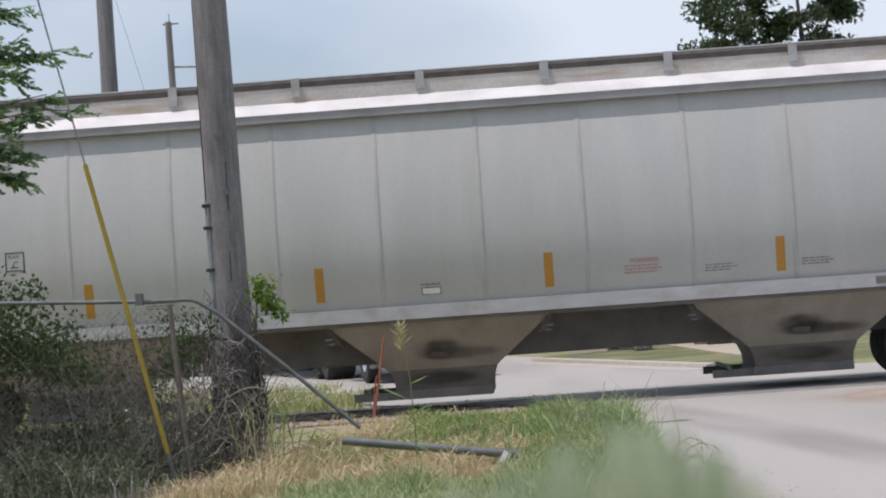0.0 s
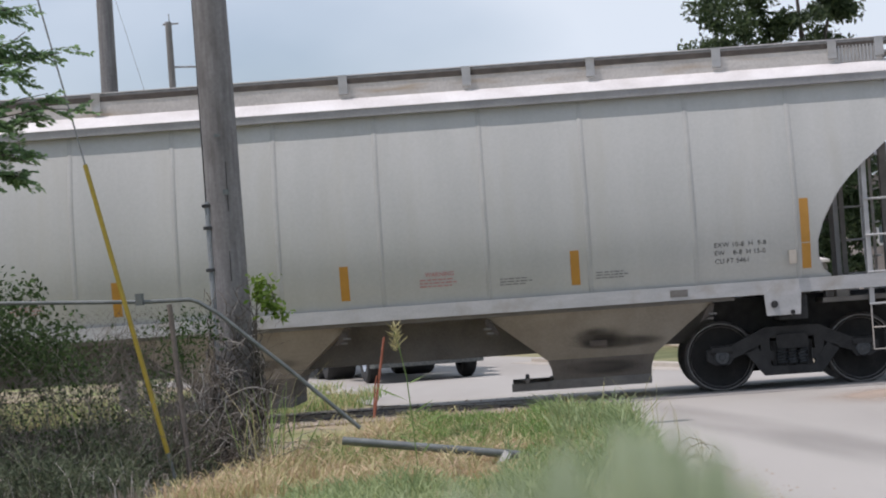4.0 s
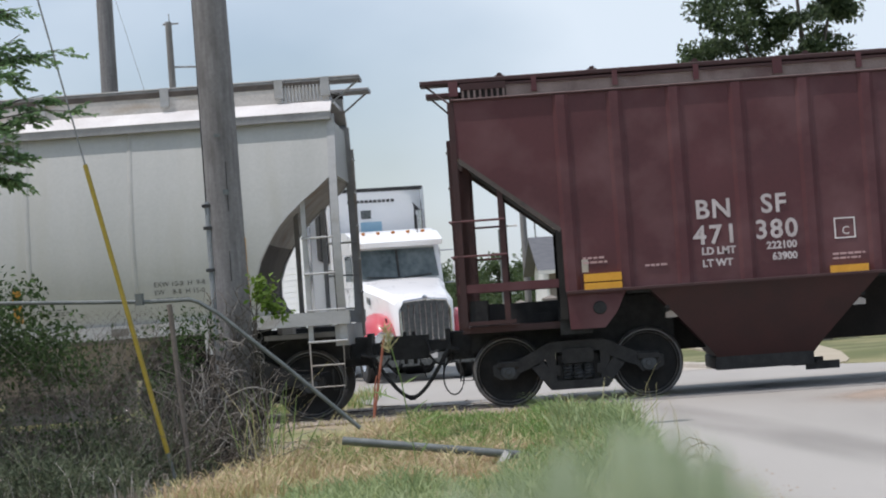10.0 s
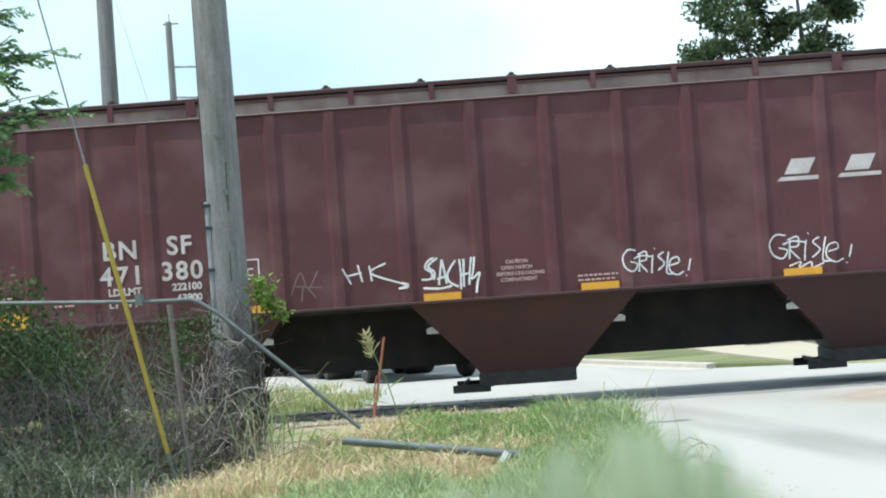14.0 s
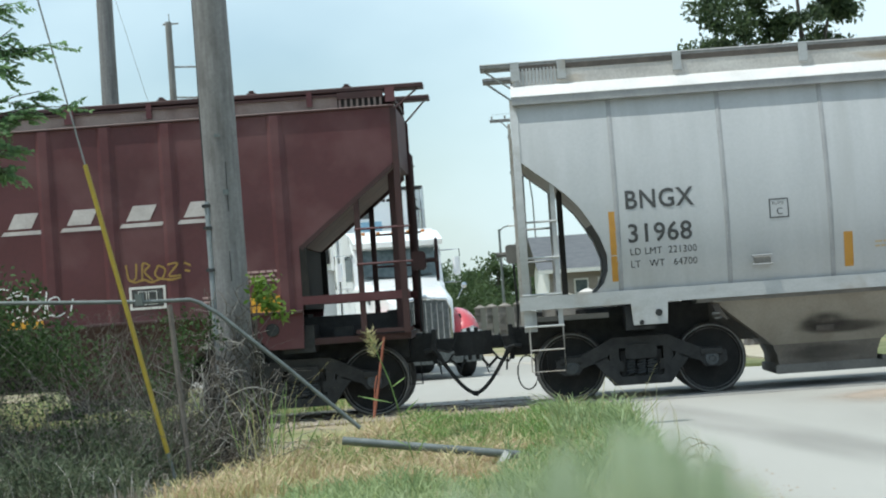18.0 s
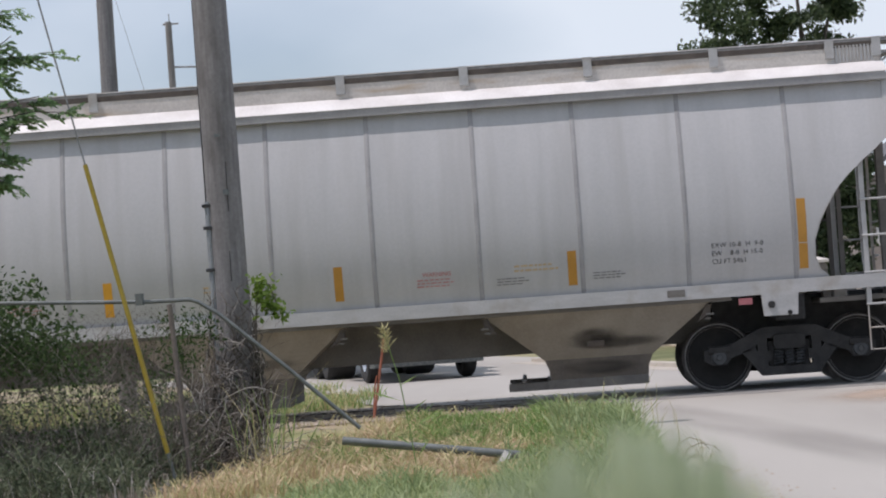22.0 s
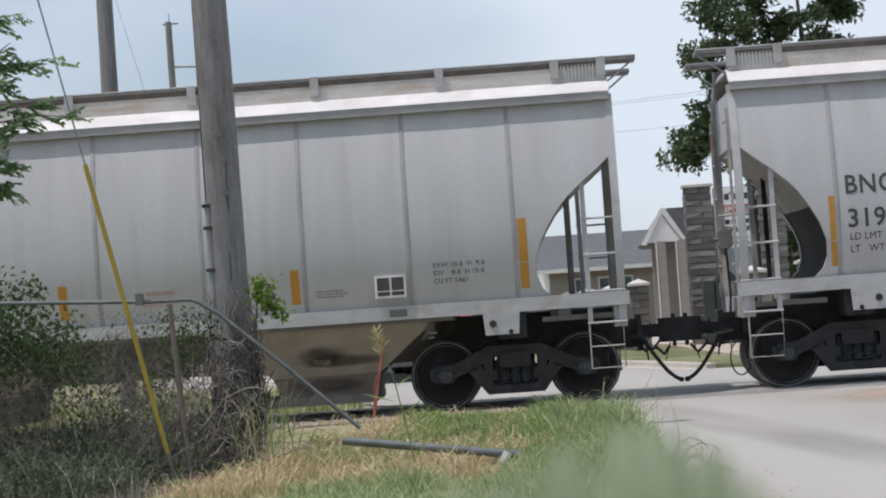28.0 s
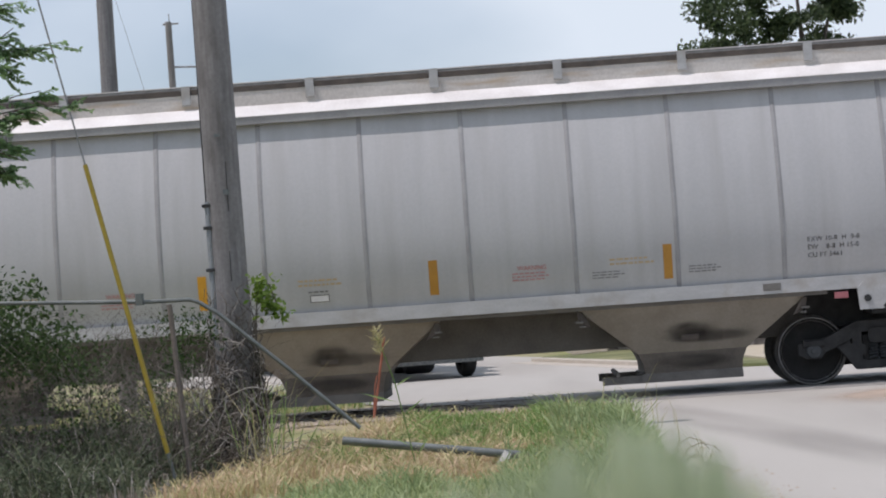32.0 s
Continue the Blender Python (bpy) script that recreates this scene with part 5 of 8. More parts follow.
handle = Mesh().tube([(-5.58, -1.60, 1.57), (-5.58, -1.64, 1.57), (-5.34, -1.64, 1.57), (-5.34, -1.60, 1.57)], 0.012, 6).tube([(-5.58, -1.61, 1.68), (-5.58, -1.64, 1.68), (-5.34, -1.64, 1.68), (-5.34, -1.61, 1.68)], 0.012, 6)
for car in (grey, grey_e):
    part("grab_handle", handle.data("grab_handle"), SEAM_PAINT, car)
    part("handle_recess", Mesh().box(-5.56, -5.36, -1.62, -1.56, 1.575, 1.665, 0.01), UNDER_GREY, car)
scrawl(grey_d, -6.15, 1.50, 1.35, 0.36, [
    [(0.0, 0.1), (0.1, 0.45)], [(0.0, 0.45), (0.12, 0.12)], [(0.13, 0.2), (0.2, 0.55), (0.26, 0.2)], [(0.15, 0.36), (0.25, 0.36)],
    [(0.3, 0.25), (0.31, 0.6), (0.37, 0.35), (0.43, 0.62), (0.45, 0.3)], [(0.5, 0.3), (0.52, 0.6)], [(0.55, 0.75), (0.56, 0.8)],
    [(0.7, 0.65), (0.6, 0.62), (0.62, 0.48), (0.7, 0.42), (0.62, 0.32), (0.55, 0.36)], [(0.72, 0.66), (0.86, 0.7)], [(0.79, 0.68), (0.78, 0.36)],
    [(0.9, 0.7), (0.86, 0.5), (0.94, 0.46), (0.98, 0.72), (0.95, 0.4), (1.0, 0.42)], [(0.36, 0.08), (0.5, 0.2), (0.66, 0.16), (0.54, 0.06), (0.72, 0.0)],
    [(-0.09, 0.12), (-0.02, 0.5)], [(-0.1, 0.42), (-0.01, 0.2)], [(-0.11, 0.3), (0.01, 0.33)], [(0.24, 0.12), (0.5, 0.26), (0.4, 0.06), (0.66, 0.2)], [(0.5, 0.72), (0.66, 0.8), (0.84, 0.72)]], SPRAY_DARK, 0.018)

PALE_WHITE = material("aged_white_stencil", (0.42, 0.37, 0.36), (0.58, 0.53, 0.52), 0.6, scale=5, fine=40, bump=0)
# lettering and tags of the red car
def shape_on(car, outline, ink, y=-(RED_SIDE + 0.004)):
    return part("painted_mark", Mesh().prism(outline, y - 0.004, y + 0.003), ink, car)


write_on(red, "BN", -5.29, 2.19, 0.325, PALE_WHITE, bold=0.007, spacing=1.12, width=red_width)
write_on(red, "SF", -4.47, 2.21, 0.325, PALE_WHITE, bold=0.007, spacing=1.12, width=red_width)
write_on(red, "471", -5.33, 1.87, 0.325, PALE_WHITE, bold=0.007, spacing=1.2, width=red_width)
write_on(red, "380", -4.56, 1.89, 0.325, PALE_WHITE, bold=0.007, spacing=1.14, width=red_width)
for tx, u, z in (("LD LMT", -5.24, 1.735), ("LT WT", -5.24, 1.585), ("222100", -4.43, 1.755), ("63900", -4.37, 1.615)):
    write_on(red, tx, u, z, 0.125, PALE_WHITE, bold=0.005, width=red_width)
for u, lean in ((3.25, 0.16), (4.0, 0.16), (4.75, 0.16), (5.48, 0.16)):
    w = 0.3
    shape_on(red, [(u + 0.05, 2.66), (u + 0.05 + w, 2.66), (u + 0.05 + w + 0.1, 2.85), (u + 0.15, 2.85)], PALE_WHITE)
    shape_on(red, [(u - 0.04, 2.58), (u + 0.5, 2.58), (u + 0.53, 2.63), (u, 2.63)], PALE_WHITE)
RW = lambda z: RED_SIDE + 0.008
for i, tx in enumerate(("CAUTION", "OPEN HATCH", "BEFORE UNLOADING", "COMPARTMENT")):
    write_on(red, tx, -0.36 + (0.12, 0.06, 0.0, 0.05)[i], 1.80 - i * 0.075, 0.062, PINK_INK, bold=0.002, width=RW)
frame_on(red, -3.58, -3.32, 1.82, 2.08, WHITE_INK, 0.016, width=RW)
write_on(red, "C", -3.49, 1.87, 0.14, WHITE_INK, width=RW)
for u, z, ws in ((-6.72, 1.78, (0.28, 0.3)), (6.22, 1.9, (0.46, 0.4, 0.44)), (0.65, 1.57, (0.5, 0.46)), (5.7, 1.62, (0.28, 0.24)), (-5.95, 1.64, (0.28,)), (-3.62, 1.62, (0.4, 0.34))):
    bars_on(red, u, z, ws, PINK_INK, 0.026, 0.055, width=RW)
frame_on(red, 4.78, 5.24, 1.54, 1.83, WHITE_INK, 0.03, width=RW)
part("reporting_panel", Mesh().box(4.82, 5.2, -1.512, -1.50, 1.58, 1.79), BLACK_INK, red)
for u in (4.95, 5.08):
    frame_on(red, u - 0.06, u + 0.05, 1.6, 1.77, WHITE_INK, 0.008, width=lambda z: RED_SIDE + 0.012)
part("shipping_tag", Mesh().box(-6.74, -6.66, -1.508, -1.50, 1.62, 1.78), KERB_STONE, red)
part("pink_patch", Mesh().lathe([(0, 0), (0.06, 0), (0.06, 0.01)], (6.28, -1.515, 1.13), n=12), RED_INK, red)
TAGW = red_width


def rib_lift(x):
    """How far the nearest rib stands out over the sheet at x."""
    q = min(abs(x - u) for u in RIBS)
    return 0.036 * min(max((0.1 - q) / 0.05, 0.0), 1.0)


scrawl(red, -2.28, 1.58, 0.8, 0.33, [[(0, 0.9), (0.12, 0.3)], [(0.24, 1.0), (0.3, 0.35)], [(0.05, 0.6), (0.3, 0.7)], [(0.42, 0.95), (0.45, 0.35)], [(0.68, 1.0), (0.44, 0.65), (1.0, 0.1), (0.86, 0.0), (1.02, 0.12), (0.92, 0.22)]], SPRAY_WHITE, 0.013, TAGW, rib_lift)
scrawl(red, -1.3, 1.5, 0.76, 0.46, [[(0.22, 0.96), (0.1, 0.82), (0.08, 0.66), (0.18, 0.54), (0.15, 0.38), (0.0, 0.37)], [(0.28, 0.94), (0.15, 0.78), (0.13, 0.68), (0.22, 0.56), (0.2, 0.34)], [(0.28, 0.2), (0.31, 0.5), (0.35, 0.88)], [(0.35, 0.88), (0.38, 0.6), (0.41, 0.22)], [(0.25, 0.36), (0.43, 0.43)],
    [(0.58, 0.84), (0.49, 0.66), (0.43, 0.45), (0.46, 0.26), (0.6, 0.12)], [(0.64, 0.86), (0.65, 0.5), (0.64, 0.04)], [(0.71, 0.86), (0.7, 0.5), (0.69, 0.1)], [(0.64, 0.42), (0.8, 0.47)], [(0.84, 0.9), (0.8, 0.5), (0.78, 0.15)], [(0.89, 0.9), (0.86, 0.55), (0.83, 0.3), (0.96, 0.46), (0.92, 0.2), (0.89, -0.08)], [(0.02, 0.14), (0.3, 0.1), (0.5, 0.16)]], SPRAY_WHITE, 0.0155, TAGW, rib_lift)
LOOPS = [[(0.2, 0.87), (0.08, 0.9), (0.0, 0.65), (0.04, 0.34), (0.15, 0.23), (0.21, 0.45), (0.11, 0.53)], [(0.25, 0.78), (0.24, 0.5), (0.23, 0.2)], [(0.22, 0.74), (0.34, 0.82), (0.34, 0.56), (0.24, 0.5), (0.35, 0.18)],
         [(0.44, 0.7), (0.42, 0.4), (0.41, 0.13)], [(0.465, 0.88), (0.475, 0.9)], [(0.6, 0.77), (0.52, 0.64), (0.6, 0.42), (0.5, 0.2)], [(0.67, 0.76), (0.64, 0.4), (0.63, 0.1), (0.73, 0.08)],
         [(0.69, 0.34), (0.81, 0.42), (0.79, 0.58), (0.69, 0.5), (0.67, 0.2), (0.77, 0.03), (0.87, 0.12)], [(0.98, 0.5), (0.94, 0.14)], [(0.9, -0.02), (0.91, 0.0)], [(0.16, 0.62), (0.28, 0.7), (0.44, 0.64)]]
SQUIGGLE = [[(0.22, 0.0), (0.36, 0.1), (0.34, -0.06), (0.48, 0.08), (0.5, -0.08), (0.64, 0.04)]]
scrawl(red, 1.22, 1.5, 0.86, 0.4, LOOPS, SPRAY_WHITE, 0.0115, TAGW, rib_lift)
scrawl(red, 3.05, 1.52, 1.04, 0.44, LOOPS + SQUIGGLE, SPRAY_WHITE, 0.0115, TAGW, rib_lift)
scrawl(red, 4.76, 1.86, 0.82, 0.28, [[(0.0, 0.9), (0.04, 0.2), (0.14, 0.3), (0.16, 0.95)], [(0.24, 0.1), (0.26, 0.9), (0.36, 0.8), (0.28, 0.55), (0.4, 0.15)], [(0.5, 0.8), (0.44, 0.4), (0.54, 0.2), (0.6, 0.6), (0.5, 0.8)], [(0.64, 0.8), (0.8, 0.82), (0.66, 0.3), (0.84, 0.3)], [(0.9, 0.85), (1.0, 0.7)], [(0.9, 0.5), (0.98, 0.45)],
    [(0.02, 0.3), (0.12, 0.1), (0.26, 0.2), (0.38, 0.06), (0.52, 0.18), (0.7, 0.12), (0.84, 0.2)]], SPRAY_OCHRE, 0.015, TAGW, rib_lift)
scrawl(red, -2.95, 1.5, 0.45, 0.4, [[(0, 0.2), (0.3, 0.9), (0.5, 0.4), (0.8, 0.95)], [(0.1, 0.5), (0.9, 0.4)], [(0.3, 0.0), (0.4, 0.5), (0.7, 0.1)]], RED_EDGE, 0.01, TAGW, rib_lift)


# ---- near side: poles, fence, brush ----
CABLE = material("black_cable", (0.015, 0.015, 0.016), (0.035, 0.035, 0.036), 0.6, scale=9, fine=60, bump=0.05)
PVC = material("grey_conduit", (0.2, 0.22, 0.23), (0.3, 0.32, 0.33), 0.5, scale=7, fine=40, bump=0.05)
WIRE = material("weathered_steel_wire", (0.16, 0.17, 0.17), (0.28, 0.29, 0.29), 0.55, 0.5, scale=9, fine=60, bump=0.05)
OLD_WIRE = material("rusty_dark_wire", (0.06, 0.052, 0.046), (0.12, 0.1, 0.09), 0.8, scale=9, fine=60, bump=0.05)
STAKE = material("rusty_red_stake", (0.26, 0.085, 0.05), (0.38, 0.14, 0.09), 0.75, scale=8, fine=50, bump=0.1)


def wooden_pole(x, y, base, height, r0, r1, lean=(0.0, 0.0), label="", cracks=3):
    """A weathered utility pole with drying cracks."""
    pole = thing("utility_pole", label, "utility pole", pose(x, y, base), group="utility poles")
    g = Mesh()
    n, rows = 20, 26
    rr = random.Random(int(x * 100) + 5)
    ph = [rr.uniform(0, 6.28) for _ in range(6)]
    vs = []
    for i in range(rows + 1):
        w = i / rows
        z = height * w - 0.3 * (1 - w)
        r = r0 + (r1 - r0) * w
        for k in range(n):
            a = 2 * math.pi * k / n
            q = r * (1 + 0.018 * math.sin(3 * a + ph[0] + z) + 0.012 * math.sin(7 * a + ph[1] + 2.3 * z))
            vs.append((lean[0] * z + q * math.cos(a), lean[1] * z + q * math.sin(a), z))
    fs = [(i * n + k, i * n + (k + 1) % n, (i + 1) * n + (k + 1) % n, (i + 1) * n + k) for i in range(rows) for k in range(n)]
    fs += [tuple(range(n - 1, -1, -1)), tuple(range(rows * n, rows * n + n))]
    g.add(vs, fs)
    part("shaft", g, WOOD_POLE, pole)
    cr = Mesh()
    for i in range(cracks):
        a, z, ln = rr.uniform(math.pi * 1.05, math.pi * 1.95), rr.uniform(0.3, height * 0.6), rr.uniform(0.15, 0.7)
        r = (r0 + (r1 - r0) * z / height) * 0.995
        cr.box(lean[0] * z + r * math.cos(a) - 0.0035, lean[0] * z + r * math.cos(a) + 0.0035, r * math.sin(a) - 0.006, r * math.sin(a) + 0.004, z, z + ln)
    part("drying_crack", cr, CABLE, pole)["kind"] = "stuff"
    return pole


def leaf_mesh(items):
    """Leaves as small folded diamonds: (position, direction, normal, length, width)."""
    v, f = [], []
    for p, d, nn, ln, wd in items:
        s = d.cross(nn)
        s = s.normalized() if s.length > 1e-6 else Vector((1, 0, 0))
        n = len(v)
        mid = p + d * ln * 0.5
        v += [tuple(p), tuple(mid + s * wd * 0.5 + nn * wd * 0.18), tuple(p + d * ln), tuple(mid - s * wd * 0.5 + nn * wd * 0.18), tuple(mid)]
        f += [(n, n + 1, n + 4), (n + 1, n + 2, n + 4), (n + 2, n + 3, n + 4), (n + 3, n, n + 4)]
    m = Mesh()
    m.v, m.f = v, f
    me = bpy.data.meshes.new("leaves")
    me.from_pydata(v, [], f)
    return me


def rand_dir(r, up=0.0):
    d = Vector((r.gauss(0, 1), r.gauss(0, 1), r.gauss(0, 1) + up))
    return d.normalized()


pole = wooden_pole(-2.82, 22.9, -0.03, 12.0, 0.18, 0.135, (-0.006, 0.0), "weathered grey wooden utility pole wrapped in dead vines")
cab = Mesh().tube([(-0.18, -0.02, 2.5), (-0.183, -0.02, 4.0), (-0.2, -0.02, 8.0), (-0.205, -0.02, 11.5)], 0.014, 6)
part("cable", cab, CABLE, pole, "black cable stapled along the pole")
part("conduit", Mesh().tube([(-0.155, -0.09, 0.1), (-0.165, -0.09, 2.5)], 0.03, 10), PVC, pole, "grey plastic conduit")
for z in (2.46, 2.25, 1.85, 1.2):
    part("clamp", Mesh().box(-0.215, -0.13, -0.13, -0.04, z - 0.015, z + 0.015, 0.004), CABLE, pole)
part("pole_tag", Mesh().box(0.0, 0.06, -0.178, -0.168, 2.55, 2.6), GALV, pole)
part("pole_tag", Mesh().box(-0.05, 0.01, -0.182, -0.172, 3.1, 3.13), GALV, pole)

pole_b = wooden_pole(-6.43, 38.0, -0.13, 11.0, 0.15, 0.115, (0.0059, 0.0), "weathered wooden utility pole beyond the track")
part("bracket", Mesh().box(-0.1, 0.02, -0.2, -0.14, 3.2, 3.26), GALV, pole_b)

part("guy_cable", Mesh().tube([(1.887, -0.1, 0.0), (0.044, -0.1, 7.40)], 0.0035, 5), WIRE, pole_b)
thin = wooden_pole(-12.75, 90, -0.13, 12.8, 0.16, 0.12, (-0.003, 0.0), "distant slim wooden utility pole with side arms", 4)
thin.children[0].data.materials[0] = NEAR_BLACK
for z in (11.1, 9.95):
    part("side_arm", Mesh().tube([(0.0, 0, z), (1.05, 0, z - 0.06)], 0.035, 6), WOOD_POLE, thin)
    part("insulator", Mesh().lathe([(0, 0), (0.05, 0.02), (0.03, 0.06), (0.055, 0.1), (0, 0.14)], (0.95, 0, z - 0.03), "z", 8), WIRE, thin)
part("insulator_pin", Mesh().tube([(0, 0, 12.7), (0.0, 0, 13.1)], 0.02, 5).tube([(-0.25, 0, 12.72), (0.35, 0, 12.72)], 0.03, 5), WOOD_POLE, thin)

# guy wire with its yellow guard
guy = thing("guy_wire", "steel guy wire with a yellow plastic guard anchored in weeds", "guy wire", pose(-3.102, 20.1, 0.262))
d = Vector((-0.2171, 0.0, 1.0))
part("wire", Mesh().tube([d * -0.3, d * 9.0], 0.008, 6), WIRE, guy, "grey twisted steel wire")
part("guard", Mesh().tube([d * 0.0, d * 1.2, d * 2.455], 0.0205, 10), GUARD_YELLOW, guy, "yellow plastic guard")
part("anchor_eye", Mesh().tube([d * -0.42, d * 0.1], 0.016, 8), GALV, guy)

# broken chain-link fence
fence = thing("chain_link_fence", "broken chain-link fence with a fallen top rail", "fence", pose(0, 20.3, -0.03))
part("top_rail", Mesh().tube([(-9.0, 0.0, 1.83), (-4.47, 0.0, 1.64), (-3.2, 0, 1.565), (-2.86, 0, 1.56), (-2.78, 0.0, 1.53), (-2.62, 0.0, 1.42), (-2.1, 0.02, 0.95), (-1.5, 0.05, 0.38)], 0.018, 10), GALV, fence, "bent galvanised top rail")
part("fence_post", Mesh().tube([(-2.93, -0.1, -0.1), (-2.985, -0.02, 0.7), (-3.035, 0, 1.53)], 0.024, 10), RUST_POST, fence, "rusty leaning line post")
for x in (-5.2, -7.6):
    part("fence_post", Mesh().tube([(x, 0.05, -0.1), (x, 0, 1.68)], 0.03, 10), RUST_POST, fence)
part("rail_tie", Mesh().box(-3.32, -3.25, -0.035, 0.035, 1.54, 1.64, 0.01), GALV, fence)
links = Mesh()
step = 0.065
for s in (-1, 1):
    x = -7.5
    while x < -1.4:
        pts = []
        k = 0
        for i in range(13):
            z = 0.02 + i * 0.125
            xx = x + s * z
            top = 1.55 if xx < -2.8 else 1.55 - (xx + 2.8) * 0.92
            if -7.6 < xx < -2.95 and z < top:
                pts.append((xx, 0.01 * math.sin(i * 3.1 + x * 7) + (0.004 if i % 2 else -0.004), z))
        if len(pts) > 1:
            links.tube(pts, 0.0009, 3)
        x += step
part("chain_link", links, OLD_WIRE, fence, "sagging chain-link mesh")
loose = thing("metal_pipe", "grey galvanised pipe lying in the dry grass", "pipe", pose(-1.65, 20.3, 0.255))
dv = Vector((1.86, 0.02, -0.277))
pts = [dv * (i / 6) for i in range(7)]
outer = Mesh().tube(pts, 0.036, 14)
part("pipe_wall", outer, GALV, loose)
# black disc on the closed end stands for the pipe's dark inside
part("pipe_bore", Mesh().tube([dv * -0.002, dv * 0.0], 0.026, 12), CABLE, loose)

stake = thing("marker_stake", "rusty red leaning marker stake beside the track", "stake", pose(-2.02, 30.0, -0.03))
part("rod", Mesh().tube([(-0.03, 0, -0.1), (0.185, 0, 1.02)], 0.016, 8), STAKE, stake)
part("rod", Mesh().tube([(-0.02, 0.02, 0.0), (0.03, 0.0, 0.42), (0.06, -0.02, 0.55)], 0.010, 6), STAKE, stake)
litter = thing("paper_scrap", "small white paper scrap caught in the grass", "litter", pose(-0.31, 19.57, 0.03),
               mesh=Mesh().add([(-0.04, 0, 0), (0.05, 0.01, 0.02), (0.08, 0.05, 0.06), (-0.01, 0.05, 0.04), (0.025, 0.02, 0.1)], [(0, 1, 4), (1, 2, 4), (2, 3, 4), (3, 0, 4), (3, 2, 1, 0)]), material=WHITE_INK)
thing("plastic_scrap", "small white plastic scrap under the guy wire", "litter", pose(-3.2, 20.5, 0.0),
            mesh=Mesh().lathe([(0.0, 0), (0.03, 0), (0.04, 0.06), (0.0, 0.07)], n=8, axis="z"), material=KERB_STONE)

# dead brambles round the pole and along the fence
TWIG = material("dead_grey_twig", (0.12, 0.11, 0.1), (0.29, 0.27, 0.245), 0.85, scale=8, fine=40, bump=0.2)
TWIG_DARK = material("dark_bramble_stem", (0.05, 0.044, 0.036), (0.12, 0.105, 0.085), 0.85, scale=8, fine=40, bump=0.2)

TWIG_BROWN = material("dead_brown_stem", (0.07, 0.06, 0.05), (0.155, 0.135, 0.115), 0.9, scale=8, fine=40, bump=0.2)
STALK_GREEN = material("grey_green_stalk", (0.06, 0.075, 0.045), (0.14, 0.165, 0.1), 0.85, scale=8, fine=40, bump=0.2)
LITTER = material("dark_leaf_litter", (0.07, 0.058, 0.042), (0.16, 0.132, 0.1), 0.95, scale=3, fine=25, bump=0.6)


def brambles(name, count, box, seed, mat_, label, size=(0.4, 1.3), thick=0.0045, droop=0.35, wander=0.3):
    """A tangle of arching dead stems."""
    r = random.Random(seed)
    g = Mesh()
    for i in range(count):
        x, y = r.uniform(box[0], box[1]), r.uniform(box[2], box[3])
        z = r.uniform(box[4], box[5]) * (0.25 if r.random() < 0.5 and box[4] < 0.3 else 1)
        d = Vector((r.gauss(0, 0.5), r.gauss(0, 0.35), r.uniform(0.2, 1.0))).normalized()
        ln = r.uniform(*size)
        p = Vector((x, y, z))
        pts = [p.copy()]
        k = 6
        for j in range(k):
            d = (d + Vector((r.gauss(0, wander), r.gauss(0, wander * 0.8), r.gauss(0, wander * 0.7) - droop * j / k))).normalized()
            p = p + d * ln / k
            if p.z < 0:
                p.z = 0.01
            if p.z > box[6]:
                p.z = box[6] - r.uniform(0, 0.1)
            pts.append(p.copy())
        g.tube(pts, thick * r.uniform(0.6, 1.5), 3, thick * 0.3)
    return thing(name, label, "brush", kind="stuff", mesh=None) if not g.v else tagged(part(name, quick(g, name), mat_), label, "brush", kind="stuff")


def quick(g, name):
    me = bpy.data.meshes.new(name)
    me.from_pydata(g.v, [], g.f)
    me.polygons.foreach_set("use_smooth", [True] * len(me.polygons))
    return me


brambles("brambles", 150, (-3.35, -2.45, 21.2, 22.7, 0.0, 0.5, 0.85), 11, TWIG_BROWN, "tangled dead brown brambles at the foot of the pole", (0.3, 0.9), 0.0055, 0.2)
brambles("pole_twigs", 60, (-3.1, -2.6, 22.3, 23.2, 0.2, 1.2, 1.68), 14, TWIG_BROWN, "thin dead twigs clinging round the pole", (0.3, 0.8), 0.0045, 0.2)
TWIG_LIGHT = material("bleached_twig", (0.22, 0.21, 0.19), (0.43, 0.41, 0.375), 0.85, scale=8, fine=40, bump=0.2)
brambles("bleached_twigs", 60, (-3.15, -2.35, 20.9, 22.3, 0.0, 0.7, 1.0), 18, TWIG_LIGHT, "bleached grey twigs arching at the foot of the pole", (0.3, 0.85), 0.005, 0.35, 0.28)
brambles("bleached_twigs", 26, (-3.05, -2.65, 22.3, 22.7, 0.7, 1.5, 1.75), 19, TWIG_LIGHT, "bleached grey twigs caught on the pole", (0.2, 0.5), 0.0045, 0.3, 0.35)
brambles("dry_stems", 130, (-4.3, -2.95, 20.6, 23.0, 0.0, 0.7, 1.55), 12, TWIG, "dead grey stems along the fence", (0.5, 1.4), 0.0038, 0.05, 0.12)
brambles("brown_stems", 640, (-7.0, -2.95, 20.4, 24.0, 0.0, 0.85, 1.5), 13, TWIG_BROWN, "thin dead brown stems behind the fence", (0.4, 1.2), 0.0034, 0.05, 0.2)
brambles("fine_twigs", 470, (-6.6, -2.95, 20.6, 23.0, 0.55, 1.25, 1.58), 17, TWIG_BROWN, "fine dead twigs along the fence rail", (0.2, 0.55), 0.0028, 0.1, 0.3)
brambles("dark_stems", 600, (-7.0, -2.75, 20.2, 23.6, 0.0, 0.25, 0.48), 15, TWIG_DARK, "dark tangled low brush behind the fence", (0.3, 0.8), 0.005, 0.15, 0.18)
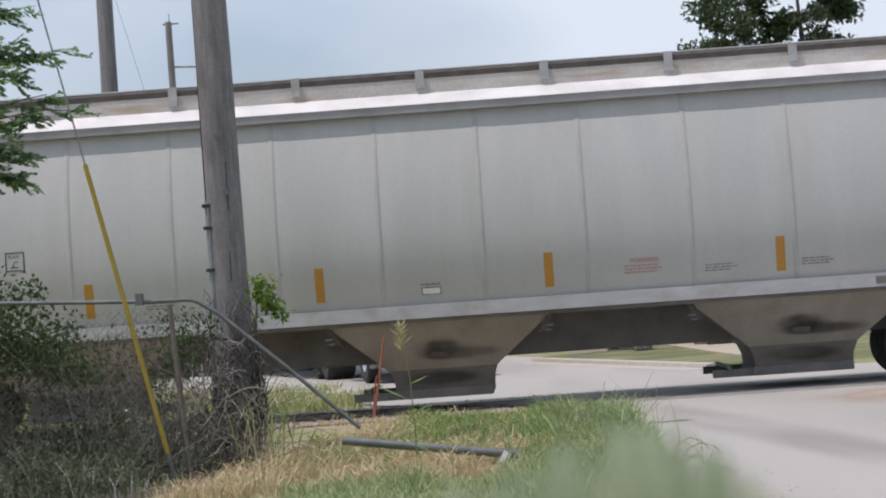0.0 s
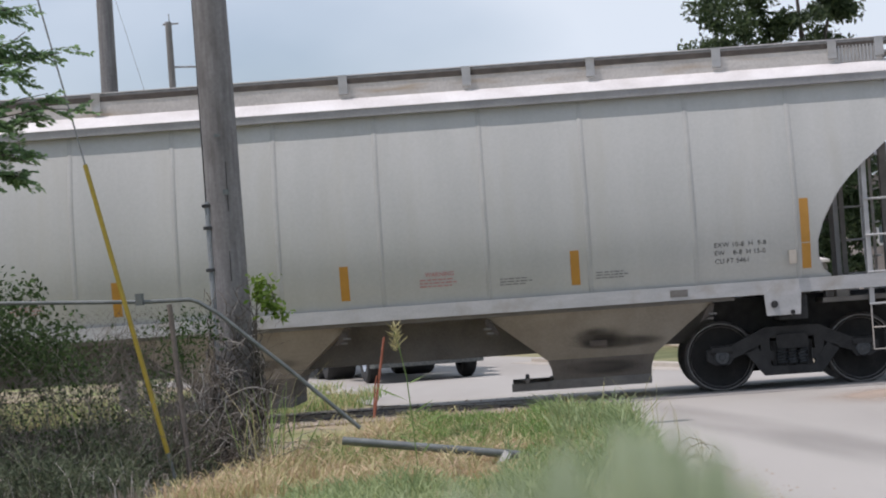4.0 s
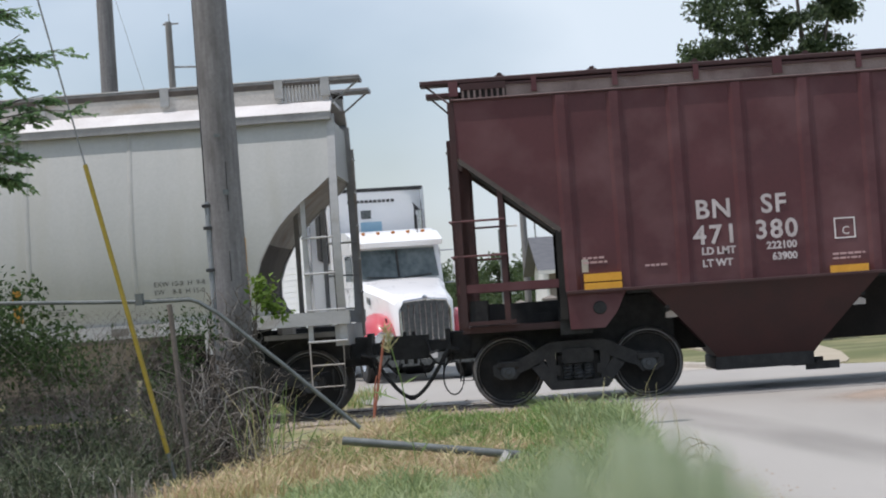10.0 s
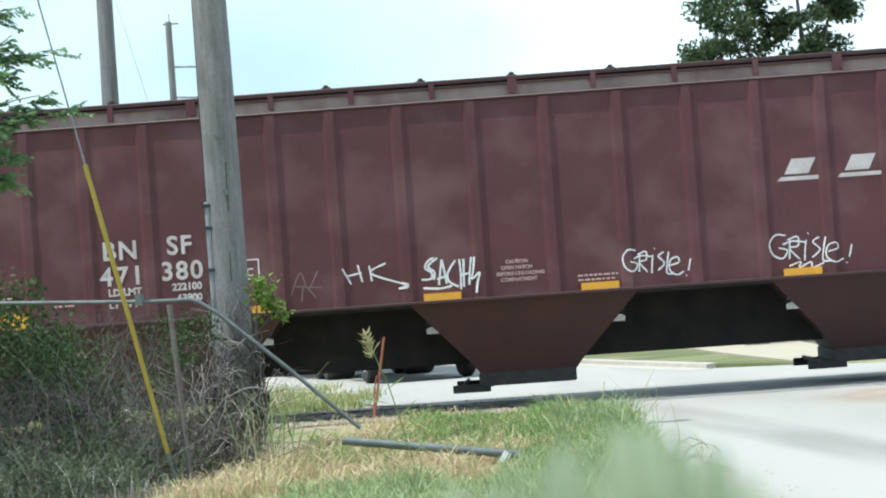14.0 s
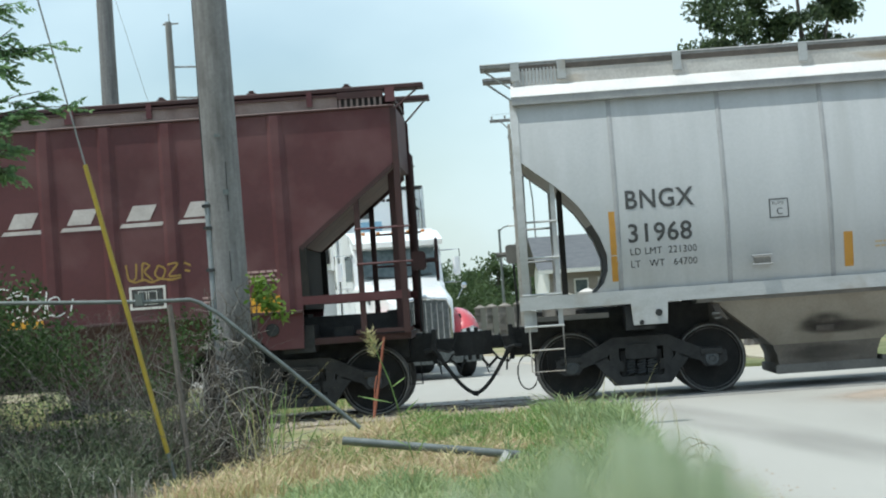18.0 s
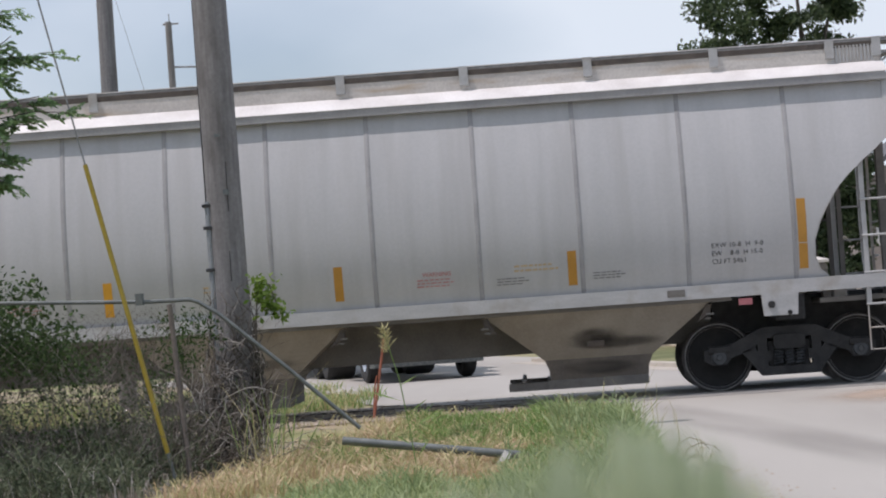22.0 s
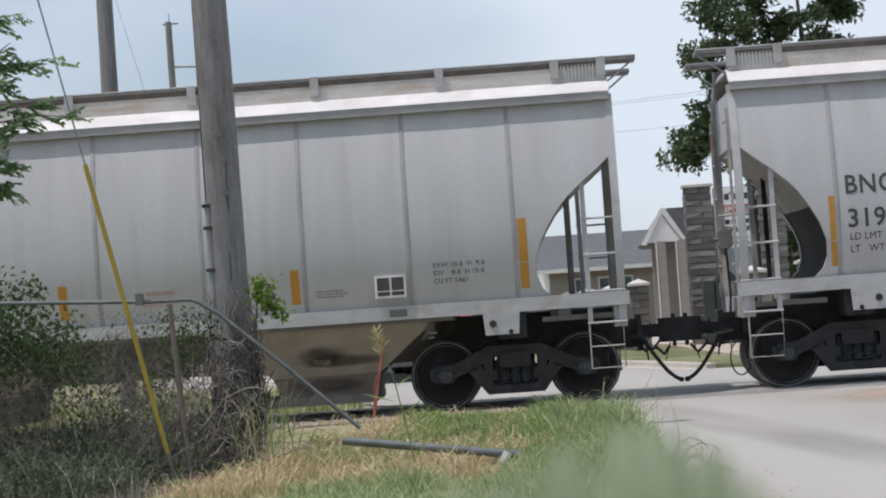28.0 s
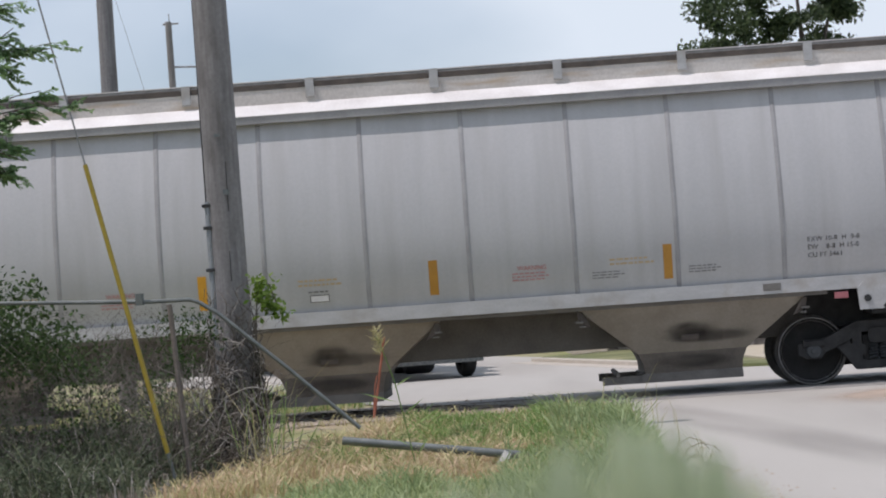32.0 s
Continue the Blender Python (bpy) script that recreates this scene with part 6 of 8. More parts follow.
brambles("weed_stalks", 150, (-6.2, -3.0, 19.6, 21.8, 0.0, 0.2, 1.35), 23, TWIG, "pale upright dead weed stalks before the fence", (0.5, 1.2), 0.0042, 0.02, 0.1)
brambles("green_stalks", 170, (-6.2, -3.0, 19.6, 22.5, 0.0, 0.25, 1.3), 24, STALK_GREEN, "grey-green weed stalks along the fence", (0.4, 1.0), 0.0045, 0.05, 0.12)
litter_bed = Mesh()
edge = [(-9.0, 18.3), (-4.2, 18.3), (-3.3, 18.5), (-3.0, 19.6), (-2.9, 20.3), (-2.75, 21.2), (-2.6, 22.0), (-2.45, 23.0), (-2.8, 24.2), (-9.0, 24.4)]
litter_bed.add([(x, y, -0.024) for x, y in edge], [tuple(range(len(edge)))])
tagged(part("leaf_litter", litter_bed, LITTER), "dark leaf litter under the roadside brush", "leaf litter", kind="structure")
# vines that climb the pole
vine, vine_b = Mesh(), Mesh()
r = random.Random(21)
for i in range(120):
    a = r.uniform(0, 6.28)
    z = r.uniform(0, 0.5)
    pts = []
    top = r.uniform(0.8, 1.75)
    while z < top:
        rad = 0.185 + r.uniform(0, 0.09)
        pts.append((-2.82 + rad * math.cos(a), 22.9 + rad * math.sin(a), z))
        z += r.uniform(0.08, 0.16)
        a += r.gauss(0, 0.5)
    if len(pts) > 1:
        (vine if i % 3 == 0 else vine_b).tube(pts, r.uniform(0.004, 0.012), 4, 0.003)
tagged(part("dead_vine", quick(vine, "dead_vine"), TWIG), "dead grey vine clinging to the pole", "vine", kind="stuff")

tagged(part("brown_vine", quick(vine_b, "brown_vine"), TWIG_DARK), "dark dead vine clinging to the pole", "vine", kind="stuff")

LEAF_FENCE = leafy("bush_leaf", (0.03, 0.06, 0.018), (0.07, 0.12, 0.04), 0.3)
LEAF_GREY = leafy("dusty_weed_leaf", (0.052, 0.072, 0.043), (0.145, 0.17, 0.11), 0.3)
LEAF_GREY.node_tree.nodes["Principled BSDF"].inputs["Specular IOR Level"].default_value = 0.1
LEAF_FENCE.node_tree.nodes["Principled BSDF"].inputs["Specular IOR Level"].default_value = 0.2
LEAF_BRIGHT = leafy("bright_leaf", (0.09, 0.17, 0.02), (0.2, 0.3, 0.05), 0.45)
LEAF_TREE = leafy("locust_leaf", (0.12, 0.22, 0.1), (0.28, 0.42, 0.2), 0.55)


def leaf_cloud(r, count, centre, spread, length, width, up=0.2):
    out = []
    for i in range(count):
        p = Vector([centre[k] + spread[k] * max(-1.5, min(1.5, r.gauss(0, 1))) for k in range(3)])
        if p.z < 0.02:
            p.z = r.uniform(0.02, 0.3)
        out.append((p, rand_dir(r), rand_dir(r, up), r.uniform(*length), r.uniform(*width)))
    return out


r = random.Random(31)
items = []
for i in range(290):
    low = i % 4 > 0
    c = (r.uniform(-7, -2.95), r.uniform(19.3, 23.0), r.uniform(0.02, 0.36)) if low else (r.uniform(-7, -3.3), r.uniform(20.6, 23.5), r.uniform(0.3, 1.25))
    if c[1] < 20.5 and c[0] > -3.45 - (20.4 - c[1]) * 0.3:
        continue
    items += leaf_cloud(r, 55 if low else 22, c, (0.17, 0.2, 0.1), (0.03, 0.08), (0.012, 0.035))
for i in range(60):
    items += leaf_cloud(r, 55, (r.uniform(-5.2, -3.3), r.uniform(18.7, 20.3), r.uniform(0.02, 0.2)), (0.15, 0.2, 0.06), (0.03, 0.08), (0.012, 0.035))
me = leaf_mesh([i for i in items if i[0].z < 1.5])
tagged(part("weed_leaves", me, LEAF_GREY), "dusty grey-green weed leaves in the brush", "weeds", kind="stuff")
items = []
for i in range(62):
    x = -4.15 - 2.0 * r.random() ** 0.9
    c = (x, r.uniform(20.7, 22.0), r.uniform(1.05, 1.33 + min(0.24, (-4.1 - x) * 0.5)))
    items += leaf_cloud(r, 120, c, (0.13, 0.2, 0.1), (0.04, 0.08), (0.02, 0.042))
for i in range(6):
    items += leaf_cloud(r, 40, (r.uniform(-4.55, -4.2), 20.6, r.uniform(1.5, 1.78)), (0.1, 0.1, 0.1), (0.04, 0.08), (0.02, 0.04))
for i in range(3):
    items += leaf_cloud(r, 60, (r.uniform(-3.1, -2.9), 22.2, r.uniform(1.2, 1.5)), (0.08, 0.1, 0.08), (0.03, 0.07), (0.015, 0.03))
for i in range(16):
    items += leaf_cloud(r, 42, (r.uniform(-3.5, -3.05), r.uniform(21.6, 22.4), r.uniform(0.75, 1.4)), (0.09, 0.12, 0.1), (0.03, 0.07), (0.015, 0.03))
for i in range(80):
    items += leaf_cloud(r, 50, (r.uniform(-6.0, -3.75), r.uniform(20.7, 22.6), r.choice((r.uniform(0.1, 0.5), r.uniform(0.8, 1.15)))), (0.14, 0.2, 0.13), (0.03, 0.07), (0.015, 0.035))
tagged(part("green_bush", leaf_mesh(items), LEAF_FENCE), "dark green bush leaves over the fence rail", "bush", kind="stuff")

# a fresh shoot beside the pole
shoot = thing("vine_shoot", "bright green leafy vine shoot on the pole", "vine", pose(-2.56, 22.35, 1.44))
part("stem", Mesh().tube([(0, 0, -0.4), (0.03, -0.02, 0.0), (0.07, 0, 0.24), (0.16, 0, 0.2), (0.24, 0, -0.05)], 0.006, 5), TWIG_DARK, shoot)
r = random.Random(33)
items = []
for i in range(210):
    w = r.random()  # a leafy clump whose tip hangs down and out
    wide = 0.075 * (1 - 0.5 * w)
    p = Vector((0.06 + 0.2 * w ** 1.5 + r.gauss(0, wide), r.gauss(0, 0.06), 0.27 - 0.38 * w + r.gauss(0, wide * 0.8)))
    items.append((p, rand_dir(r, -0.5), rand_dir(r, 0.5), r.uniform(0.05, 0.1), r.uniform(0.03, 0.055)))
part("foliage", leaf_mesh(items), LEAF_BRIGHT, shoot)

# branches of a tree that hang in from the side: compound leaves on twigs
def spray_branch(r, g, items, start, end, twigs, leaf=(0.045, 0.085)):
    a, b = Vector(start), Vector(end)
    pts = [a.lerp(b, i / 6) + Vector((0, r.gauss(0, 0.03), r.gauss(0, 0.03))) for i in range(7)]
    g.tube(pts, 0.012, 5, 0.003)
    for i in range(twigs):
        w = 0.15 + 0.85 * r.random()
        p = a.lerp(b, w)
        d = Vector(((b - a).x * 0.5 + r.gauss(0, 0.25), r.gauss(0, 0.35), r.gauss(-0.1, 0.22))).normalized()
        ln = r.uniform(0.1, 0.24)
        q = p + d * ln
        g.tube([p, p.lerp(q, 0.5) + Vector((0, 0, 0.01)), q], 0.003, 3, 0.0015)
        for k in range(9):
            z = p.lerp(q, (k + 1) / 9)
            side = d.cross(Vector((0, 0, 1))).normalized()
            for s in (-1, 1):
                dd = (side * s + d * 0.6 + Vector((0, 0, r.gauss(-0.15, 0.25)))).normalized()
                items.append((z, dd, rand_dir(r, 1.2), r.uniform(*leaf), r.uniform(0.022, 0.036)))


def side_branch(name, anchor, ends, seed, twigs):
    """A leafy bough reaching in; its origin is where it hangs from."""
    r = random.Random(seed)
    g, items = Mesh(), []
    o = Vector(anchor)
    for s, e in ends:
        spray_branch(r, g, items, Vector(s) - o, Vector(e) - o, twigs)
    ob = thing(name, "green feathery leaves of a locust tree branch", "branch", pose(*anchor), group="tree branches")
    part("stem", quick(g, "stem"), TWIG_DARK, ob)
    part("foliage", leaf_mesh(items), LEAF_TREE, ob)
    return ob


boughs = [
    side_branch("tree_branch", (-4.6, 17, 3.2), [((-4.6, 17, 3.2), (-3.2, 17, 3.33)), ((-4.2, 17.1, 3.25), (-3.45, 17, 3.42)), ((-4.2, 16.9, 3.2), (-3.5, 17, 3.16))], 41, 24),
    side_branch("tree_branch", (-4.8, 17.2, 2.85), [((-4.8, 17.2, 2.85), (-3.1, 17, 2.89)), ((-4.5, 17.3, 2.9), (-3.35, 17.2, 3.0)), ((-4.4, 17.1, 2.85), (-3.45, 17.1, 2.84))], 42, 24),
    side_branch("tree_branch", (-4.7, 17.1, 2.75), [((-4.7, 17.1, 2.75), (-3.42, 17, 2.52)), ((-4.4, 17.0, 2.7), (-3.5, 17.1, 2.62)), ((-4.4, 17.2, 2.6), (-3.6, 17.1, 2.46))], 43, 24),
    side_branch("tree_branch", (-4.6, 17.1, 3.75), [((-4.6, 17.1, 3.75), (-3.5, 17, 3.62)), ((-4.4, 17.1, 3.7), (-3.6, 17.1, 3.68))], 44, 12),
]
# the trunk that carries them, off to the side
tree_l = thing("locust_tree", "locust tree trunk at the roadside", "tree", pose(-6.4, 17.2, -0.03))
part("trunk", Mesh().tube([(0, 0, -0.1), (0.05, 0, 1.2), (0.1, 0, 2.4), (0.3, 0, 3.4), (0.4, 0, 5.0)], 0.17, 14, 0.07), WOOD_POLE, tree_l)
for b in ((1.8, -0.2, 3.13), (1.6, 0.0, 2.78), (1.7, -0.1, 2.53), (1.8, -0.1, 3.78)):
    part("limb", Mesh().tube([(0.1, 0, b[2] - 0.7), (0.8, b[1] * 0.5, b[2] - 0.25), b], 0.04, 8, 0.014), WOOD_POLE, tree_l)


# ---- beyond the track ----
WHITE_BODY = material("white_truck_paint", (0.84, 0.85, 0.86), (0.9, 0.9, 0.9), 0.3, scale=2, fine=20, bump=0.02, coat=0.4)
RED_BODY = material("red_fender_paint", (0.5, 0.05, 0.07), (0.6, 0.085, 0.1), 0.3, scale=2, fine=20, bump=0.02, coat=0.6)
CHROME = material("chrome_trim", (0.55, 0.56, 0.57), (0.7, 0.71, 0.72), 0.15, 1.0, scale=4, fine=30, bump=0.02)
TYRE = material("black_tyre_rubber", (0.018, 0.018, 0.018), (0.04, 0.04, 0.04), 0.85, scale=6, fine=50, bump=0.2)
GRILLE_MESH = material("dark_grille", (0.07, 0.08, 0.08), (0.2, 0.21, 0.21), 0.4, 0.6, scale=20, fine=60, bump=0.2)
# lighter mottling in the glass colour stands for reflections
GLASS = material("reflection_mottled_glass", (0.035, 0.055, 0.06), (0.16, 0.19, 0.195), 0.05, scale=1.5, fine=10, bump=0)
TRAILER_WHITE = material("ribbed_white_trailer", (0.78, 0.8, 0.81), (0.86, 0.87, 0.88), 0.45, scale=1.5, fine=20, bump=0.03)
AMBER = material("amber_lens", (0.6, 0.2, 0.03), (0.7, 0.28, 0.05), 0.3, scale=5, fine=30, bump=0)
BLUE_LOGO = material("pale_blue_logo", (0.25, 0.45, 0.6), (0.35, 0.55, 0.68), 0.5, scale=5, fine=30, bump=0)
LAMP_LENS = material("clear_lamp_lens", (0.75, 0.76, 0.78), (0.9, 0.9, 0.9), 0.15, scale=4, fine=20, bump=0)
SPOT = pose(-2.27, 48.2, -0.108, 0, 0, 16.5)

truck = thing("semi_truck", "white conventional semi truck with red fenders waiting on the road", "truck", SPOT @ pose(0.06, 2, 0, 0, 0, -2.5) @ pose(0, -2, 0) @ Matrix.Diagonal((0.95, 1.035, 1.035, 1)))
cabm = Mesh()
# cab shell: outline in y-z (front towards -y), drawn across
cabm.prism([(1.35, 0.95), (1.35, 1.95), (1.55, 2.55), (1.75, 2.86), (2.2, 2.98), (3.0, 3.0), (3.05, 0.95)], -0.97, 0.97, "x")
part("cab", cabm, WHITE_BODY, truck, "white day cab")
part("roof_visor", Mesh().prism([(1.3, 2.62), (1.22, 2.72), (1.75, 2.92), (1.8, 2.84)], -0.98, 0.98, "x"), WHITE_BODY, truck)
ws_ = Mesh().add([(-0.88, 1.36, 2.0), (0.88, 1.36, 2.0), (0.84, 1.545, 2.58), (-0.84, 1.545, 2.58), (-0.88, 1.33, 2.0), (0.88, 1.33, 2.0), (0.84, 1.515, 2.58), (-0.84, 1.515, 2.58)],
                  [(4, 5, 6, 7), (3, 2, 1, 0), (0, 1, 5, 4), (1, 2, 6, 5), (2, 3, 7, 6), (3, 0, 4, 7)])
part("windscreen", ws_, GLASS, truck, "dark windscreen, reflections mottled into its colour")
part("windscreen_divider", Mesh().prism([(1.32, 2.0), (1.505, 2.58), (1.53, 2.58), (1.36, 2.0)], -0.025, 0.025, "x"), TYRE, truck)
for s in (-1, 1):
    part("wiper", Mesh().tube([(s * 0.1, 1.30, 2.0), (s * 0.72, 1.325, 2.05)], 0.011, 5), TYRE, truck)
    part("side_window", Mesh().box(min(s * 0.97, s * 0.982), max(s * 0.97, s * 0.982), 1.6, 2.35, 2.0, 2.52), GLASS, truck)
    part("door_seam", Mesh().box(min(s * 0.97, s * 0.976), max(s * 0.97, s * 0.976), 1.5, 1.52, 1.0, 2.55), TYRE, truck)
    # mirror on its arms
    mir = part("mirror", Mesh().box(s * 1.3 - 0.08, s * 1.3 + 0.08, 1.35, 1.45, 2.0, 2.35, 0.04), WHITE_BODY, truck, "white door mirror")
    part("mirror_arm", Mesh().tube([(s * 0.96, 1.5, 2.5), (s * 1.38, 1.42, 2.5), (s * 1.38, 1.42, 1.85), (s * 0.96, 1.5, 1.85)], 0.016, 6), CHROME, truck)
    if s > 0:
        part("hood_mirror", Mesh().tube([(s * 0.85, -0.35, 1.5), (s * 0.98, -0.38, 1.72)], 0.01, 5).lathe([(0, -0.04), (0.055, -0.02), (0.06, 0.02), (0, 0.03)], (s * 1.0, -0.4, 1.76), n=12), CHROME, truck)
    dome = []  # rounded fender crown with a skirt
    for q in range(8):
        el = radians(-20 + 110 * q / 7)
        dome.append([(s * 0.86 + 0.44 * math.cos(el) * math.cos(a), -0.12 + 0.92 * math.cos(el) * math.sin(a), 0.78 + 0.56 * math.sin(el)) for a in [2 * math.pi * i / 20 for i in range(21)]])
    inner = [[(s * 0.86 + (x - s * 0.86) * 0.94, -0.12 + (y + 0.12) * 0.96, z - 0.02) for x, y, z in row] for row in dome]
    part("fender", Mesh().slab(dome, inner), RED_BODY, truck, "glossy red rounded front fender")
    part("wheel_well", Mesh().box(min(s * 0.77, s * 0.79), max(s * 0.77, s * 0.79), -0.8, 0.8, 0.45, 1.22), TYRE, truck)
    lampb = part("headlight", Mesh().prism([(s * 0.7, 0.66), (s * 1.12, 0.7), (s * 1.16, 0.84), (s * 0.98, 0.95), (s * 0.72, 0.9)], -1.08, -0.86), LAMP_LENS, truck, "clear wrap-round headlight")
    part("headlight_bezel", Mesh().tube([(s * 0.69, -1.085, 0.65), (s * 1.13, -1.085, 0.69), (s * 1.17, -1.085, 0.84), (s * 0.98, -1.085, 0.965), (s * 0.71, -1.085, 0.91), (s * 0.69, -1.085, 0.65)], 0.014, 5), CHROME, lampb)
    part("door_handle", Mesh().box(min(s * 0.975, s * 0.995), max(s * 0.975, s * 0.995), 2.2, 2.36, 1.8, 1.84), CHROME, truck)
    part("air_cleaner_intake", Mesh().prism([(0.5, 1.5), (1.05, 1.58), (1.1, 1.72), (0.55, 1.62)], min(s * 0.835, s * 0.86), max(s * 0.835, s * 0.86), "x"), GRILLE_MESH, truck)
    # wheels
    w = Mesh().lathe([(0.3, -0.14), (0.48, -0.14), (0.52, -0.09), (0.52, 0.09), (0.48, 0.14), (0.3, 0.14)], axis="x", n=28)
    fw = part("wheel", w, TYRE, truck, "black front tyre", pose(s * 1.02, 0, 0.52))
    part("rim", Mesh().lathe([(0, s * 0.12), (0.1, s * 0.13), (0.14, s * 0.05), (0.27, s * 0.06), (0.31, s * 0.13), (0.31, -s * 0.1), (0.0, -s * 0.1)], axis="x", n=20), CHROME, fw)
    for ax_y in (4.3, 5.6):
        rw = part("wheel", Mesh().lathe([(0.3, -0.32), (0.48, -0.32), (0.52, -0.26), (0.52, 0.26), (0.48, 0.32), (0.3, 0.32), (0.28, 0.1), (0, 0.1)], axis="x", n=28), TYRE, truck, "black dual drive tyres", pose(s * 0.92, ax_y, 0.52))
        part("rim", Mesh().lathe([(0, s * 0.2), (0.12, s * 0.22), (0.3, s * 0.3), (0.3, s * 0.1)], axis="x", n=20), CHROME, rw)
    part("fuel_tank", Mesh().tube([(s * 0.95, 1.6, 0.72), (s * 0.95, 3.0, 0.72)], 0.3, 18), CHROME, truck, "round polished fuel tank")
    part("step", Mesh().box(min(s * 0.8, s * 1.1), max(s * 0.8, s * 1.1), 1.3, 1.58, 0.45, 0.5), CHROME, truck)
    part("cab_extender", Mesh().box(min(s * 1.0, s * 1.05), max(s * 1.0, s * 1.05), 3.05, 3.35, 1.2, 2.9, 0.01), WHITE_BODY, truck)
    part("exhaust_stack", Mesh().tube([(s * 0.95, 3.3, 1.0), (s * 0.95, 3.3, 3.4)], 0.06, 10), CHROME, truck)
hood = Mesh()
secs = [(-0.98, 0.56, 0.72, 1.53), (-0.9, 0.62, 0.66, 1.62), (-0.5, 0.68, 0.66, 1.71), (0.2, 0.76, 0.7, 1.82), (0.9, 0.88, 0.8, 1.93), (1.38, 1.0, 0.9, 2.0)]
vs = []
for y, hw, z0, z1 in secs:
    vs += [(-hw, y, z0), (-hw, y, z1 - 0.16), (-hw + 0.12, y, z1 - 0.04), (-hw * 0.4, y, z1), (hw * 0.4, y, z1), (hw - 0.12, y, z1 - 0.04), (hw, y, z1 - 0.16), (hw, y, z0)]
fs = [(i * 8 + k, i * 8 + (k + 1) % 8, i * 8 + 8 + (k + 1) % 8, i * 8 + 8 + k) for i in range(len(secs) - 1) for k in range(8)] + [tuple(range(7, -1, -1)), tuple(range(40, 48))]
part("hood", hood.add(vs, fs), WHITE_BODY, truck, "white sloping hood")
grille = part("grille", Mesh().prism([(-0.5, 0.62), (0.5, 0.62), (0.53, 1.34), (0.44, 1.51), (-0.44, 1.51), (-0.53, 1.34)], -1.02, -0.97), GRILLE_MESH, truck, "dark mesh grille with chrome surround")
for k in range(9):
    x = -0.48 + k * 0.12
    part("grille_bar", Mesh().box(x - 0.014, x + 0.014, -1.04, -1.01, 0.66, 1.34 if abs(x) > 0.4 else 1.46), CHROME, grille)
rim_pts = [(-0.53, -1.03, 0.64), (-0.54, -1.03, 1.33), (-0.45, -1.03, 1.51), (0.0, -1.04, 1.55), (0.45, -1.03, 1.51), (0.54, -1.03, 1.33), (0.53, -1.03, 0.64)]
part("grille_surround", Mesh().tube(rim_pts, 0.025, 6), CHROME, grille, "chrome grille surround")
part("badge", Mesh().lathe([(0, -1.045), (0.05, -1.04), (0.06, -1.0)], (0, -0.02, 1.56), n=14), CHROME, truck)
part("bumper", Mesh().prism([(-1.2, -0.8), (-1.15, -1.05), (-0.9, -1.2), (0.9, -1.2), (1.15, -1.05), (1.2, -0.8), (0.9, -0.95), (-0.9, -0.95)], 0.3, 0.62, "z"), GRILLE_MESH, truck, "dark front bumper")
part("bumper_lip", Mesh().box(-0.95, 0.95, -1.215, -1.2, 0.56, 0.62), CHROME, truck)
for k in range(5):
    part("marker_light", Mesh().box(-0.66 + k * 0.33 - 0.035, -0.66 + k * 0.33 + 0.035, 1.66, 1.74, 2.9, 2.945, 0.008), AMBER, truck, "amber roof marker light")
part("antenna", Mesh().tube([(0.55, 1.7, 2.9), (0.56, 1.75, 3.25)], 0.012, 5), TYRE, truck)
part("chassis", Mesh().box(-0.45, 0.45, 0.2, 6.2, 0.55, 0.85), TYRE, truck)
part("front_axle", Mesh().box(-0.95, 0.95, -0.08, 0.08, 0.36, 0.5), TYRE, truck)
# black board put in for the dark under the cab
part("splash_board", Mesh().box(-1.0, 1.0, 1.2, 1.25, 0.4, 0.95), TYRE, truck)
part("plate", Mesh().box(-0.15, 0.15, -1.225, -1.2, 0.42, 0.54), WHITE_INK, truck)

trailer = thing("semi_trailer", "white refrigerated semi trailer with ribbed sides behind the truck", "trailer", SPOT)
T0, T1 = 4.0, 17.6
part("box_body", Mesh().box(-1.29, 1.29, T0, T1, 1.1, 4.05, 0.03), TRAILER_WHITE, trailer, "white trailer box")
for s in (-1, 1):
    for k in range(22):
        z = 1.2 + k * 0.13
        part("side_slat", Mesh().box(min(s * 1.29, s * 1.305), max(s * 1.29, s * 1.305), T0 + 0.08, T1 - 0.05, z, z + 0.105), TRAILER_WHITE, trailer)
    part("corner_trim", Mesh().box(s * 1.28 - 0.04, s * 1.28 + 0.04, T0 - 0.03, T0 + 0.1, 1.1, 4.06, 0.01), CHROME, trailer)
    part("side_rail", Mesh().box(min(s * 1.22, s * 1.31), max(s * 1.22, s * 1.31), T0, T1, 0.98, 1.1), CHROME, trailer)
    for ax_y in (15.0, 16.3):
        part("wheel", Mesh().lathe([(0.3, -0.3), (0.48, -0.3), (0.52, -0.24), (0.52, 0.24), (0.48, 0.3), (0.3, 0.3), (0.28, 0.1), (0, 0.1)], axis="x", n=24), TYRE, trailer, "", pose(s * 0.95, ax_y, 0.52))
    part("landing_leg", Mesh().box(s * 0.7 - 0.06, s * 0.7 + 0.06, 6.8, 6.95, 0.3, 1.0), GALV, trailer)
    part("mud_flap", Mesh().box(s * 0.95 - 0.3, s * 0.95 + 0.3, 17.0, 17.03, 0.2, 0.95), TYRE, trailer)
part("front_top_rail", Mesh().box(-1.3, 1.3, T0 - 0.03, T0 + 0.05, 4.0, 4.08), TYRE, trailer)
reefer = part("cooling_unit", Mesh().prism([(-0.92, 2.35), (0.92, 2.35), (0.95, 3.6), (0.88, 3.85), (0.7, 3.93), (-0.7, 3.93), (-0.88, 3.85), (-0.95, 3.6)], T0 - 0.55, T0), WHITE_BODY, trailer, "white cooling unit with black vents")
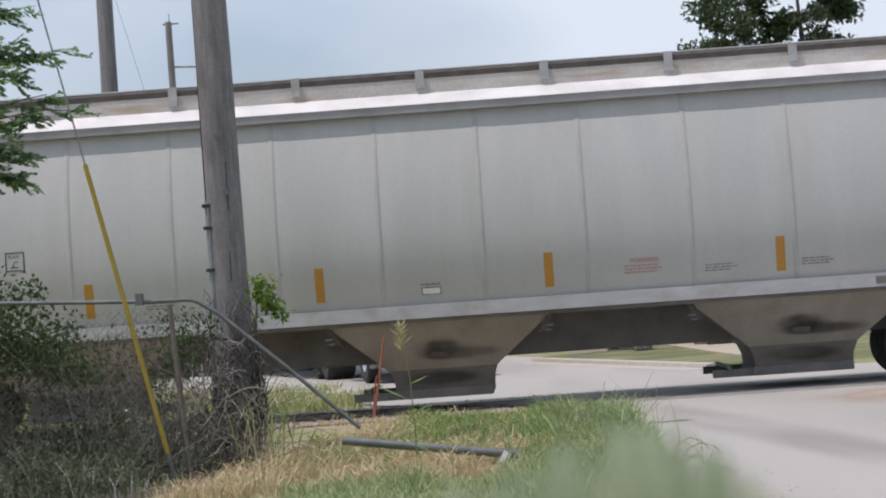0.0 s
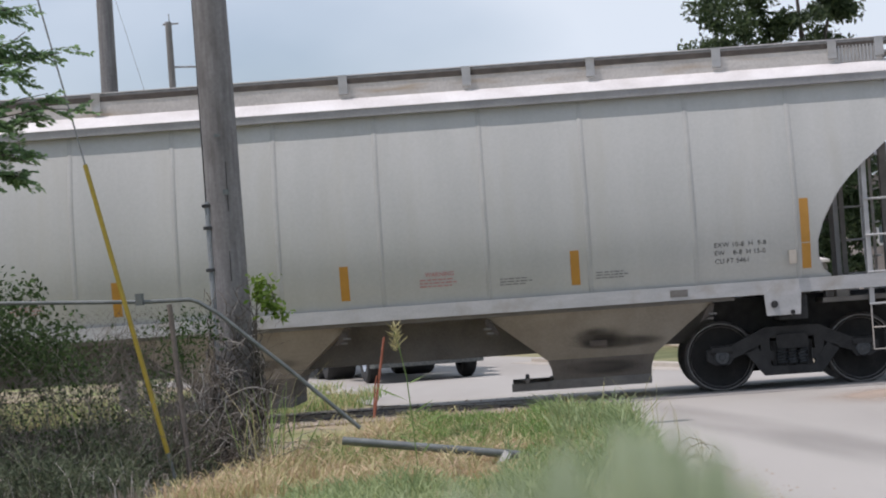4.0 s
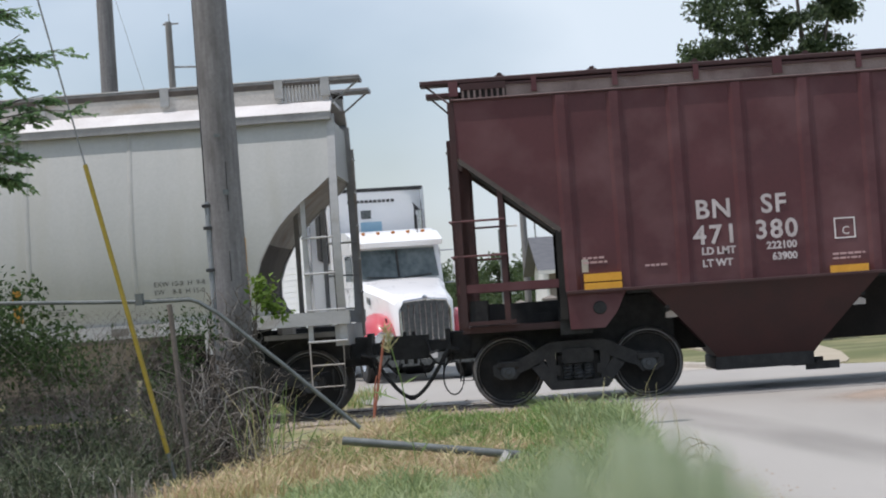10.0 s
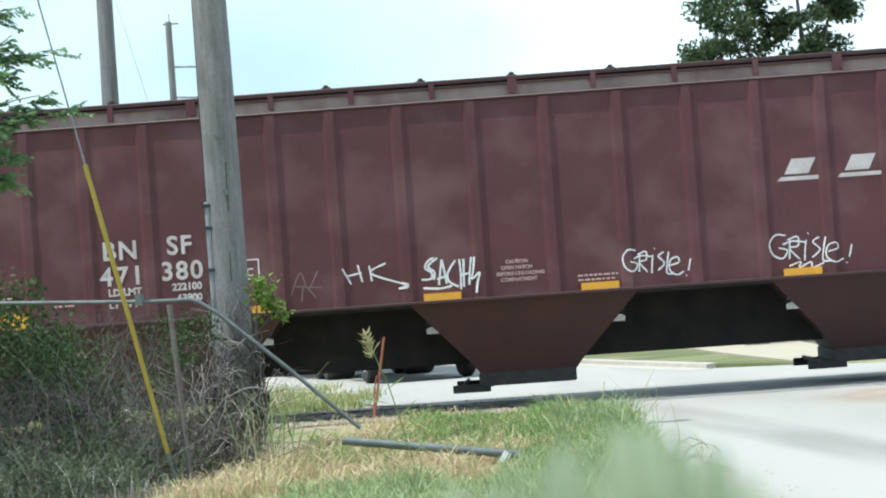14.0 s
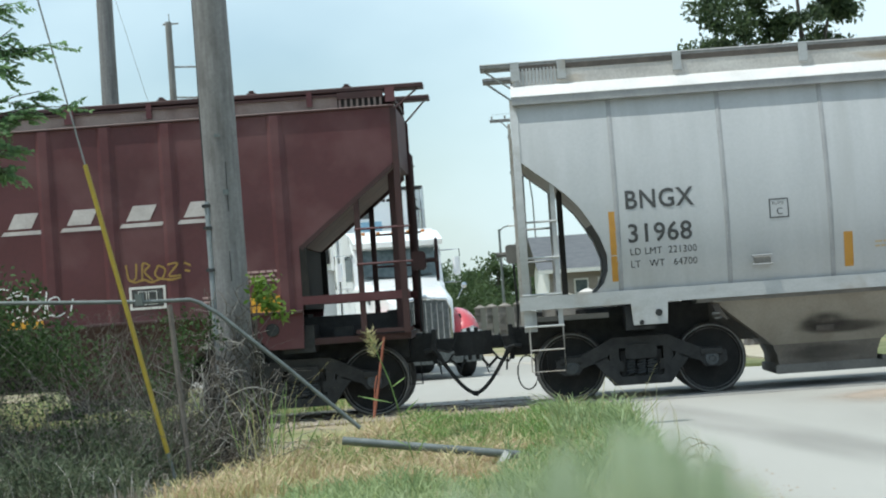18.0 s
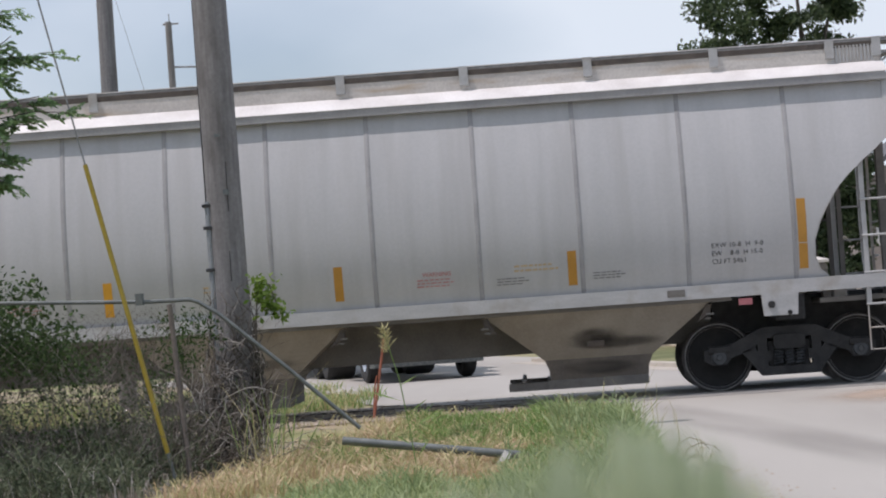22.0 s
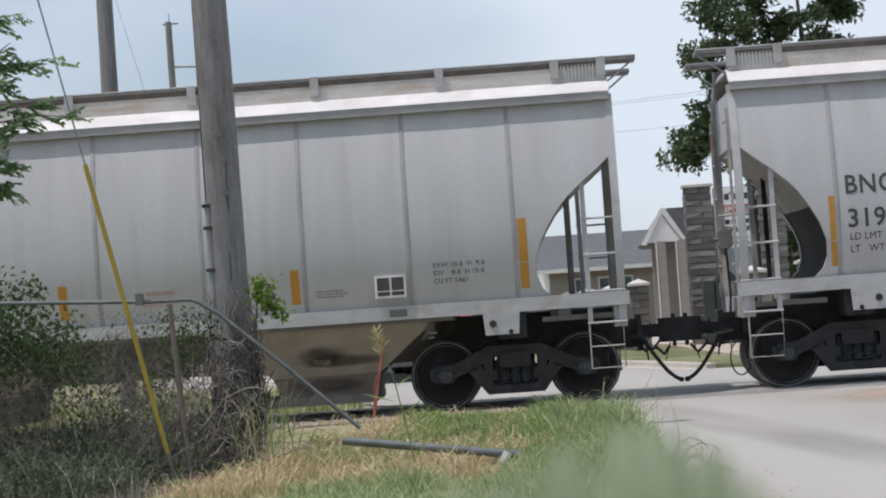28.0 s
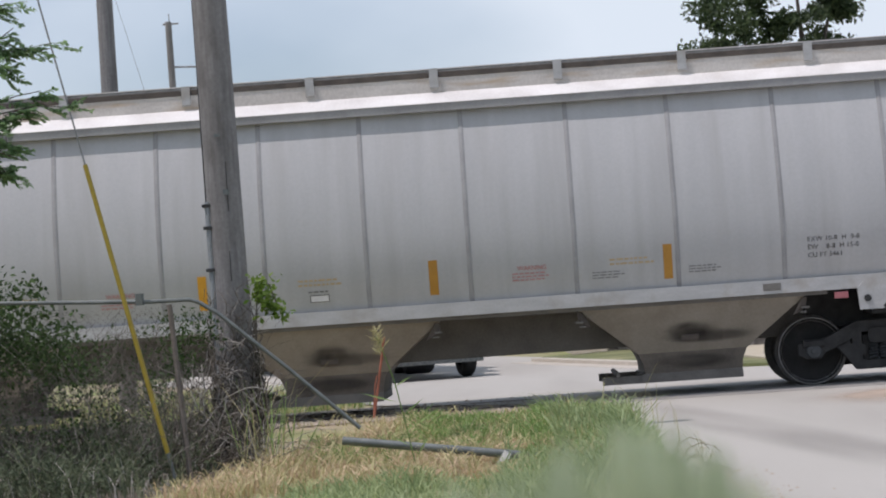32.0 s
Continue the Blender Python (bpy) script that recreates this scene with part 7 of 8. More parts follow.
for s in (-1, 1):
    part("vent", Mesh().prism([(s * 0.95, 2.5), (s * 1.12, 2.6), (s * 1.12, 3.55), (s * 0.93, 3.75)], T0 - 0.4, T0 - 0.05), TYRE, reefer)
part("control_panel", Mesh().box(-0.22, 0.0, T0 - 0.565, T0 - 0.55, 3.4, 3.58), GRILLE_MESH, reefer)
part("logo_patch", Mesh().box(-0.24, 0.22, T0 - 0.56, T0 - 0.55, 3.03, 3.33), BLUE_LOGO, reefer, "pale blue logo patch")
lg = Mesh()
for k in range(11):
    lg.box(-0.5 + k * 0.095, -0.43 + k * 0.095, T0 - 0.562, T0 - 0.55, 3.74, 3.8)
for k in range(5):
    lg.box(-0.2 + k * 0.09, -0.13 + k * 0.09, T0 - 0.568, T0 - 0.56, 3.03, 3.12)
part("maker_lettering", lg, BLACK_INK, reefer)
part("underbody", Mesh().box(-0.5, 0.5, T0 + 1, T1 - 1, 0.8, 1.0), TYRE, trailer)

SIGN_BLADE = material("reflective_white_sheet", (0.82, 0.83, 0.84), (0.9, 0.9, 0.9), 0.4, scale=3, fine=20, bump=0.01)
# crossbuck sign of the crossing
cross = thing("crossbuck_sign", "weathered white railway crossbuck sign on a mast", "sign", pose(-6.01, 37.3, -0.12))
part("mast", Mesh().box(-0.055, 0.055, 0.0, 0.12, 0, 2.91, 0.01), SILL_PAINT, cross)
for a in (46, -46):
    bl = Mesh().box(-0.535, 0.535, -0.012, 0.012, -0.1, 0.1)
    part("blade", bl, SIGN_BLADE, cross, "white reflective blade", pose(0, -0.02 if a > 0 else -0.05, 2.66, 0, a, 0))
part("mast_sleeve", Mesh().box(-0.075, 0.075, -0.02, -0.004, 1.45, 2.36), WHITE_INK, cross)
part("back_plate", Mesh().box(-0.07, 0.07, -0.08, -0.06, 2.38, 2.91), UNDER_GREY, cross)

# entrance sign between stone pillars
STONE = material("grey_split_stone", (0.125, 0.115, 0.11), (0.225, 0.208, 0.196), 0.9, scale=5, fine=30, bump=0.5, random_tint=0.22)
MORTAR = material("mortar", (0.12, 0.112, 0.104), (0.18, 0.17, 0.156), 0.95, scale=6, fine=40, bump=0.3)
CAP = material("pale_cap_stone", (0.5, 0.46, 0.43), (0.62, 0.58, 0.54), 0.85, scale=4, fine=30, bump=0.2)
CAP_DULL = material("weathered_tan_cap_stone", (0.16, 0.14, 0.12), (0.25, 0.222, 0.195), 0.9, scale=4, fine=30, bump=0.2)
stone_meshes = {}


def stone_data(w, d, h, k):
    key = (round(w, 2), round(d, 2), round(h, 2), k)
    if key not in stone_meshes:
        rr = random.Random(int(w * 1000 + d * 100 + h * 10 + k))
        j = lambda a: rr.uniform(-a, a)
        vs = []
        for z in (0, h):
            for y in (-d / 2, d / 2):
                for x in (-w / 2, w / 2):
                    vs.append((x + j(0.02), y + j(0.02), z + j(0.008)))
        g = Mesh().add(vs, [(0, 2, 3, 1), (4, 5, 7, 6), (0, 1, 5, 4), (2, 6, 7, 3), (0, 4, 6, 2), (1, 3, 7, 5)])
        stone_meshes[key] = g.data("stone")
        stone_meshes[key].materials.append(STONE)
    return stone_meshes[key]


def stone_pillar(x, y, w, h, course, label, cap, group="stone pillars"):
    """A square pillar of split stone in courses."""
    p = thing("stone_pillar", label, "pillar", pose(x, y, level(y)), group=group)
    part("core", Mesh().box(-w / 2 + 0.03, w / 2 - 0.03, -w / 2 + 0.03, w / 2 - 0.03, 0, h), MORTAR, p)
    n = int(h / course)
    rr = random.Random(int(x * 77))
    for i in range(n):
        z = i * h / n
        hh = h / n - 0.018
        if i % 2 == 0:
            part("stone", stone_data(w, 0.12, hh, rr.randrange(4)), None, p, at=pose(0, -w / 2 + 0.06, z))
        else:
            q = rr.choice((0.36, 0.5, 0.62))
            part("stone", stone_data(w * q - 0.01, 0.12, hh, rr.randrange(3)), None, p, at=pose(-w / 2 + w * q / 2, -w / 2 + 0.06, z))
            part("stone", stone_data(w * (1 - q) - 0.01, 0.12, hh, rr.randrange(3)), None, p, at=pose(w / 2 - w * (1 - q) / 2, -w / 2 + 0.06, z))
        for s in (-1, 1):
            part("stone", stone_data(0.12, w - 0.25, hh, rr.randrange(3)), None, p, at=pose(s * (w / 2 - 0.05), 0.1, z))
    if cap:
        c = w / 2 + (0.05 if cap is CAP else 0.03)
        part("cap", Mesh().add([(-c, -c, h), (c, -c, h), (c, c, h), (-c, c, h), (-c, -c, h + 0.06), (c, -c, h + 0.06), (c, c, h + 0.06), (-c, c, h + 0.06), (0, 0, h + 0.16)],
                               [(3, 2, 1, 0), (0, 1, 5, 4), (1, 2, 6, 5), (2, 3, 7, 6), (3, 0, 4, 7), (4, 5, 8), (5, 6, 8), (6, 7, 8), (7, 4, 8)]), cap, p, "pale sunlit cap stone" if cap is CAP else "dull tan cap stone")
    return p


stone_pillar(4.04, 56, 0.6, 3.78, 0.145, "tall grey stone pillar beside the entrance sign", CAP)
stone_pillar(5.7, 56, 0.6, 3.78, 0.145, "tall grey stone pillar beside the entrance sign", CAP)
for x, y, w, h in ((4.8, 52, 0.5, 1.72), (6.09, 52, 0.6, 1.84), (0.62, 72, 0.44, 1.42), (1.03, 66, 0.42, 1.46), (1.5, 62, 0.4, 1.52), (2.0, 58, 0.4, 1.55), (2.5, 55, 0.4, 1.62), (-0.28, 76, 0.42, 1.33), (-0.83, 80, 0.4, 1.28), (-1.35, 85, 0.38, 1.27), (-1.86, 90, 0.36, 1.25)):
    stone_pillar(x, y, w, h - 0.02, 0.15 if y < 60 else 0.22, "low grey stone pillar with a weathered cap", CAP if y < 64 else CAP_DULL, "low stone pillars")
# dark panels between the low pillars
DARK_WALL = material("dark_wall_panel", (0.045, 0.045, 0.039), (0.085, 0.083, 0.073), 0.9, scale=4, fine=30, bump=0.2)
for (xa, ya), (xb, yb) in (((-1.86, 90), (-1.35, 85)), ((-1.35, 85), (-0.83, 80)), ((-0.83, 80), (-0.28, 76)), ((-0.28, 76), (0.62, 72)), ((0.62, 72), (1.03, 66)), ((1.03, 66), (1.5, 62)), ((1.5, 62), (2.0, 58)), ((2.0, 58), (2.5, 55))):
    g = Mesh().add([(xa, ya, 0), (xb, yb, 0), (xb, yb, 1.15), (xa, ya, 1.15), (xa + 0.05, ya + 0.02, 0), (xb + 0.05, yb + 0.02, 0), (xb + 0.05, yb + 0.02, 1.15), (xa + 0.05, ya + 0.02, 1.15)],
                   [(0, 1, 2, 3), (7, 6, 5, 4), (0, 4, 5, 1), (1, 5, 6, 2), (2, 6, 7, 3), (3, 7, 4, 0)])
    tagged(part("garden_wall", g, DARK_WALL), "low dark wall panel between stone pillars", "wall", kind="structure")

low_wall = Mesh().box(7.2, 9.4, 54.6, 54.9, 0, 0.42, 0.03)
tagged(part("garden_wall", low_wall, CAP), "low pale stone wall on the lawn", "wall", kind="structure")
SIGN_WHITE = material("white_sign_panel", (0.76, 0.77, 0.78), (0.84, 0.85, 0.86), 0.4, scale=2, fine=20, bump=0.01)
SIGN_RED = material("red_sign_panel", (0.42, 0.04, 0.05), (0.5, 0.06, 0.07), 0.4, scale=2, fine=20, bump=0.01)
SIGN_GREY = material("grey_sign_backing", (0.27, 0.29, 0.31), (0.37, 0.39, 0.41), 0.5, scale=2, fine=20, bump=0.02)
BOX_GREEN = material("dark_green_utility_paint", (0.022, 0.035, 0.03), (0.045, 0.06, 0.052), 0.5, scale=4, fine=30, bump=0.05)
ubox = thing("utility_cabinet", "dark green utility cabinet with a rounded top below the sign", "utility cabinet", pose(4.46, 54.9, -0.13))
dome = [(-0.24, 0.0), (0.24, 0.0)] + [(0.24 * math.cos(radians(a)), 1.55 + 0.26 * math.sin(radians(a))) for a in range(0, 181, 20)]
part("body", Mesh().prism(dome, -0.2, 0.2), BOX_GREEN, ubox)
part("side_box", Mesh().box(-0.52, -0.25, -0.15, 0.15, 0.0, 1.58, 0.02), BOX_GREEN, ubox)
part("door_seam", Mesh().box(-0.006, 0.006, -0.205, -0.2, 0.2, 1.5), TYRE, ubox)

sign = thing("entrance_sign", "white storage and rental sign board with a red band", "sign", pose(4.85, 55.9, -0.13))
part("backing", Mesh().box(-0.46, 0.46, 0.0, 0.06, 0.6, 3.74), SIGN_GREY, sign, "grey backing panel")
for x in (-0.57, 0.53):
    part("sign_post", Mesh().box(x - 0.04, x + 0.04, -0.02, 0.06, 0.0, 3.4, 0.01), TYRE, sign, "dark steel sign post")
part("upper_panel", Mesh().box(-0.45, 0.44, -0.03, 0.0, 3.08, 3.72), SIGN_WHITE, sign)
part("lower_panel", Mesh().box(-0.45, 0.44, -0.03, 0.0, 2.33, 3.05), SIGN_WHITE, sign)
part("red_band", Mesh().box(-0.36, 0.4, -0.036, -0.03, 3.14, 3.32), SIGN_RED, sign)
for i in range(5):
    part("logo_block", Mesh().box(-0.35 + i * 0.15, -0.24 + i * 0.15, -0.036, -0.03, 3.44, 3.58), BLACK_INK, sign)
part("lettering", letters("RENTALS", 0.17, 0.0, 0.006), WHITE_INK, sign, at=pose(-0.31, -0.04, 3.165))
part("lettering", letters("STORAGE", 0.15, 0.25, 0.008), BLACK_INK, sign, at=pose(-0.33, -0.036, 2.71))
b = Mesh()
for i in range(5):
    b.box(-0.36 + i * 0.145, -0.25 + i * 0.145, -0.036, -0.03, 2.88, 2.98)
part("writing_bar", b, BLACK_INK, sign)
part("writing_bar", Mesh().box(-0.3, 0.3, -0.036, -0.03, 2.53, 2.58).box(-0.3, 0.3, -0.036, -0.03, 2.42, 2.47), SIGN_GREY, sign)

# houses
SHINGLE = material("grey_asphalt_shingles", (0.085, 0.09, 0.1), (0.14, 0.145, 0.155), 0.9, scale=3, stretch=(1, 1, 4), fine=25, bump=0.3)
SIDING = material("tan_siding", (0.25, 0.222, 0.2), (0.32, 0.287, 0.26), 0.8, scale=2, stretch=(0.3, 0.3, 6), fine=20, bump=0.2)
TRIM = material("white_house_trim", (0.62, 0.62, 0.6), (0.72, 0.72, 0.7), 0.6, scale=3, fine=20, bump=0.05)
house = thing("house", "low tan house with a grey shingle roof", "house", pose(0.9, 100, -0.13, 0, 0, 4) @ pose(-0.9, -100, 0))
part("wall", Mesh().box(0.9, 12.0, 100, 108, 0, 2.58), SIDING, house, "tan siding wall")
part("gable_wall", Mesh().prism([(100, 0), (108, 0), (108, 2.58), (104, 3.95), (100, 2.58)], 0.86, 0.9, "x"), TRIM, house, "white gable end")
part("roof", Mesh().prism([(99.5, 2.48), (104, 4.0), (108.5, 2.48), (108.5, 2.6), (104, 4.12), (99.5, 2.6)], 0.4, 12.5, "x"), SHINGLE, house, "grey shingle roof")
part("fascia", Mesh().box(0.4, 12.5, 99.44, 99.5, 2.46, 2.62), TRIM, house)
for k in range(14):  # lapped boards
    part("siding_board", Mesh().prism([(99.985, 0.1 + k * 0.17), (99.965, 0.1 + k * 0.17), (99.985, 0.265 + k * 0.17)], 0.92, 11.98, "x"), SIDING, house)
for x, w in ((2.2, 0.3), (3.2, 0.3), (4.1, 0.25)):
    win = part("window", Mesh().box(x - w, x + w, 99.93, 100.0, 1.05, 2.2), TRIM, house)
    part("pane", Mesh().box(x - w + 0.06, x + w - 0.06, 99.915, 99.93, 1.12, 2.13), GLASS, win)
porch = thing("porch", "tan porch with a white-edged gable roof on two columns", "porch", pose(0, 0, -0.13))
part("roof", Mesh().prism([(3.95, 3.05), (4.75, 4.16), (9.4, 4.16), (9.4, 3.1), (9.4, 3.0), (4.1, 2.95)], 80.0, 86, "y"), SHINGLE, porch, "grey shingle roof")
part("gable_trim", Mesh().prism([(3.82, 3.0), (4.52, 4.16), (4.66, 4.18), (5.3, 3.12), (5.2, 3.06), (4.56, 4.0), (3.98, 2.98)], 79.9, 80.0), TRIM, porch)
part("gable_infill", Mesh().prism([(4.02, 3.05), (4.56, 3.95), (5.18, 3.05)], 79.95, 80.05), TRIM, porch)
for x in (4.47, 5.13):
    col = part("column", Mesh().box(x - 0.15, x + 0.15, 79.9, 80.2, 0, 3.08, 0.02), SIDING, porch)
    part("column_edge", Mesh().box(x - 0.19, x - 0.15, 79.88, 79.92, 0, 3.05), TRIM, col)
part("back_wall", Mesh().box(4.3, 9.4, 83, 83.2, 0, 3.0), SIDING, porch)
house_r = thing("house", "tan two-storey gabled house behind the trees", "house", pose(0, 0, -0.13))
part("wall", Mesh().box(11.9, 22, 85, 93, 0, 4.75), SIDING, house_r, "tan siding wall")
part("roof", Mesh().prism([(11.6, 4.65), (16.5, 8.0), (21.9, 4.65), (21.9, 4.85), (16.5, 8.2), (11.6, 4.85)], 84.6, 93.4, "y"), SHINGLE, house_r, "grey gable roof")
part("gable_wall", Mesh().prism([(12.0, 4.75), (16.5, 7.9), (21.5, 4.75)], 84.98, 85.1), SIDING, house_r)
win = part("window", Mesh().box(12.3, 12.9, 84.95, 85.0, 2.5, 3.5), TRIM, house_r)
part("pane", Mesh().box(12.38, 12.82, 84.93, 84.95, 2.58, 3.42), GLASS, win)

# power pole with crossarm, service riser, and street lamp far off
tp = wooden_pole(-0.03, 110, -0.13, 10.0, 0.17, 0.13, (0.001, 0.0), "distant wooden power pole with a crossarm", 4)
part("crossarm", Mesh().box(-1.2, 1.2, -0.06, 0.06, 9.62, 9.76), WOOD_POLE, tp)
for s in (-1, 1):
    part("brace", Mesh().tube([(s * 0.7, -0.05, 9.62), (0, -0.1, 8.95)], 0.025, 5), GALV, tp)
for x in (-1.1, -0.5, 0.5, 1.1):
    part("insulator", Mesh().lathe([(0, 0), (0.05, 0.02), (0.03, 0.08), (0.06, 0.12), (0, 0.18)], (x, 0, 9.76), "z", 8), WIRE, tp)
part("transformer_lead", Mesh().tube([(0.1, -0.1, 7.5), (0.5, -0.1, 8.2), (0.55, -0.1, 8.6), (0.75, -0.1, 9.4)], 0.02, 5), CABLE, tp)
part("riser", Mesh().tube([(0.55, 0, 0), (0.5, 0, 6.0), (0.3, 0, 8.1)], 0.035, 6), GALV, tp)
part("dark_band", Mesh().tube([(0.0, 0, 6.0), (0.0, 0, 7.2)], 0.165, 14), CABLE, tp)
lamp = thing("street_lamp", "tall grey metal street lamp", "street lamp", pose(-1.1, 105, -0.13))
part("post", Mesh().tube([(0, 0, 0), (0, 0, 4.62)], 0.075, 10, 0.05), GALV, lamp)
part("arm", Mesh().tube([(0, 0, 4.5), (0.2, 0, 4.68), (0.5, 0, 4.74)], 0.03, 8), GALV, lamp)
part("lamp_head", Mesh().box(0.42, 0.8, -0.08, 0.08, 4.68, 4.77, 0.02), TRIM, lamp)
def sag(a, b, drop, n=14):
    a, b = Vector(a), Vector(b)
    return [a.lerp(b, i / n) - Vector((0, 0, drop * 4 * (i / n) * (1 - i / n))) for i in range(n + 1)]


wire_ob = thing("power_lines", "thin dark overhead power lines", "power line")
for z, x in ((9.85, -1.1), (9.85, 1.1), (8.6, 0.2)):
    part("wire", Mesh().tube(sag((x, 110, z), (40 + x, 60, z + 1.5), 1.2), 0.006, 4), CABLE, wire_ob)

# trees
OAK_LEAF = leafy("oak_leaf", (0.032, 0.058, 0.024), (0.095, 0.14, 0.058), 0.4)
FAR_LEAF = leafy("distant_leaf", (0.045, 0.08, 0.03), (0.1, 0.15, 0.055), 0.35)
BARK = material("grey_bark", (0.06, 0.05, 0.042), (0.13, 0.11, 0.095), 0.9, scale=6, stretch=(2, 2, 0.4), fine=30, bump=0.6)


def tree(name, label, at, height, trunk_r, lobes, seed, leaf_mat, leaf=(0.14, 0.26), density=150, group="trees"):
    """A trunk, limbs to each lobe of the crown, and leaves in loose clumps."""
    t = thing(name, label, "tree", pose(*at), group=group)
    r = random.Random(seed)
    fork = height * 0.42
    tr = Mesh().tube([(0, 0, -0.2), (0.05, 0, fork * 0.5), (0, 0.05, fork), (0.15, 0, height * 0.7)], trunk_r, 12, trunk_r * 0.4)
    part("trunk", tr, BARK, t)
    items = []
    for (x, y, z, sx, sy, sz) in lobes:
        b = Vector((x, y, z))
        a = Vector((0, 0, min(fork * r.uniform(0.7, 1.2), z - 0.3)))
        mid = a.lerp(b, 0.55) + Vector((r.gauss(0, 0.15), r.gauss(0, 0.15), r.uniform(0.0, 0.35)))
        part("limb", Mesh().tube([a, mid, b], trunk_r * 0.4, 7, 0.03), BARK, t)
        clumps = int(10 * (sx * sz) ** 0.6) + 5
        for i in range(clumps):
            d = rand_dir(r)
            k = r.uniform(0.35, 1.05)
            c = (x + d.x * sx * k, y + d.y * sy * k, z + d.z * sz * k)
            q = r.uniform(0.22, 0.48)
            items += [(p, dd, nn, ln, wd) for p, dd, nn, ln, wd in leaf_cloud(r, density, c, (q * 0.6, q * 0.6, q * 0.42), leaf, (leaf[0] * 0.5, leaf[1] * 0.55), 0.5)]
    part("crown", leaf_mesh(items), leaf_mat, t)
    return t


tree("oak_tree", "large dark green oak tree behind the sign", (8.1, 70, -0.1), 11.5, 0.34, [
    (-1.6, 0, 9.2, 1.5, 1.3, 1.2), (0.2, 0, 10.3, 1.5, 1.4, 1.3), (1.2, 0.3, 9.2, 0.8, 1.0, 1.1), (-2.3, 0, 7.9, 1.0, 1.1, 0.7), (0.0, 0, 8.2, 1.6, 1.4, 1.1),
    (-3.3, 0, 5.5, 0.55, 0.8, 1.0), (-2.4, 0.3, 6.4, 0.7, 0.8, 0.8), (-1.4, 0.3, 6.6, 1.0, 1.0, 0.9), (-0.6, 0.2, 7.2, 1.0, 1.0, 0.9), (-1.5, 0.2, 5.2, 0.9, 0.9, 0.8), (0.2, -0.2, 5.7, 1.0, 1.0, 0.9), (-0.9, 0.3, 3.7, 0.7, 0.8, 0.8), (0.3, -0.2, 4.2, 0.9, 0.8, 0.8), (0.2, 0.2, 2.6, 1.0, 0.8, 0.7), (0.9, 0.4, 1.7, 0.9, 0.8, 0.6), (-0.6, 0.4, 1.6, 0.7, 0.6, 0.5), (0.8, 0, 6.4, 1.2, 1.2, 1.0), (1.3, 0, 4.9, 0.9, 1.0, 0.9), (-0.5, 0.2, 4.8, 0.9, 1.0, 0.7), (0.9, 0.3, 3.4, 1.1, 1.0, 0.8), (1.5, 0.2, 7.2, 0.5, 0.6, 0.5), (1.8, 0.2, 3.2, 0.9, 0.8, 0.8)], 51, OAK_LEAF, (0.11, 0.21), 190)
r = random.Random(60)
for i, (x, y, h) in enumerate(((-3.6, 150, 4.0), (-1.9, 146, 4.6), (-0.3, 152, 4.2), (1.4, 155, 3.8), (-6, 160, 4.4), (-9.0, 155, 4.0), (12.5, 98, 5.0), (-13, 150, 4.2), (4.5, 160, 4.2))):
    tree("tree", "distant bushy green tree", (x, y, -0.13), h, 0.14, [(-0.6, 0, h * 0.55, 0.9, 0.8, h * 0.25), (0.7, 0, h * 0.5, 0.9, 0.8, h * 0.25), (0.1, 0, h * 0.75, 0.7, 0.7, h * 0.2), (-0.2, -0.4, h * 0.3, 1.1, 0.8, h * 0.2)], 61 + i, FAR_LEAF, (0.16, 0.3), 60, "distant trees")
hedge = []
for i in range(250):
    x = -9 + 18 * i / 250 + r.gauss(0, 0.3)
    top = 2.6 + 0.7 * math.sin(x * 1.1) + 0.5 * math.sin(x * 2.7 + 1)
    hedge += leaf_cloud(r, 90, (x, 139 + r.uniform(-2, 2), r.uniform(0.1, top)), (0.32, 0.4, 0.3), (0.1, 0.2), (0.06, 0.12))
tagged(part("hedgerow", leaf_mesh(hedge), FAR_LEAF), "uneven green hedgerow of bushes and saplings", "hedge", kind="stuff")
shrub_items = []
for i in range(5):
    shrub_items += leaf_cloud(r, 120, (5.9 + i * 0.35, 57.2, 0.3 + 0.2 * (i % 2)), (0.25, 0.2, 0.2), (0.05, 0.1), (0.03, 0.06))
tagged(part("shrub", leaf_mesh(shrub_items), FAR_LEAF), "low green shrub behind the pillars", "shrub", kind="stuff")
# far woods along the horizon
woods = []
r = random.Random(77)
for i in range(420):
    x = -120 + 240 * i / 420 + r.gauss(0, 0.5)
    y = 230 + r.uniform(-8, 8)
    woods += leaf_cloud(r, 42, (x, y, r.uniform(0.5, 4.5)), (0.7, 0.6, 0.9), (0.35, 0.7), (0.25, 0.5))
tagged(part("far_woods", leaf_mesh(woods), FAR_LEAF), "distant green woods along the horizon", "woods", kind="stuff")


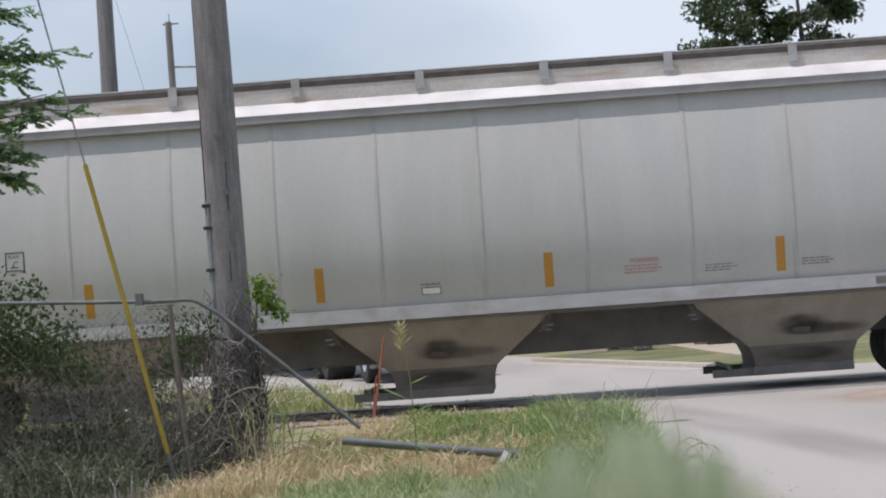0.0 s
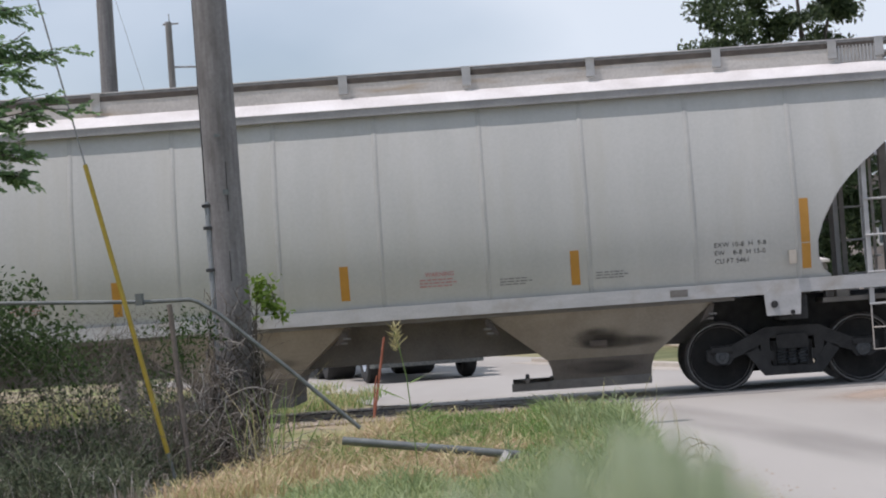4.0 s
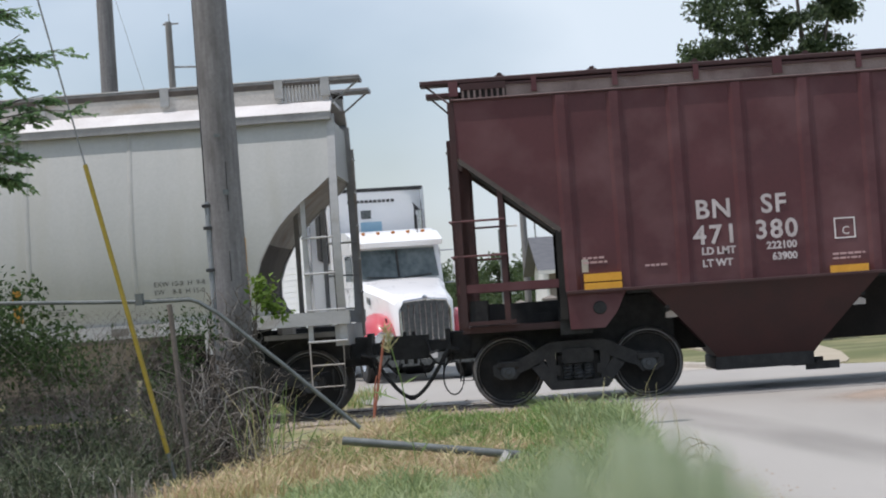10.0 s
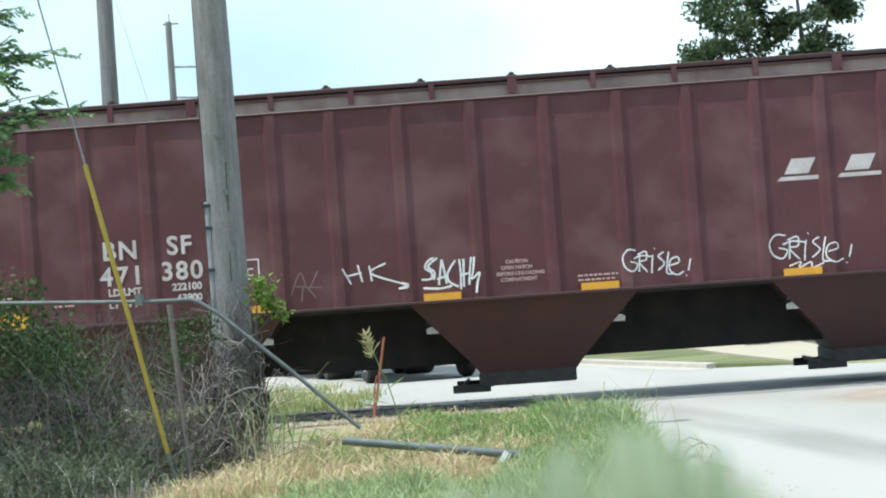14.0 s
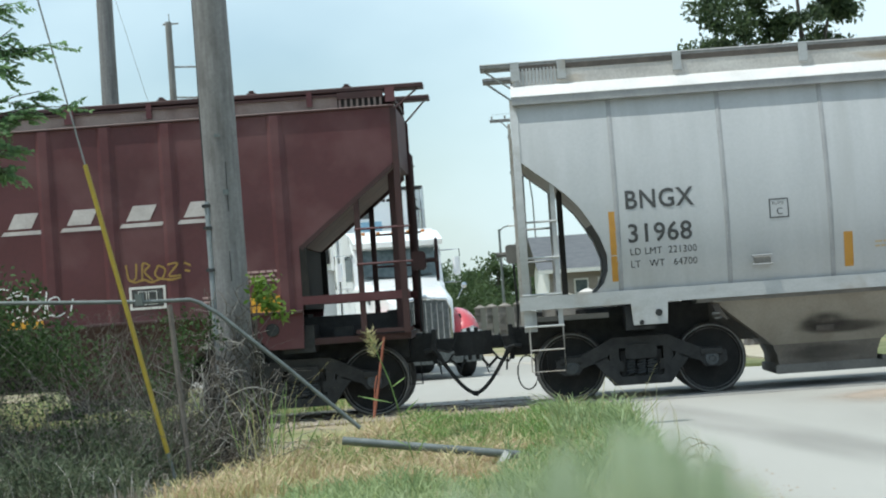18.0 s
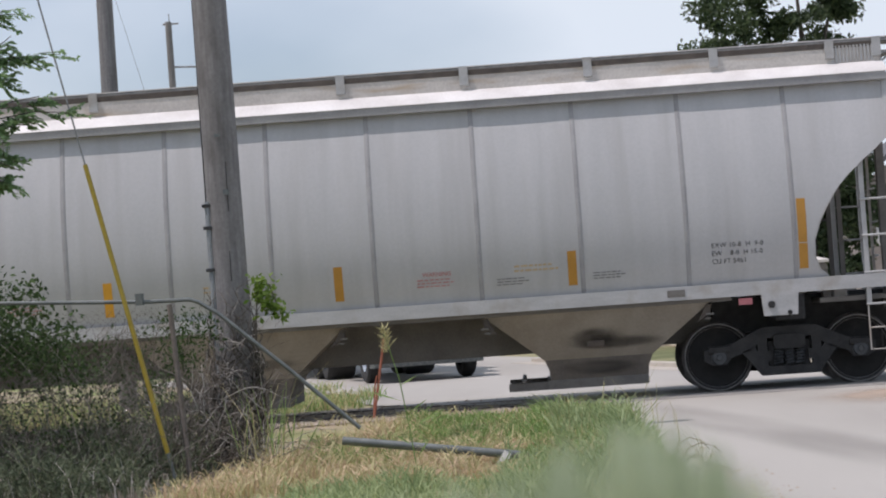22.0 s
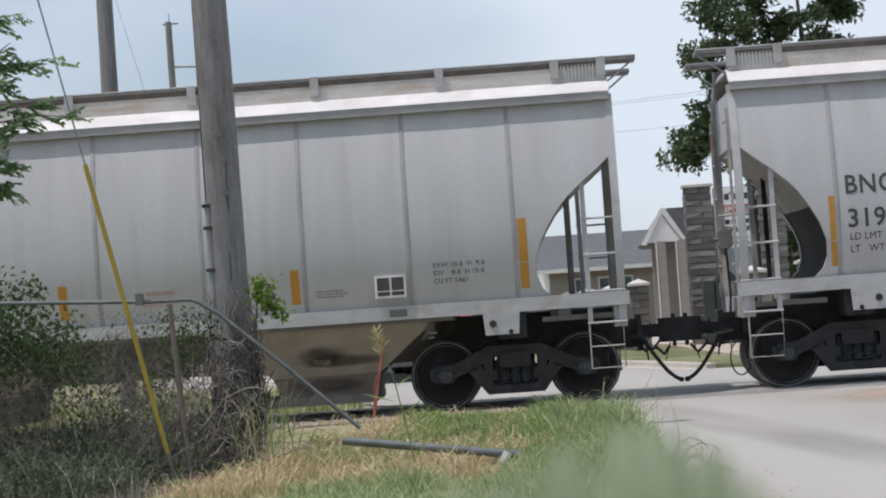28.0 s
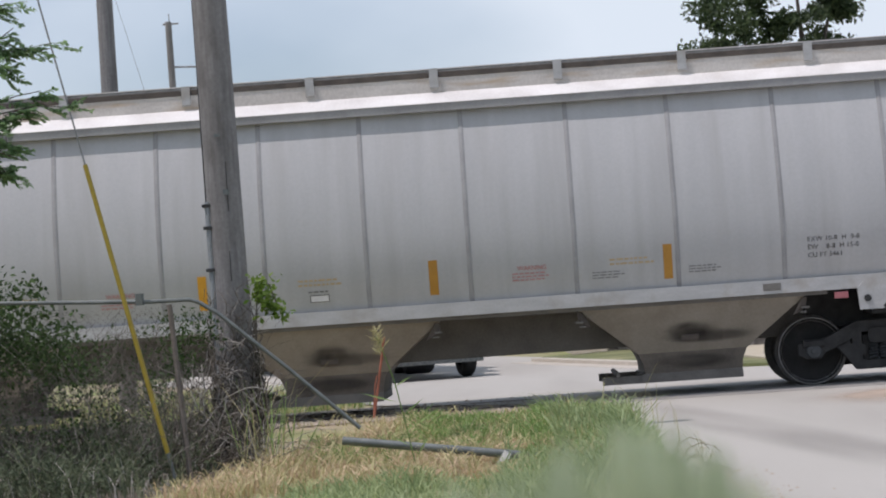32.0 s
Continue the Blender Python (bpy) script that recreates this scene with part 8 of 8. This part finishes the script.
# ---- grass ----
def grass(name, label, places, mat_, seed, height, width, lean=0.35, curl=0.35):
    """Tapered, bending blades; places: (count, x0, x1, y0, y1, height factor)."""
    r = np.random.RandomState(seed)
    V, F = [], []
    base = 0
    for count, x0, x1, y0, y1, hf in places:
        x, y = r.uniform(x0, x1, count), r.uniform(y0, y1, count)
        keep = x < (1.4 if name == "reed_stems" else 1.0) + 0.1 * np.sin(y * 3.1) + 0.08 * np.sin(y * 11.0) + r.normal(0, 0.07, count)
        keep &= np.full(count, name.startswith("weed")) | (y > 29) | (y < 17.6) | (x > -2.95 + 0.12 * (y - 18.5) + r.normal(0, 0.1, count))  # the brush begins here
        x, y = x[keep], y[keep]
        n = len(x)
        patch = 0.7 + 0.45 * np.sin(x * 3.3 + y * 1.7) * np.sin(x * 1.1 - y * 2.3) + 0.35 * np.sin(x * 9.1 + 2.0 * np.sin(y * 2.7)) * np.sin(y * 4.3)
        h = r.uniform(height[0], height[1], n) * hf * np.clip(patch, 0.22, 1.6)
        a = r.uniform(0, 2 * np.pi, n)
        ln = h * r.uniform(0.1, lean, n) * 2
        dx, dy = np.cos(a) * ln, np.sin(a) * ln
        b = r.uniform(0, np.pi, n)
        w = r.uniform(width[0], width[1], n)
        sx, sy = np.cos(b) * w, np.sin(b) * w
        z0 = np.full(n, -0.035)
        rows = []
        for q, ww in ((0.0, 1.0), (0.45, 0.85), (0.8, 0.5)):
            cx, cy, cz = x + dx * q ** 2, y + dy * q ** 2, z0 + h * (q - curl * 0.35 * q ** 3)
            rows.append(np.stack([cx - sx * ww, cy - sy * ww, cz], 1))
            rows.append(np.stack([cx + sx * ww, cy + sy * ww, cz], 1))
        rows.append(np.stack([x + dx, y + dy, z0 + h * (1 - curl * 0.5)], 1))
        v = np.stack(rows, 1).reshape(-1, 3)
        V.append(v)
        i = base + np.arange(n)[:, None] * 7
        quads = np.stack([np.concatenate([i, i + 1, i + 3, i + 2], 1), np.concatenate([i + 2, i + 3, i + 5, i + 4], 1)], 1).reshape(-1, 4)
        tris = np.concatenate([i + 4, i + 5, i + 6], 1)
        F.append((quads, tris))
        base += n * 7
    v = np.concatenate(V)
    faces = []
    for q, t in F:
        faces += q.tolist() + t.tolist()
    me = bpy.data.meshes.new(name)
    me.from_pydata(v.tolist(), [], faces)
    return tagged(part(name, me, mat_), label, "grass", kind="stuff")


GREEN_BLADE = leafy("green_grass_blade", (0.13, 0.225, 0.065), (0.33, 0.46, 0.165), 0.45)
DEEP_BLADE = leafy("deep_green_grass_blade", (0.2, 0.28, 0.12), (0.42, 0.5, 0.26), 0.45)
DRY_BLADE = leafy("dry_straw_blade", (0.42, 0.3, 0.185), (0.74, 0.58, 0.4), 0.35)
STEM_DARK = material("dark_dry_stem", (0.09, 0.085, 0.05), (0.19, 0.17, 0.1), 0.8, scale=9, fine=50, bump=0.1)
WEED_BLADE = leafy("grey_green_weed_blade", (0.075, 0.095, 0.055), (0.22, 0.25, 0.15), 0.35)
OLIVE_BLADE = leafy("olive_dry_blade", (0.34, 0.31, 0.15), (0.58, 0.53, 0.29), 0.35)
grass("dry_grass", "tan dry grass at the roadside", [(4300, -3.0, -0.7, 18.3, 23.5, 0.85), (3600, -3.2, -1.2, 22.5, 28.5, 0.8), (3500, -1.0, 0.8, 18.5, 22.5, 0.6)], DRY_BLADE, 1, (0.1, 0.34), (0.004, 0.008), 0.8, 0.8)
grass("olive_grass", "olive half-dry grass", [(6000, -3.1, 0.6, 18.0, 26.0, 1.0), (3000, -3.0, 0.9, 25.5, 29.6, 0.7), (3000, -9, -2.5, 33.6, 39, 1.0), (1800, -10, -3.5, 39, 45, 0.9)], OLIVE_BLADE, 2, (0.1, 0.32), (0.004, 0.008), 0.6, 0.6)
grass("green_grass", "bright green grass beside the road", [(7000, -1.5, 0.95, 23.0, 28.4, 0.75), (3600, -0.1, 1.05, 18.0, 24.0, 0.8), (2500, -2.2, -0.4, 21.0, 24, 0.7), (2600, -9, -2.4, 33.6, 39, 0.8), (1500, -10, -3.5, 39, 45, 0.7), (800, 2.6, 9, 47, 60, 0.6)], GREEN_BLADE, 3, (0.12, 0.34), (0.005, 0.011), 0.55, 0.5)
grass("tall_grass", "tall deep green grass clump at the road edge", [(1700, 0.15, 0.95, 22.0, 26.0, 0.95), (3000, -0.3, 1.0, 15.0, 21.5, 0.6), (3500, -2.0, 0.2, 14.8, 18.6, 0.42)], DEEP_BLADE, 4, (0.22, 0.56), (0.005, 0.01), 0.5, 0.4)
grass("verge_grass", "short mixed grass on the roadside verge", [(9000, -7.0, 1.0, -4.0, 14.8, 0.6), (3000, -12.0, -7.0, 0.0, 20.0, 0.6)], OLIVE_BLADE, 6, (0.08, 0.26), (0.004, 0.008), 0.6, 0.6)
grass("weed_blades", "upright grey-green weed blades among the dead brush", [(900, -6.4, -3.0, 19.0, 20.6, 0.8), (900, -6.4, -2.9, 20.6, 22.4, 1.0)], WEED_BLADE, 8, (0.25, 0.8), (0.004, 0.01), 0.3, 0.35)
grass("weed_straw", "pale broken straw among the weeds", [(500, -6.4, -3.0, 18.8, 20.6, 0.8), (450, -6.4, -2.9, 20.6, 22.4, 1.0)], TWIG_LIGHT, 9, (0.2, 0.7), (0.003, 0.006), 0.5, 0.5)
grass("reed_stems", "long thin grass stems with seed tips", [(60, 0.2, 1.15, 21.5, 26.0, 1.0), (40, 0.8, 1.35, 17.5, 23.5, 0.8), (30, -2.6, -2.2, 20.6, 22.0, 1.6)], OLIVE_BLADE, 5, (0.45, 0.75), (0.0025, 0.004), 0.45, 0.5)

# a tall weed with a feathery head that nods in the wind
weed = thing("tall_weed", "tall thin weed with a pale green seed head", "weed", pose(-0.975, 19.2, -0.03))
part("stem", Mesh().tube([(0, 0, 0), (-0.01, 0, 0.4), (-0.03, 0, 0.8), (-0.08, 0, 1.1), (-0.1, 0, 1.18)], 0.006, 5, 0.004), GREEN_BLADE, weed)
r = random.Random(91)
items = []
for i in range(90):
    q = r.random()
    p = Vector((-0.09 + r.gauss(0, 0.012), r.gauss(0, 0.012), 1.02 + 0.2 * q))
    items.append((p, Vector((r.gauss(0, 0.7), r.gauss(0, 0.7), 0.8)).normalized(), rand_dir(r), r.uniform(0.05, 0.11), r.uniform(0.006, 0.012)))
part("seed_head", leaf_mesh(items), OLIVE_BLADE, weed)
items = []
for i in range(6):
    p = Vector((-0.01 * i, 0, 0.15 + 0.12 * i))
    items.append((p, Vector((r.choice((-1, 1)), r.gauss(0, 0.3), r.uniform(0.4, 1.2))).normalized(), Vector((0, -1, 0.3)).normalized(), r.uniform(0.18, 0.34), 0.014))
part("blade", leaf_mesh(items), GREEN_BLADE, weed)
# broad reed leaves by the pole
items = []
for i in range(20):
    p = Vector((-2.42 + r.gauss(0, 0.14), 21.6 + r.gauss(0, 0.15), 0.0))
    items.append((p, Vector((r.gauss(0, 0.25), r.gauss(0, 0.2), 1)).normalized(), Vector((0, -1, 0.1)).normalized(), r.uniform(0.4, 0.95), r.uniform(0.008, 0.016)))
tagged(part("reed_leaves", leaf_mesh(items), GREEN_BLADE), "long green reed leaves at the foot of the pole", "reeds", kind="stuff")


# long stems that arch over the road edge, and crumbs of gravel below them
r = random.Random(95)
arch = Mesh()
for i in range(9):
    x, y = 0.98 + r.gauss(0, 0.05), r.uniform(15.6, 18.6)
    w, h = r.uniform(0.18, 0.42), r.uniform(0.08, 0.2)
    arch.tube([(x, y, -0.03), (x + w * 0.25, y, h * 0.75), (x + w * 0.55, y, h), (x + w * 0.85, y, h * 0.8), (x + w, y, h * 0.5)], 0.0045, 4, 0.002)
tagged(part("arching_stems", quick(arch, "arching_stems"), STEM_DARK), "dark dry grass stems arching over the road edge", "grass", kind="stuff")
crumbs = Mesh()
for i in range(260):
    y = r.uniform(14.8, 21.0)
    x = 1.12 + abs(r.gauss(0, 0.16)) + (20 - y) * 0.03
    q = r.uniform(0.006, 0.018)
    crumbs.add([(x + q * math.cos(a), y + q * math.sin(a), -0.008) for a in (0, 1.3, 2.5, 3.8, 5.1)] + [(x, y, -0.008 + q * r.uniform(0.5, 0.9))], [(k, (k + 1) % 5, 5) for k in range(5)])
tagged(part("road_crumbs", quick(crumbs, "road_crumbs"), GRAVEL_MAT), "loose gravel crumbs on the road edge", "gravel", kind="stuff")

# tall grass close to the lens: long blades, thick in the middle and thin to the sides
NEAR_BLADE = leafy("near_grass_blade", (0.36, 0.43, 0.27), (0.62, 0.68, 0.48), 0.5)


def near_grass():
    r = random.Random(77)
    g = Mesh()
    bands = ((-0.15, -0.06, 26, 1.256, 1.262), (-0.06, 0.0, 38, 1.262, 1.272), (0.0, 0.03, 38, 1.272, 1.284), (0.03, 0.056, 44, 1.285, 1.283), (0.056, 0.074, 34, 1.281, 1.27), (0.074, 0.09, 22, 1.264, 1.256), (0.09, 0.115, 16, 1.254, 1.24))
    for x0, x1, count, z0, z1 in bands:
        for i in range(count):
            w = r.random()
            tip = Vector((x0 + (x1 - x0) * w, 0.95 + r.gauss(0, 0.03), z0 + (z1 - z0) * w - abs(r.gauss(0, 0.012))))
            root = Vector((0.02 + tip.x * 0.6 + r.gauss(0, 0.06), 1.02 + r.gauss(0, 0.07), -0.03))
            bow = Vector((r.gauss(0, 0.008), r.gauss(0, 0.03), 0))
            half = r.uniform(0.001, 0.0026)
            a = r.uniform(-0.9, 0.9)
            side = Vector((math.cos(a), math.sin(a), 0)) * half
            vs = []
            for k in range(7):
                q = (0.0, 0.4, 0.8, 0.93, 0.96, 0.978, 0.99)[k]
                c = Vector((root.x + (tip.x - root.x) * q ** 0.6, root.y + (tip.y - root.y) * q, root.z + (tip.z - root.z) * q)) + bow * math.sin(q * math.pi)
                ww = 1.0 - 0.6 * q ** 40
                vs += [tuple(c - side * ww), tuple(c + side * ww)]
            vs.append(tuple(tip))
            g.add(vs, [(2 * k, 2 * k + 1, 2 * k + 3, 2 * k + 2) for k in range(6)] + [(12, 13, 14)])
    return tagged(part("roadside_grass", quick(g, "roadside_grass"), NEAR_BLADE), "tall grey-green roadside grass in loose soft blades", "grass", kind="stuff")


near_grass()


# ---- movement ----
def motions():
    """The train rolls to the left and gathers speed; its wheels turn with it."""
    times = [i * STEP for i in range(len(WAY))]
    for car, x in zip(cars, CENTRES):
        walk(car, [(t, pose(x - way(t), TRACK, 0)) for t in times])
    # the weed nods and the boughs stir in the wind
    nod = [(0, 1), (3, -1), (6, 0), (9, -3), (12, -5), (13, -3), (14, -12), (16.6, -8), (17.5, -12.5), (19, -5), (20.6, -7), (22, -5), (24, -3), (26, -6), (28, -8), (30, -6), (32, -8)]
    foot = weed.matrix_basis.translation.copy()
    walk(weed, [(q, pose(foot.x, foot.y, foot.z, 0, a, 0)) for q, a in nod])
    stir = [(0, 0.0, 0.0), (4, 0.01, 0.01), (9, -0.02, -0.01), (11.5, -0.06, 0.02), (13, -0.1, 0.03), (15, -0.06, -0.03), (17.5, -0.06, 0.04), (19, -0.12, 0.03), (21, -0.1, 0.0), (24, -0.08, -0.02), (26, -0.05, 0.02), (28, -0.1, -0.05), (30, -0.07, 0.0), (32, -0.07, 0.04)]
    for i, b in enumerate(boughs):
        p = b.matrix_basis.translation.copy()
        g = (1.0, 0.6, 1.1, 0.8)[i]
        walk(b, [(q, pose(p.x + dx * g, p.y, p.z + dz * g, 0, -8 * dz * g, 0)) for q, dx, dz in stir])
    turns = [0.0]
    dt = 0.1
    t = 0.0
    while t < 31.95:
        step = dt
        while (way(min(t + step + dt, 32.0)) - way(t)) / WHEEL_R < radians(62) and t + step + dt <= 32.0:
            step += dt
        t = min(round(t + step, 3), 32.0)
        turns.append(t)
    if turns[-1] < 32.0:
        turns.append(32.0)
    for car in cars:
        for bogie in car.children:
            if not bogie.name.startswith("bogie"):
                continue
            for ws in bogie.children:
                if ws.name.startswith("wheelset"):
                    p = ws.location.copy()
                    walk(ws, [(q, pose(p.x, p.y, p.z, 0, -math.degrees(way(q) / WHEEL_R), 0)) for q in turns])


motions()
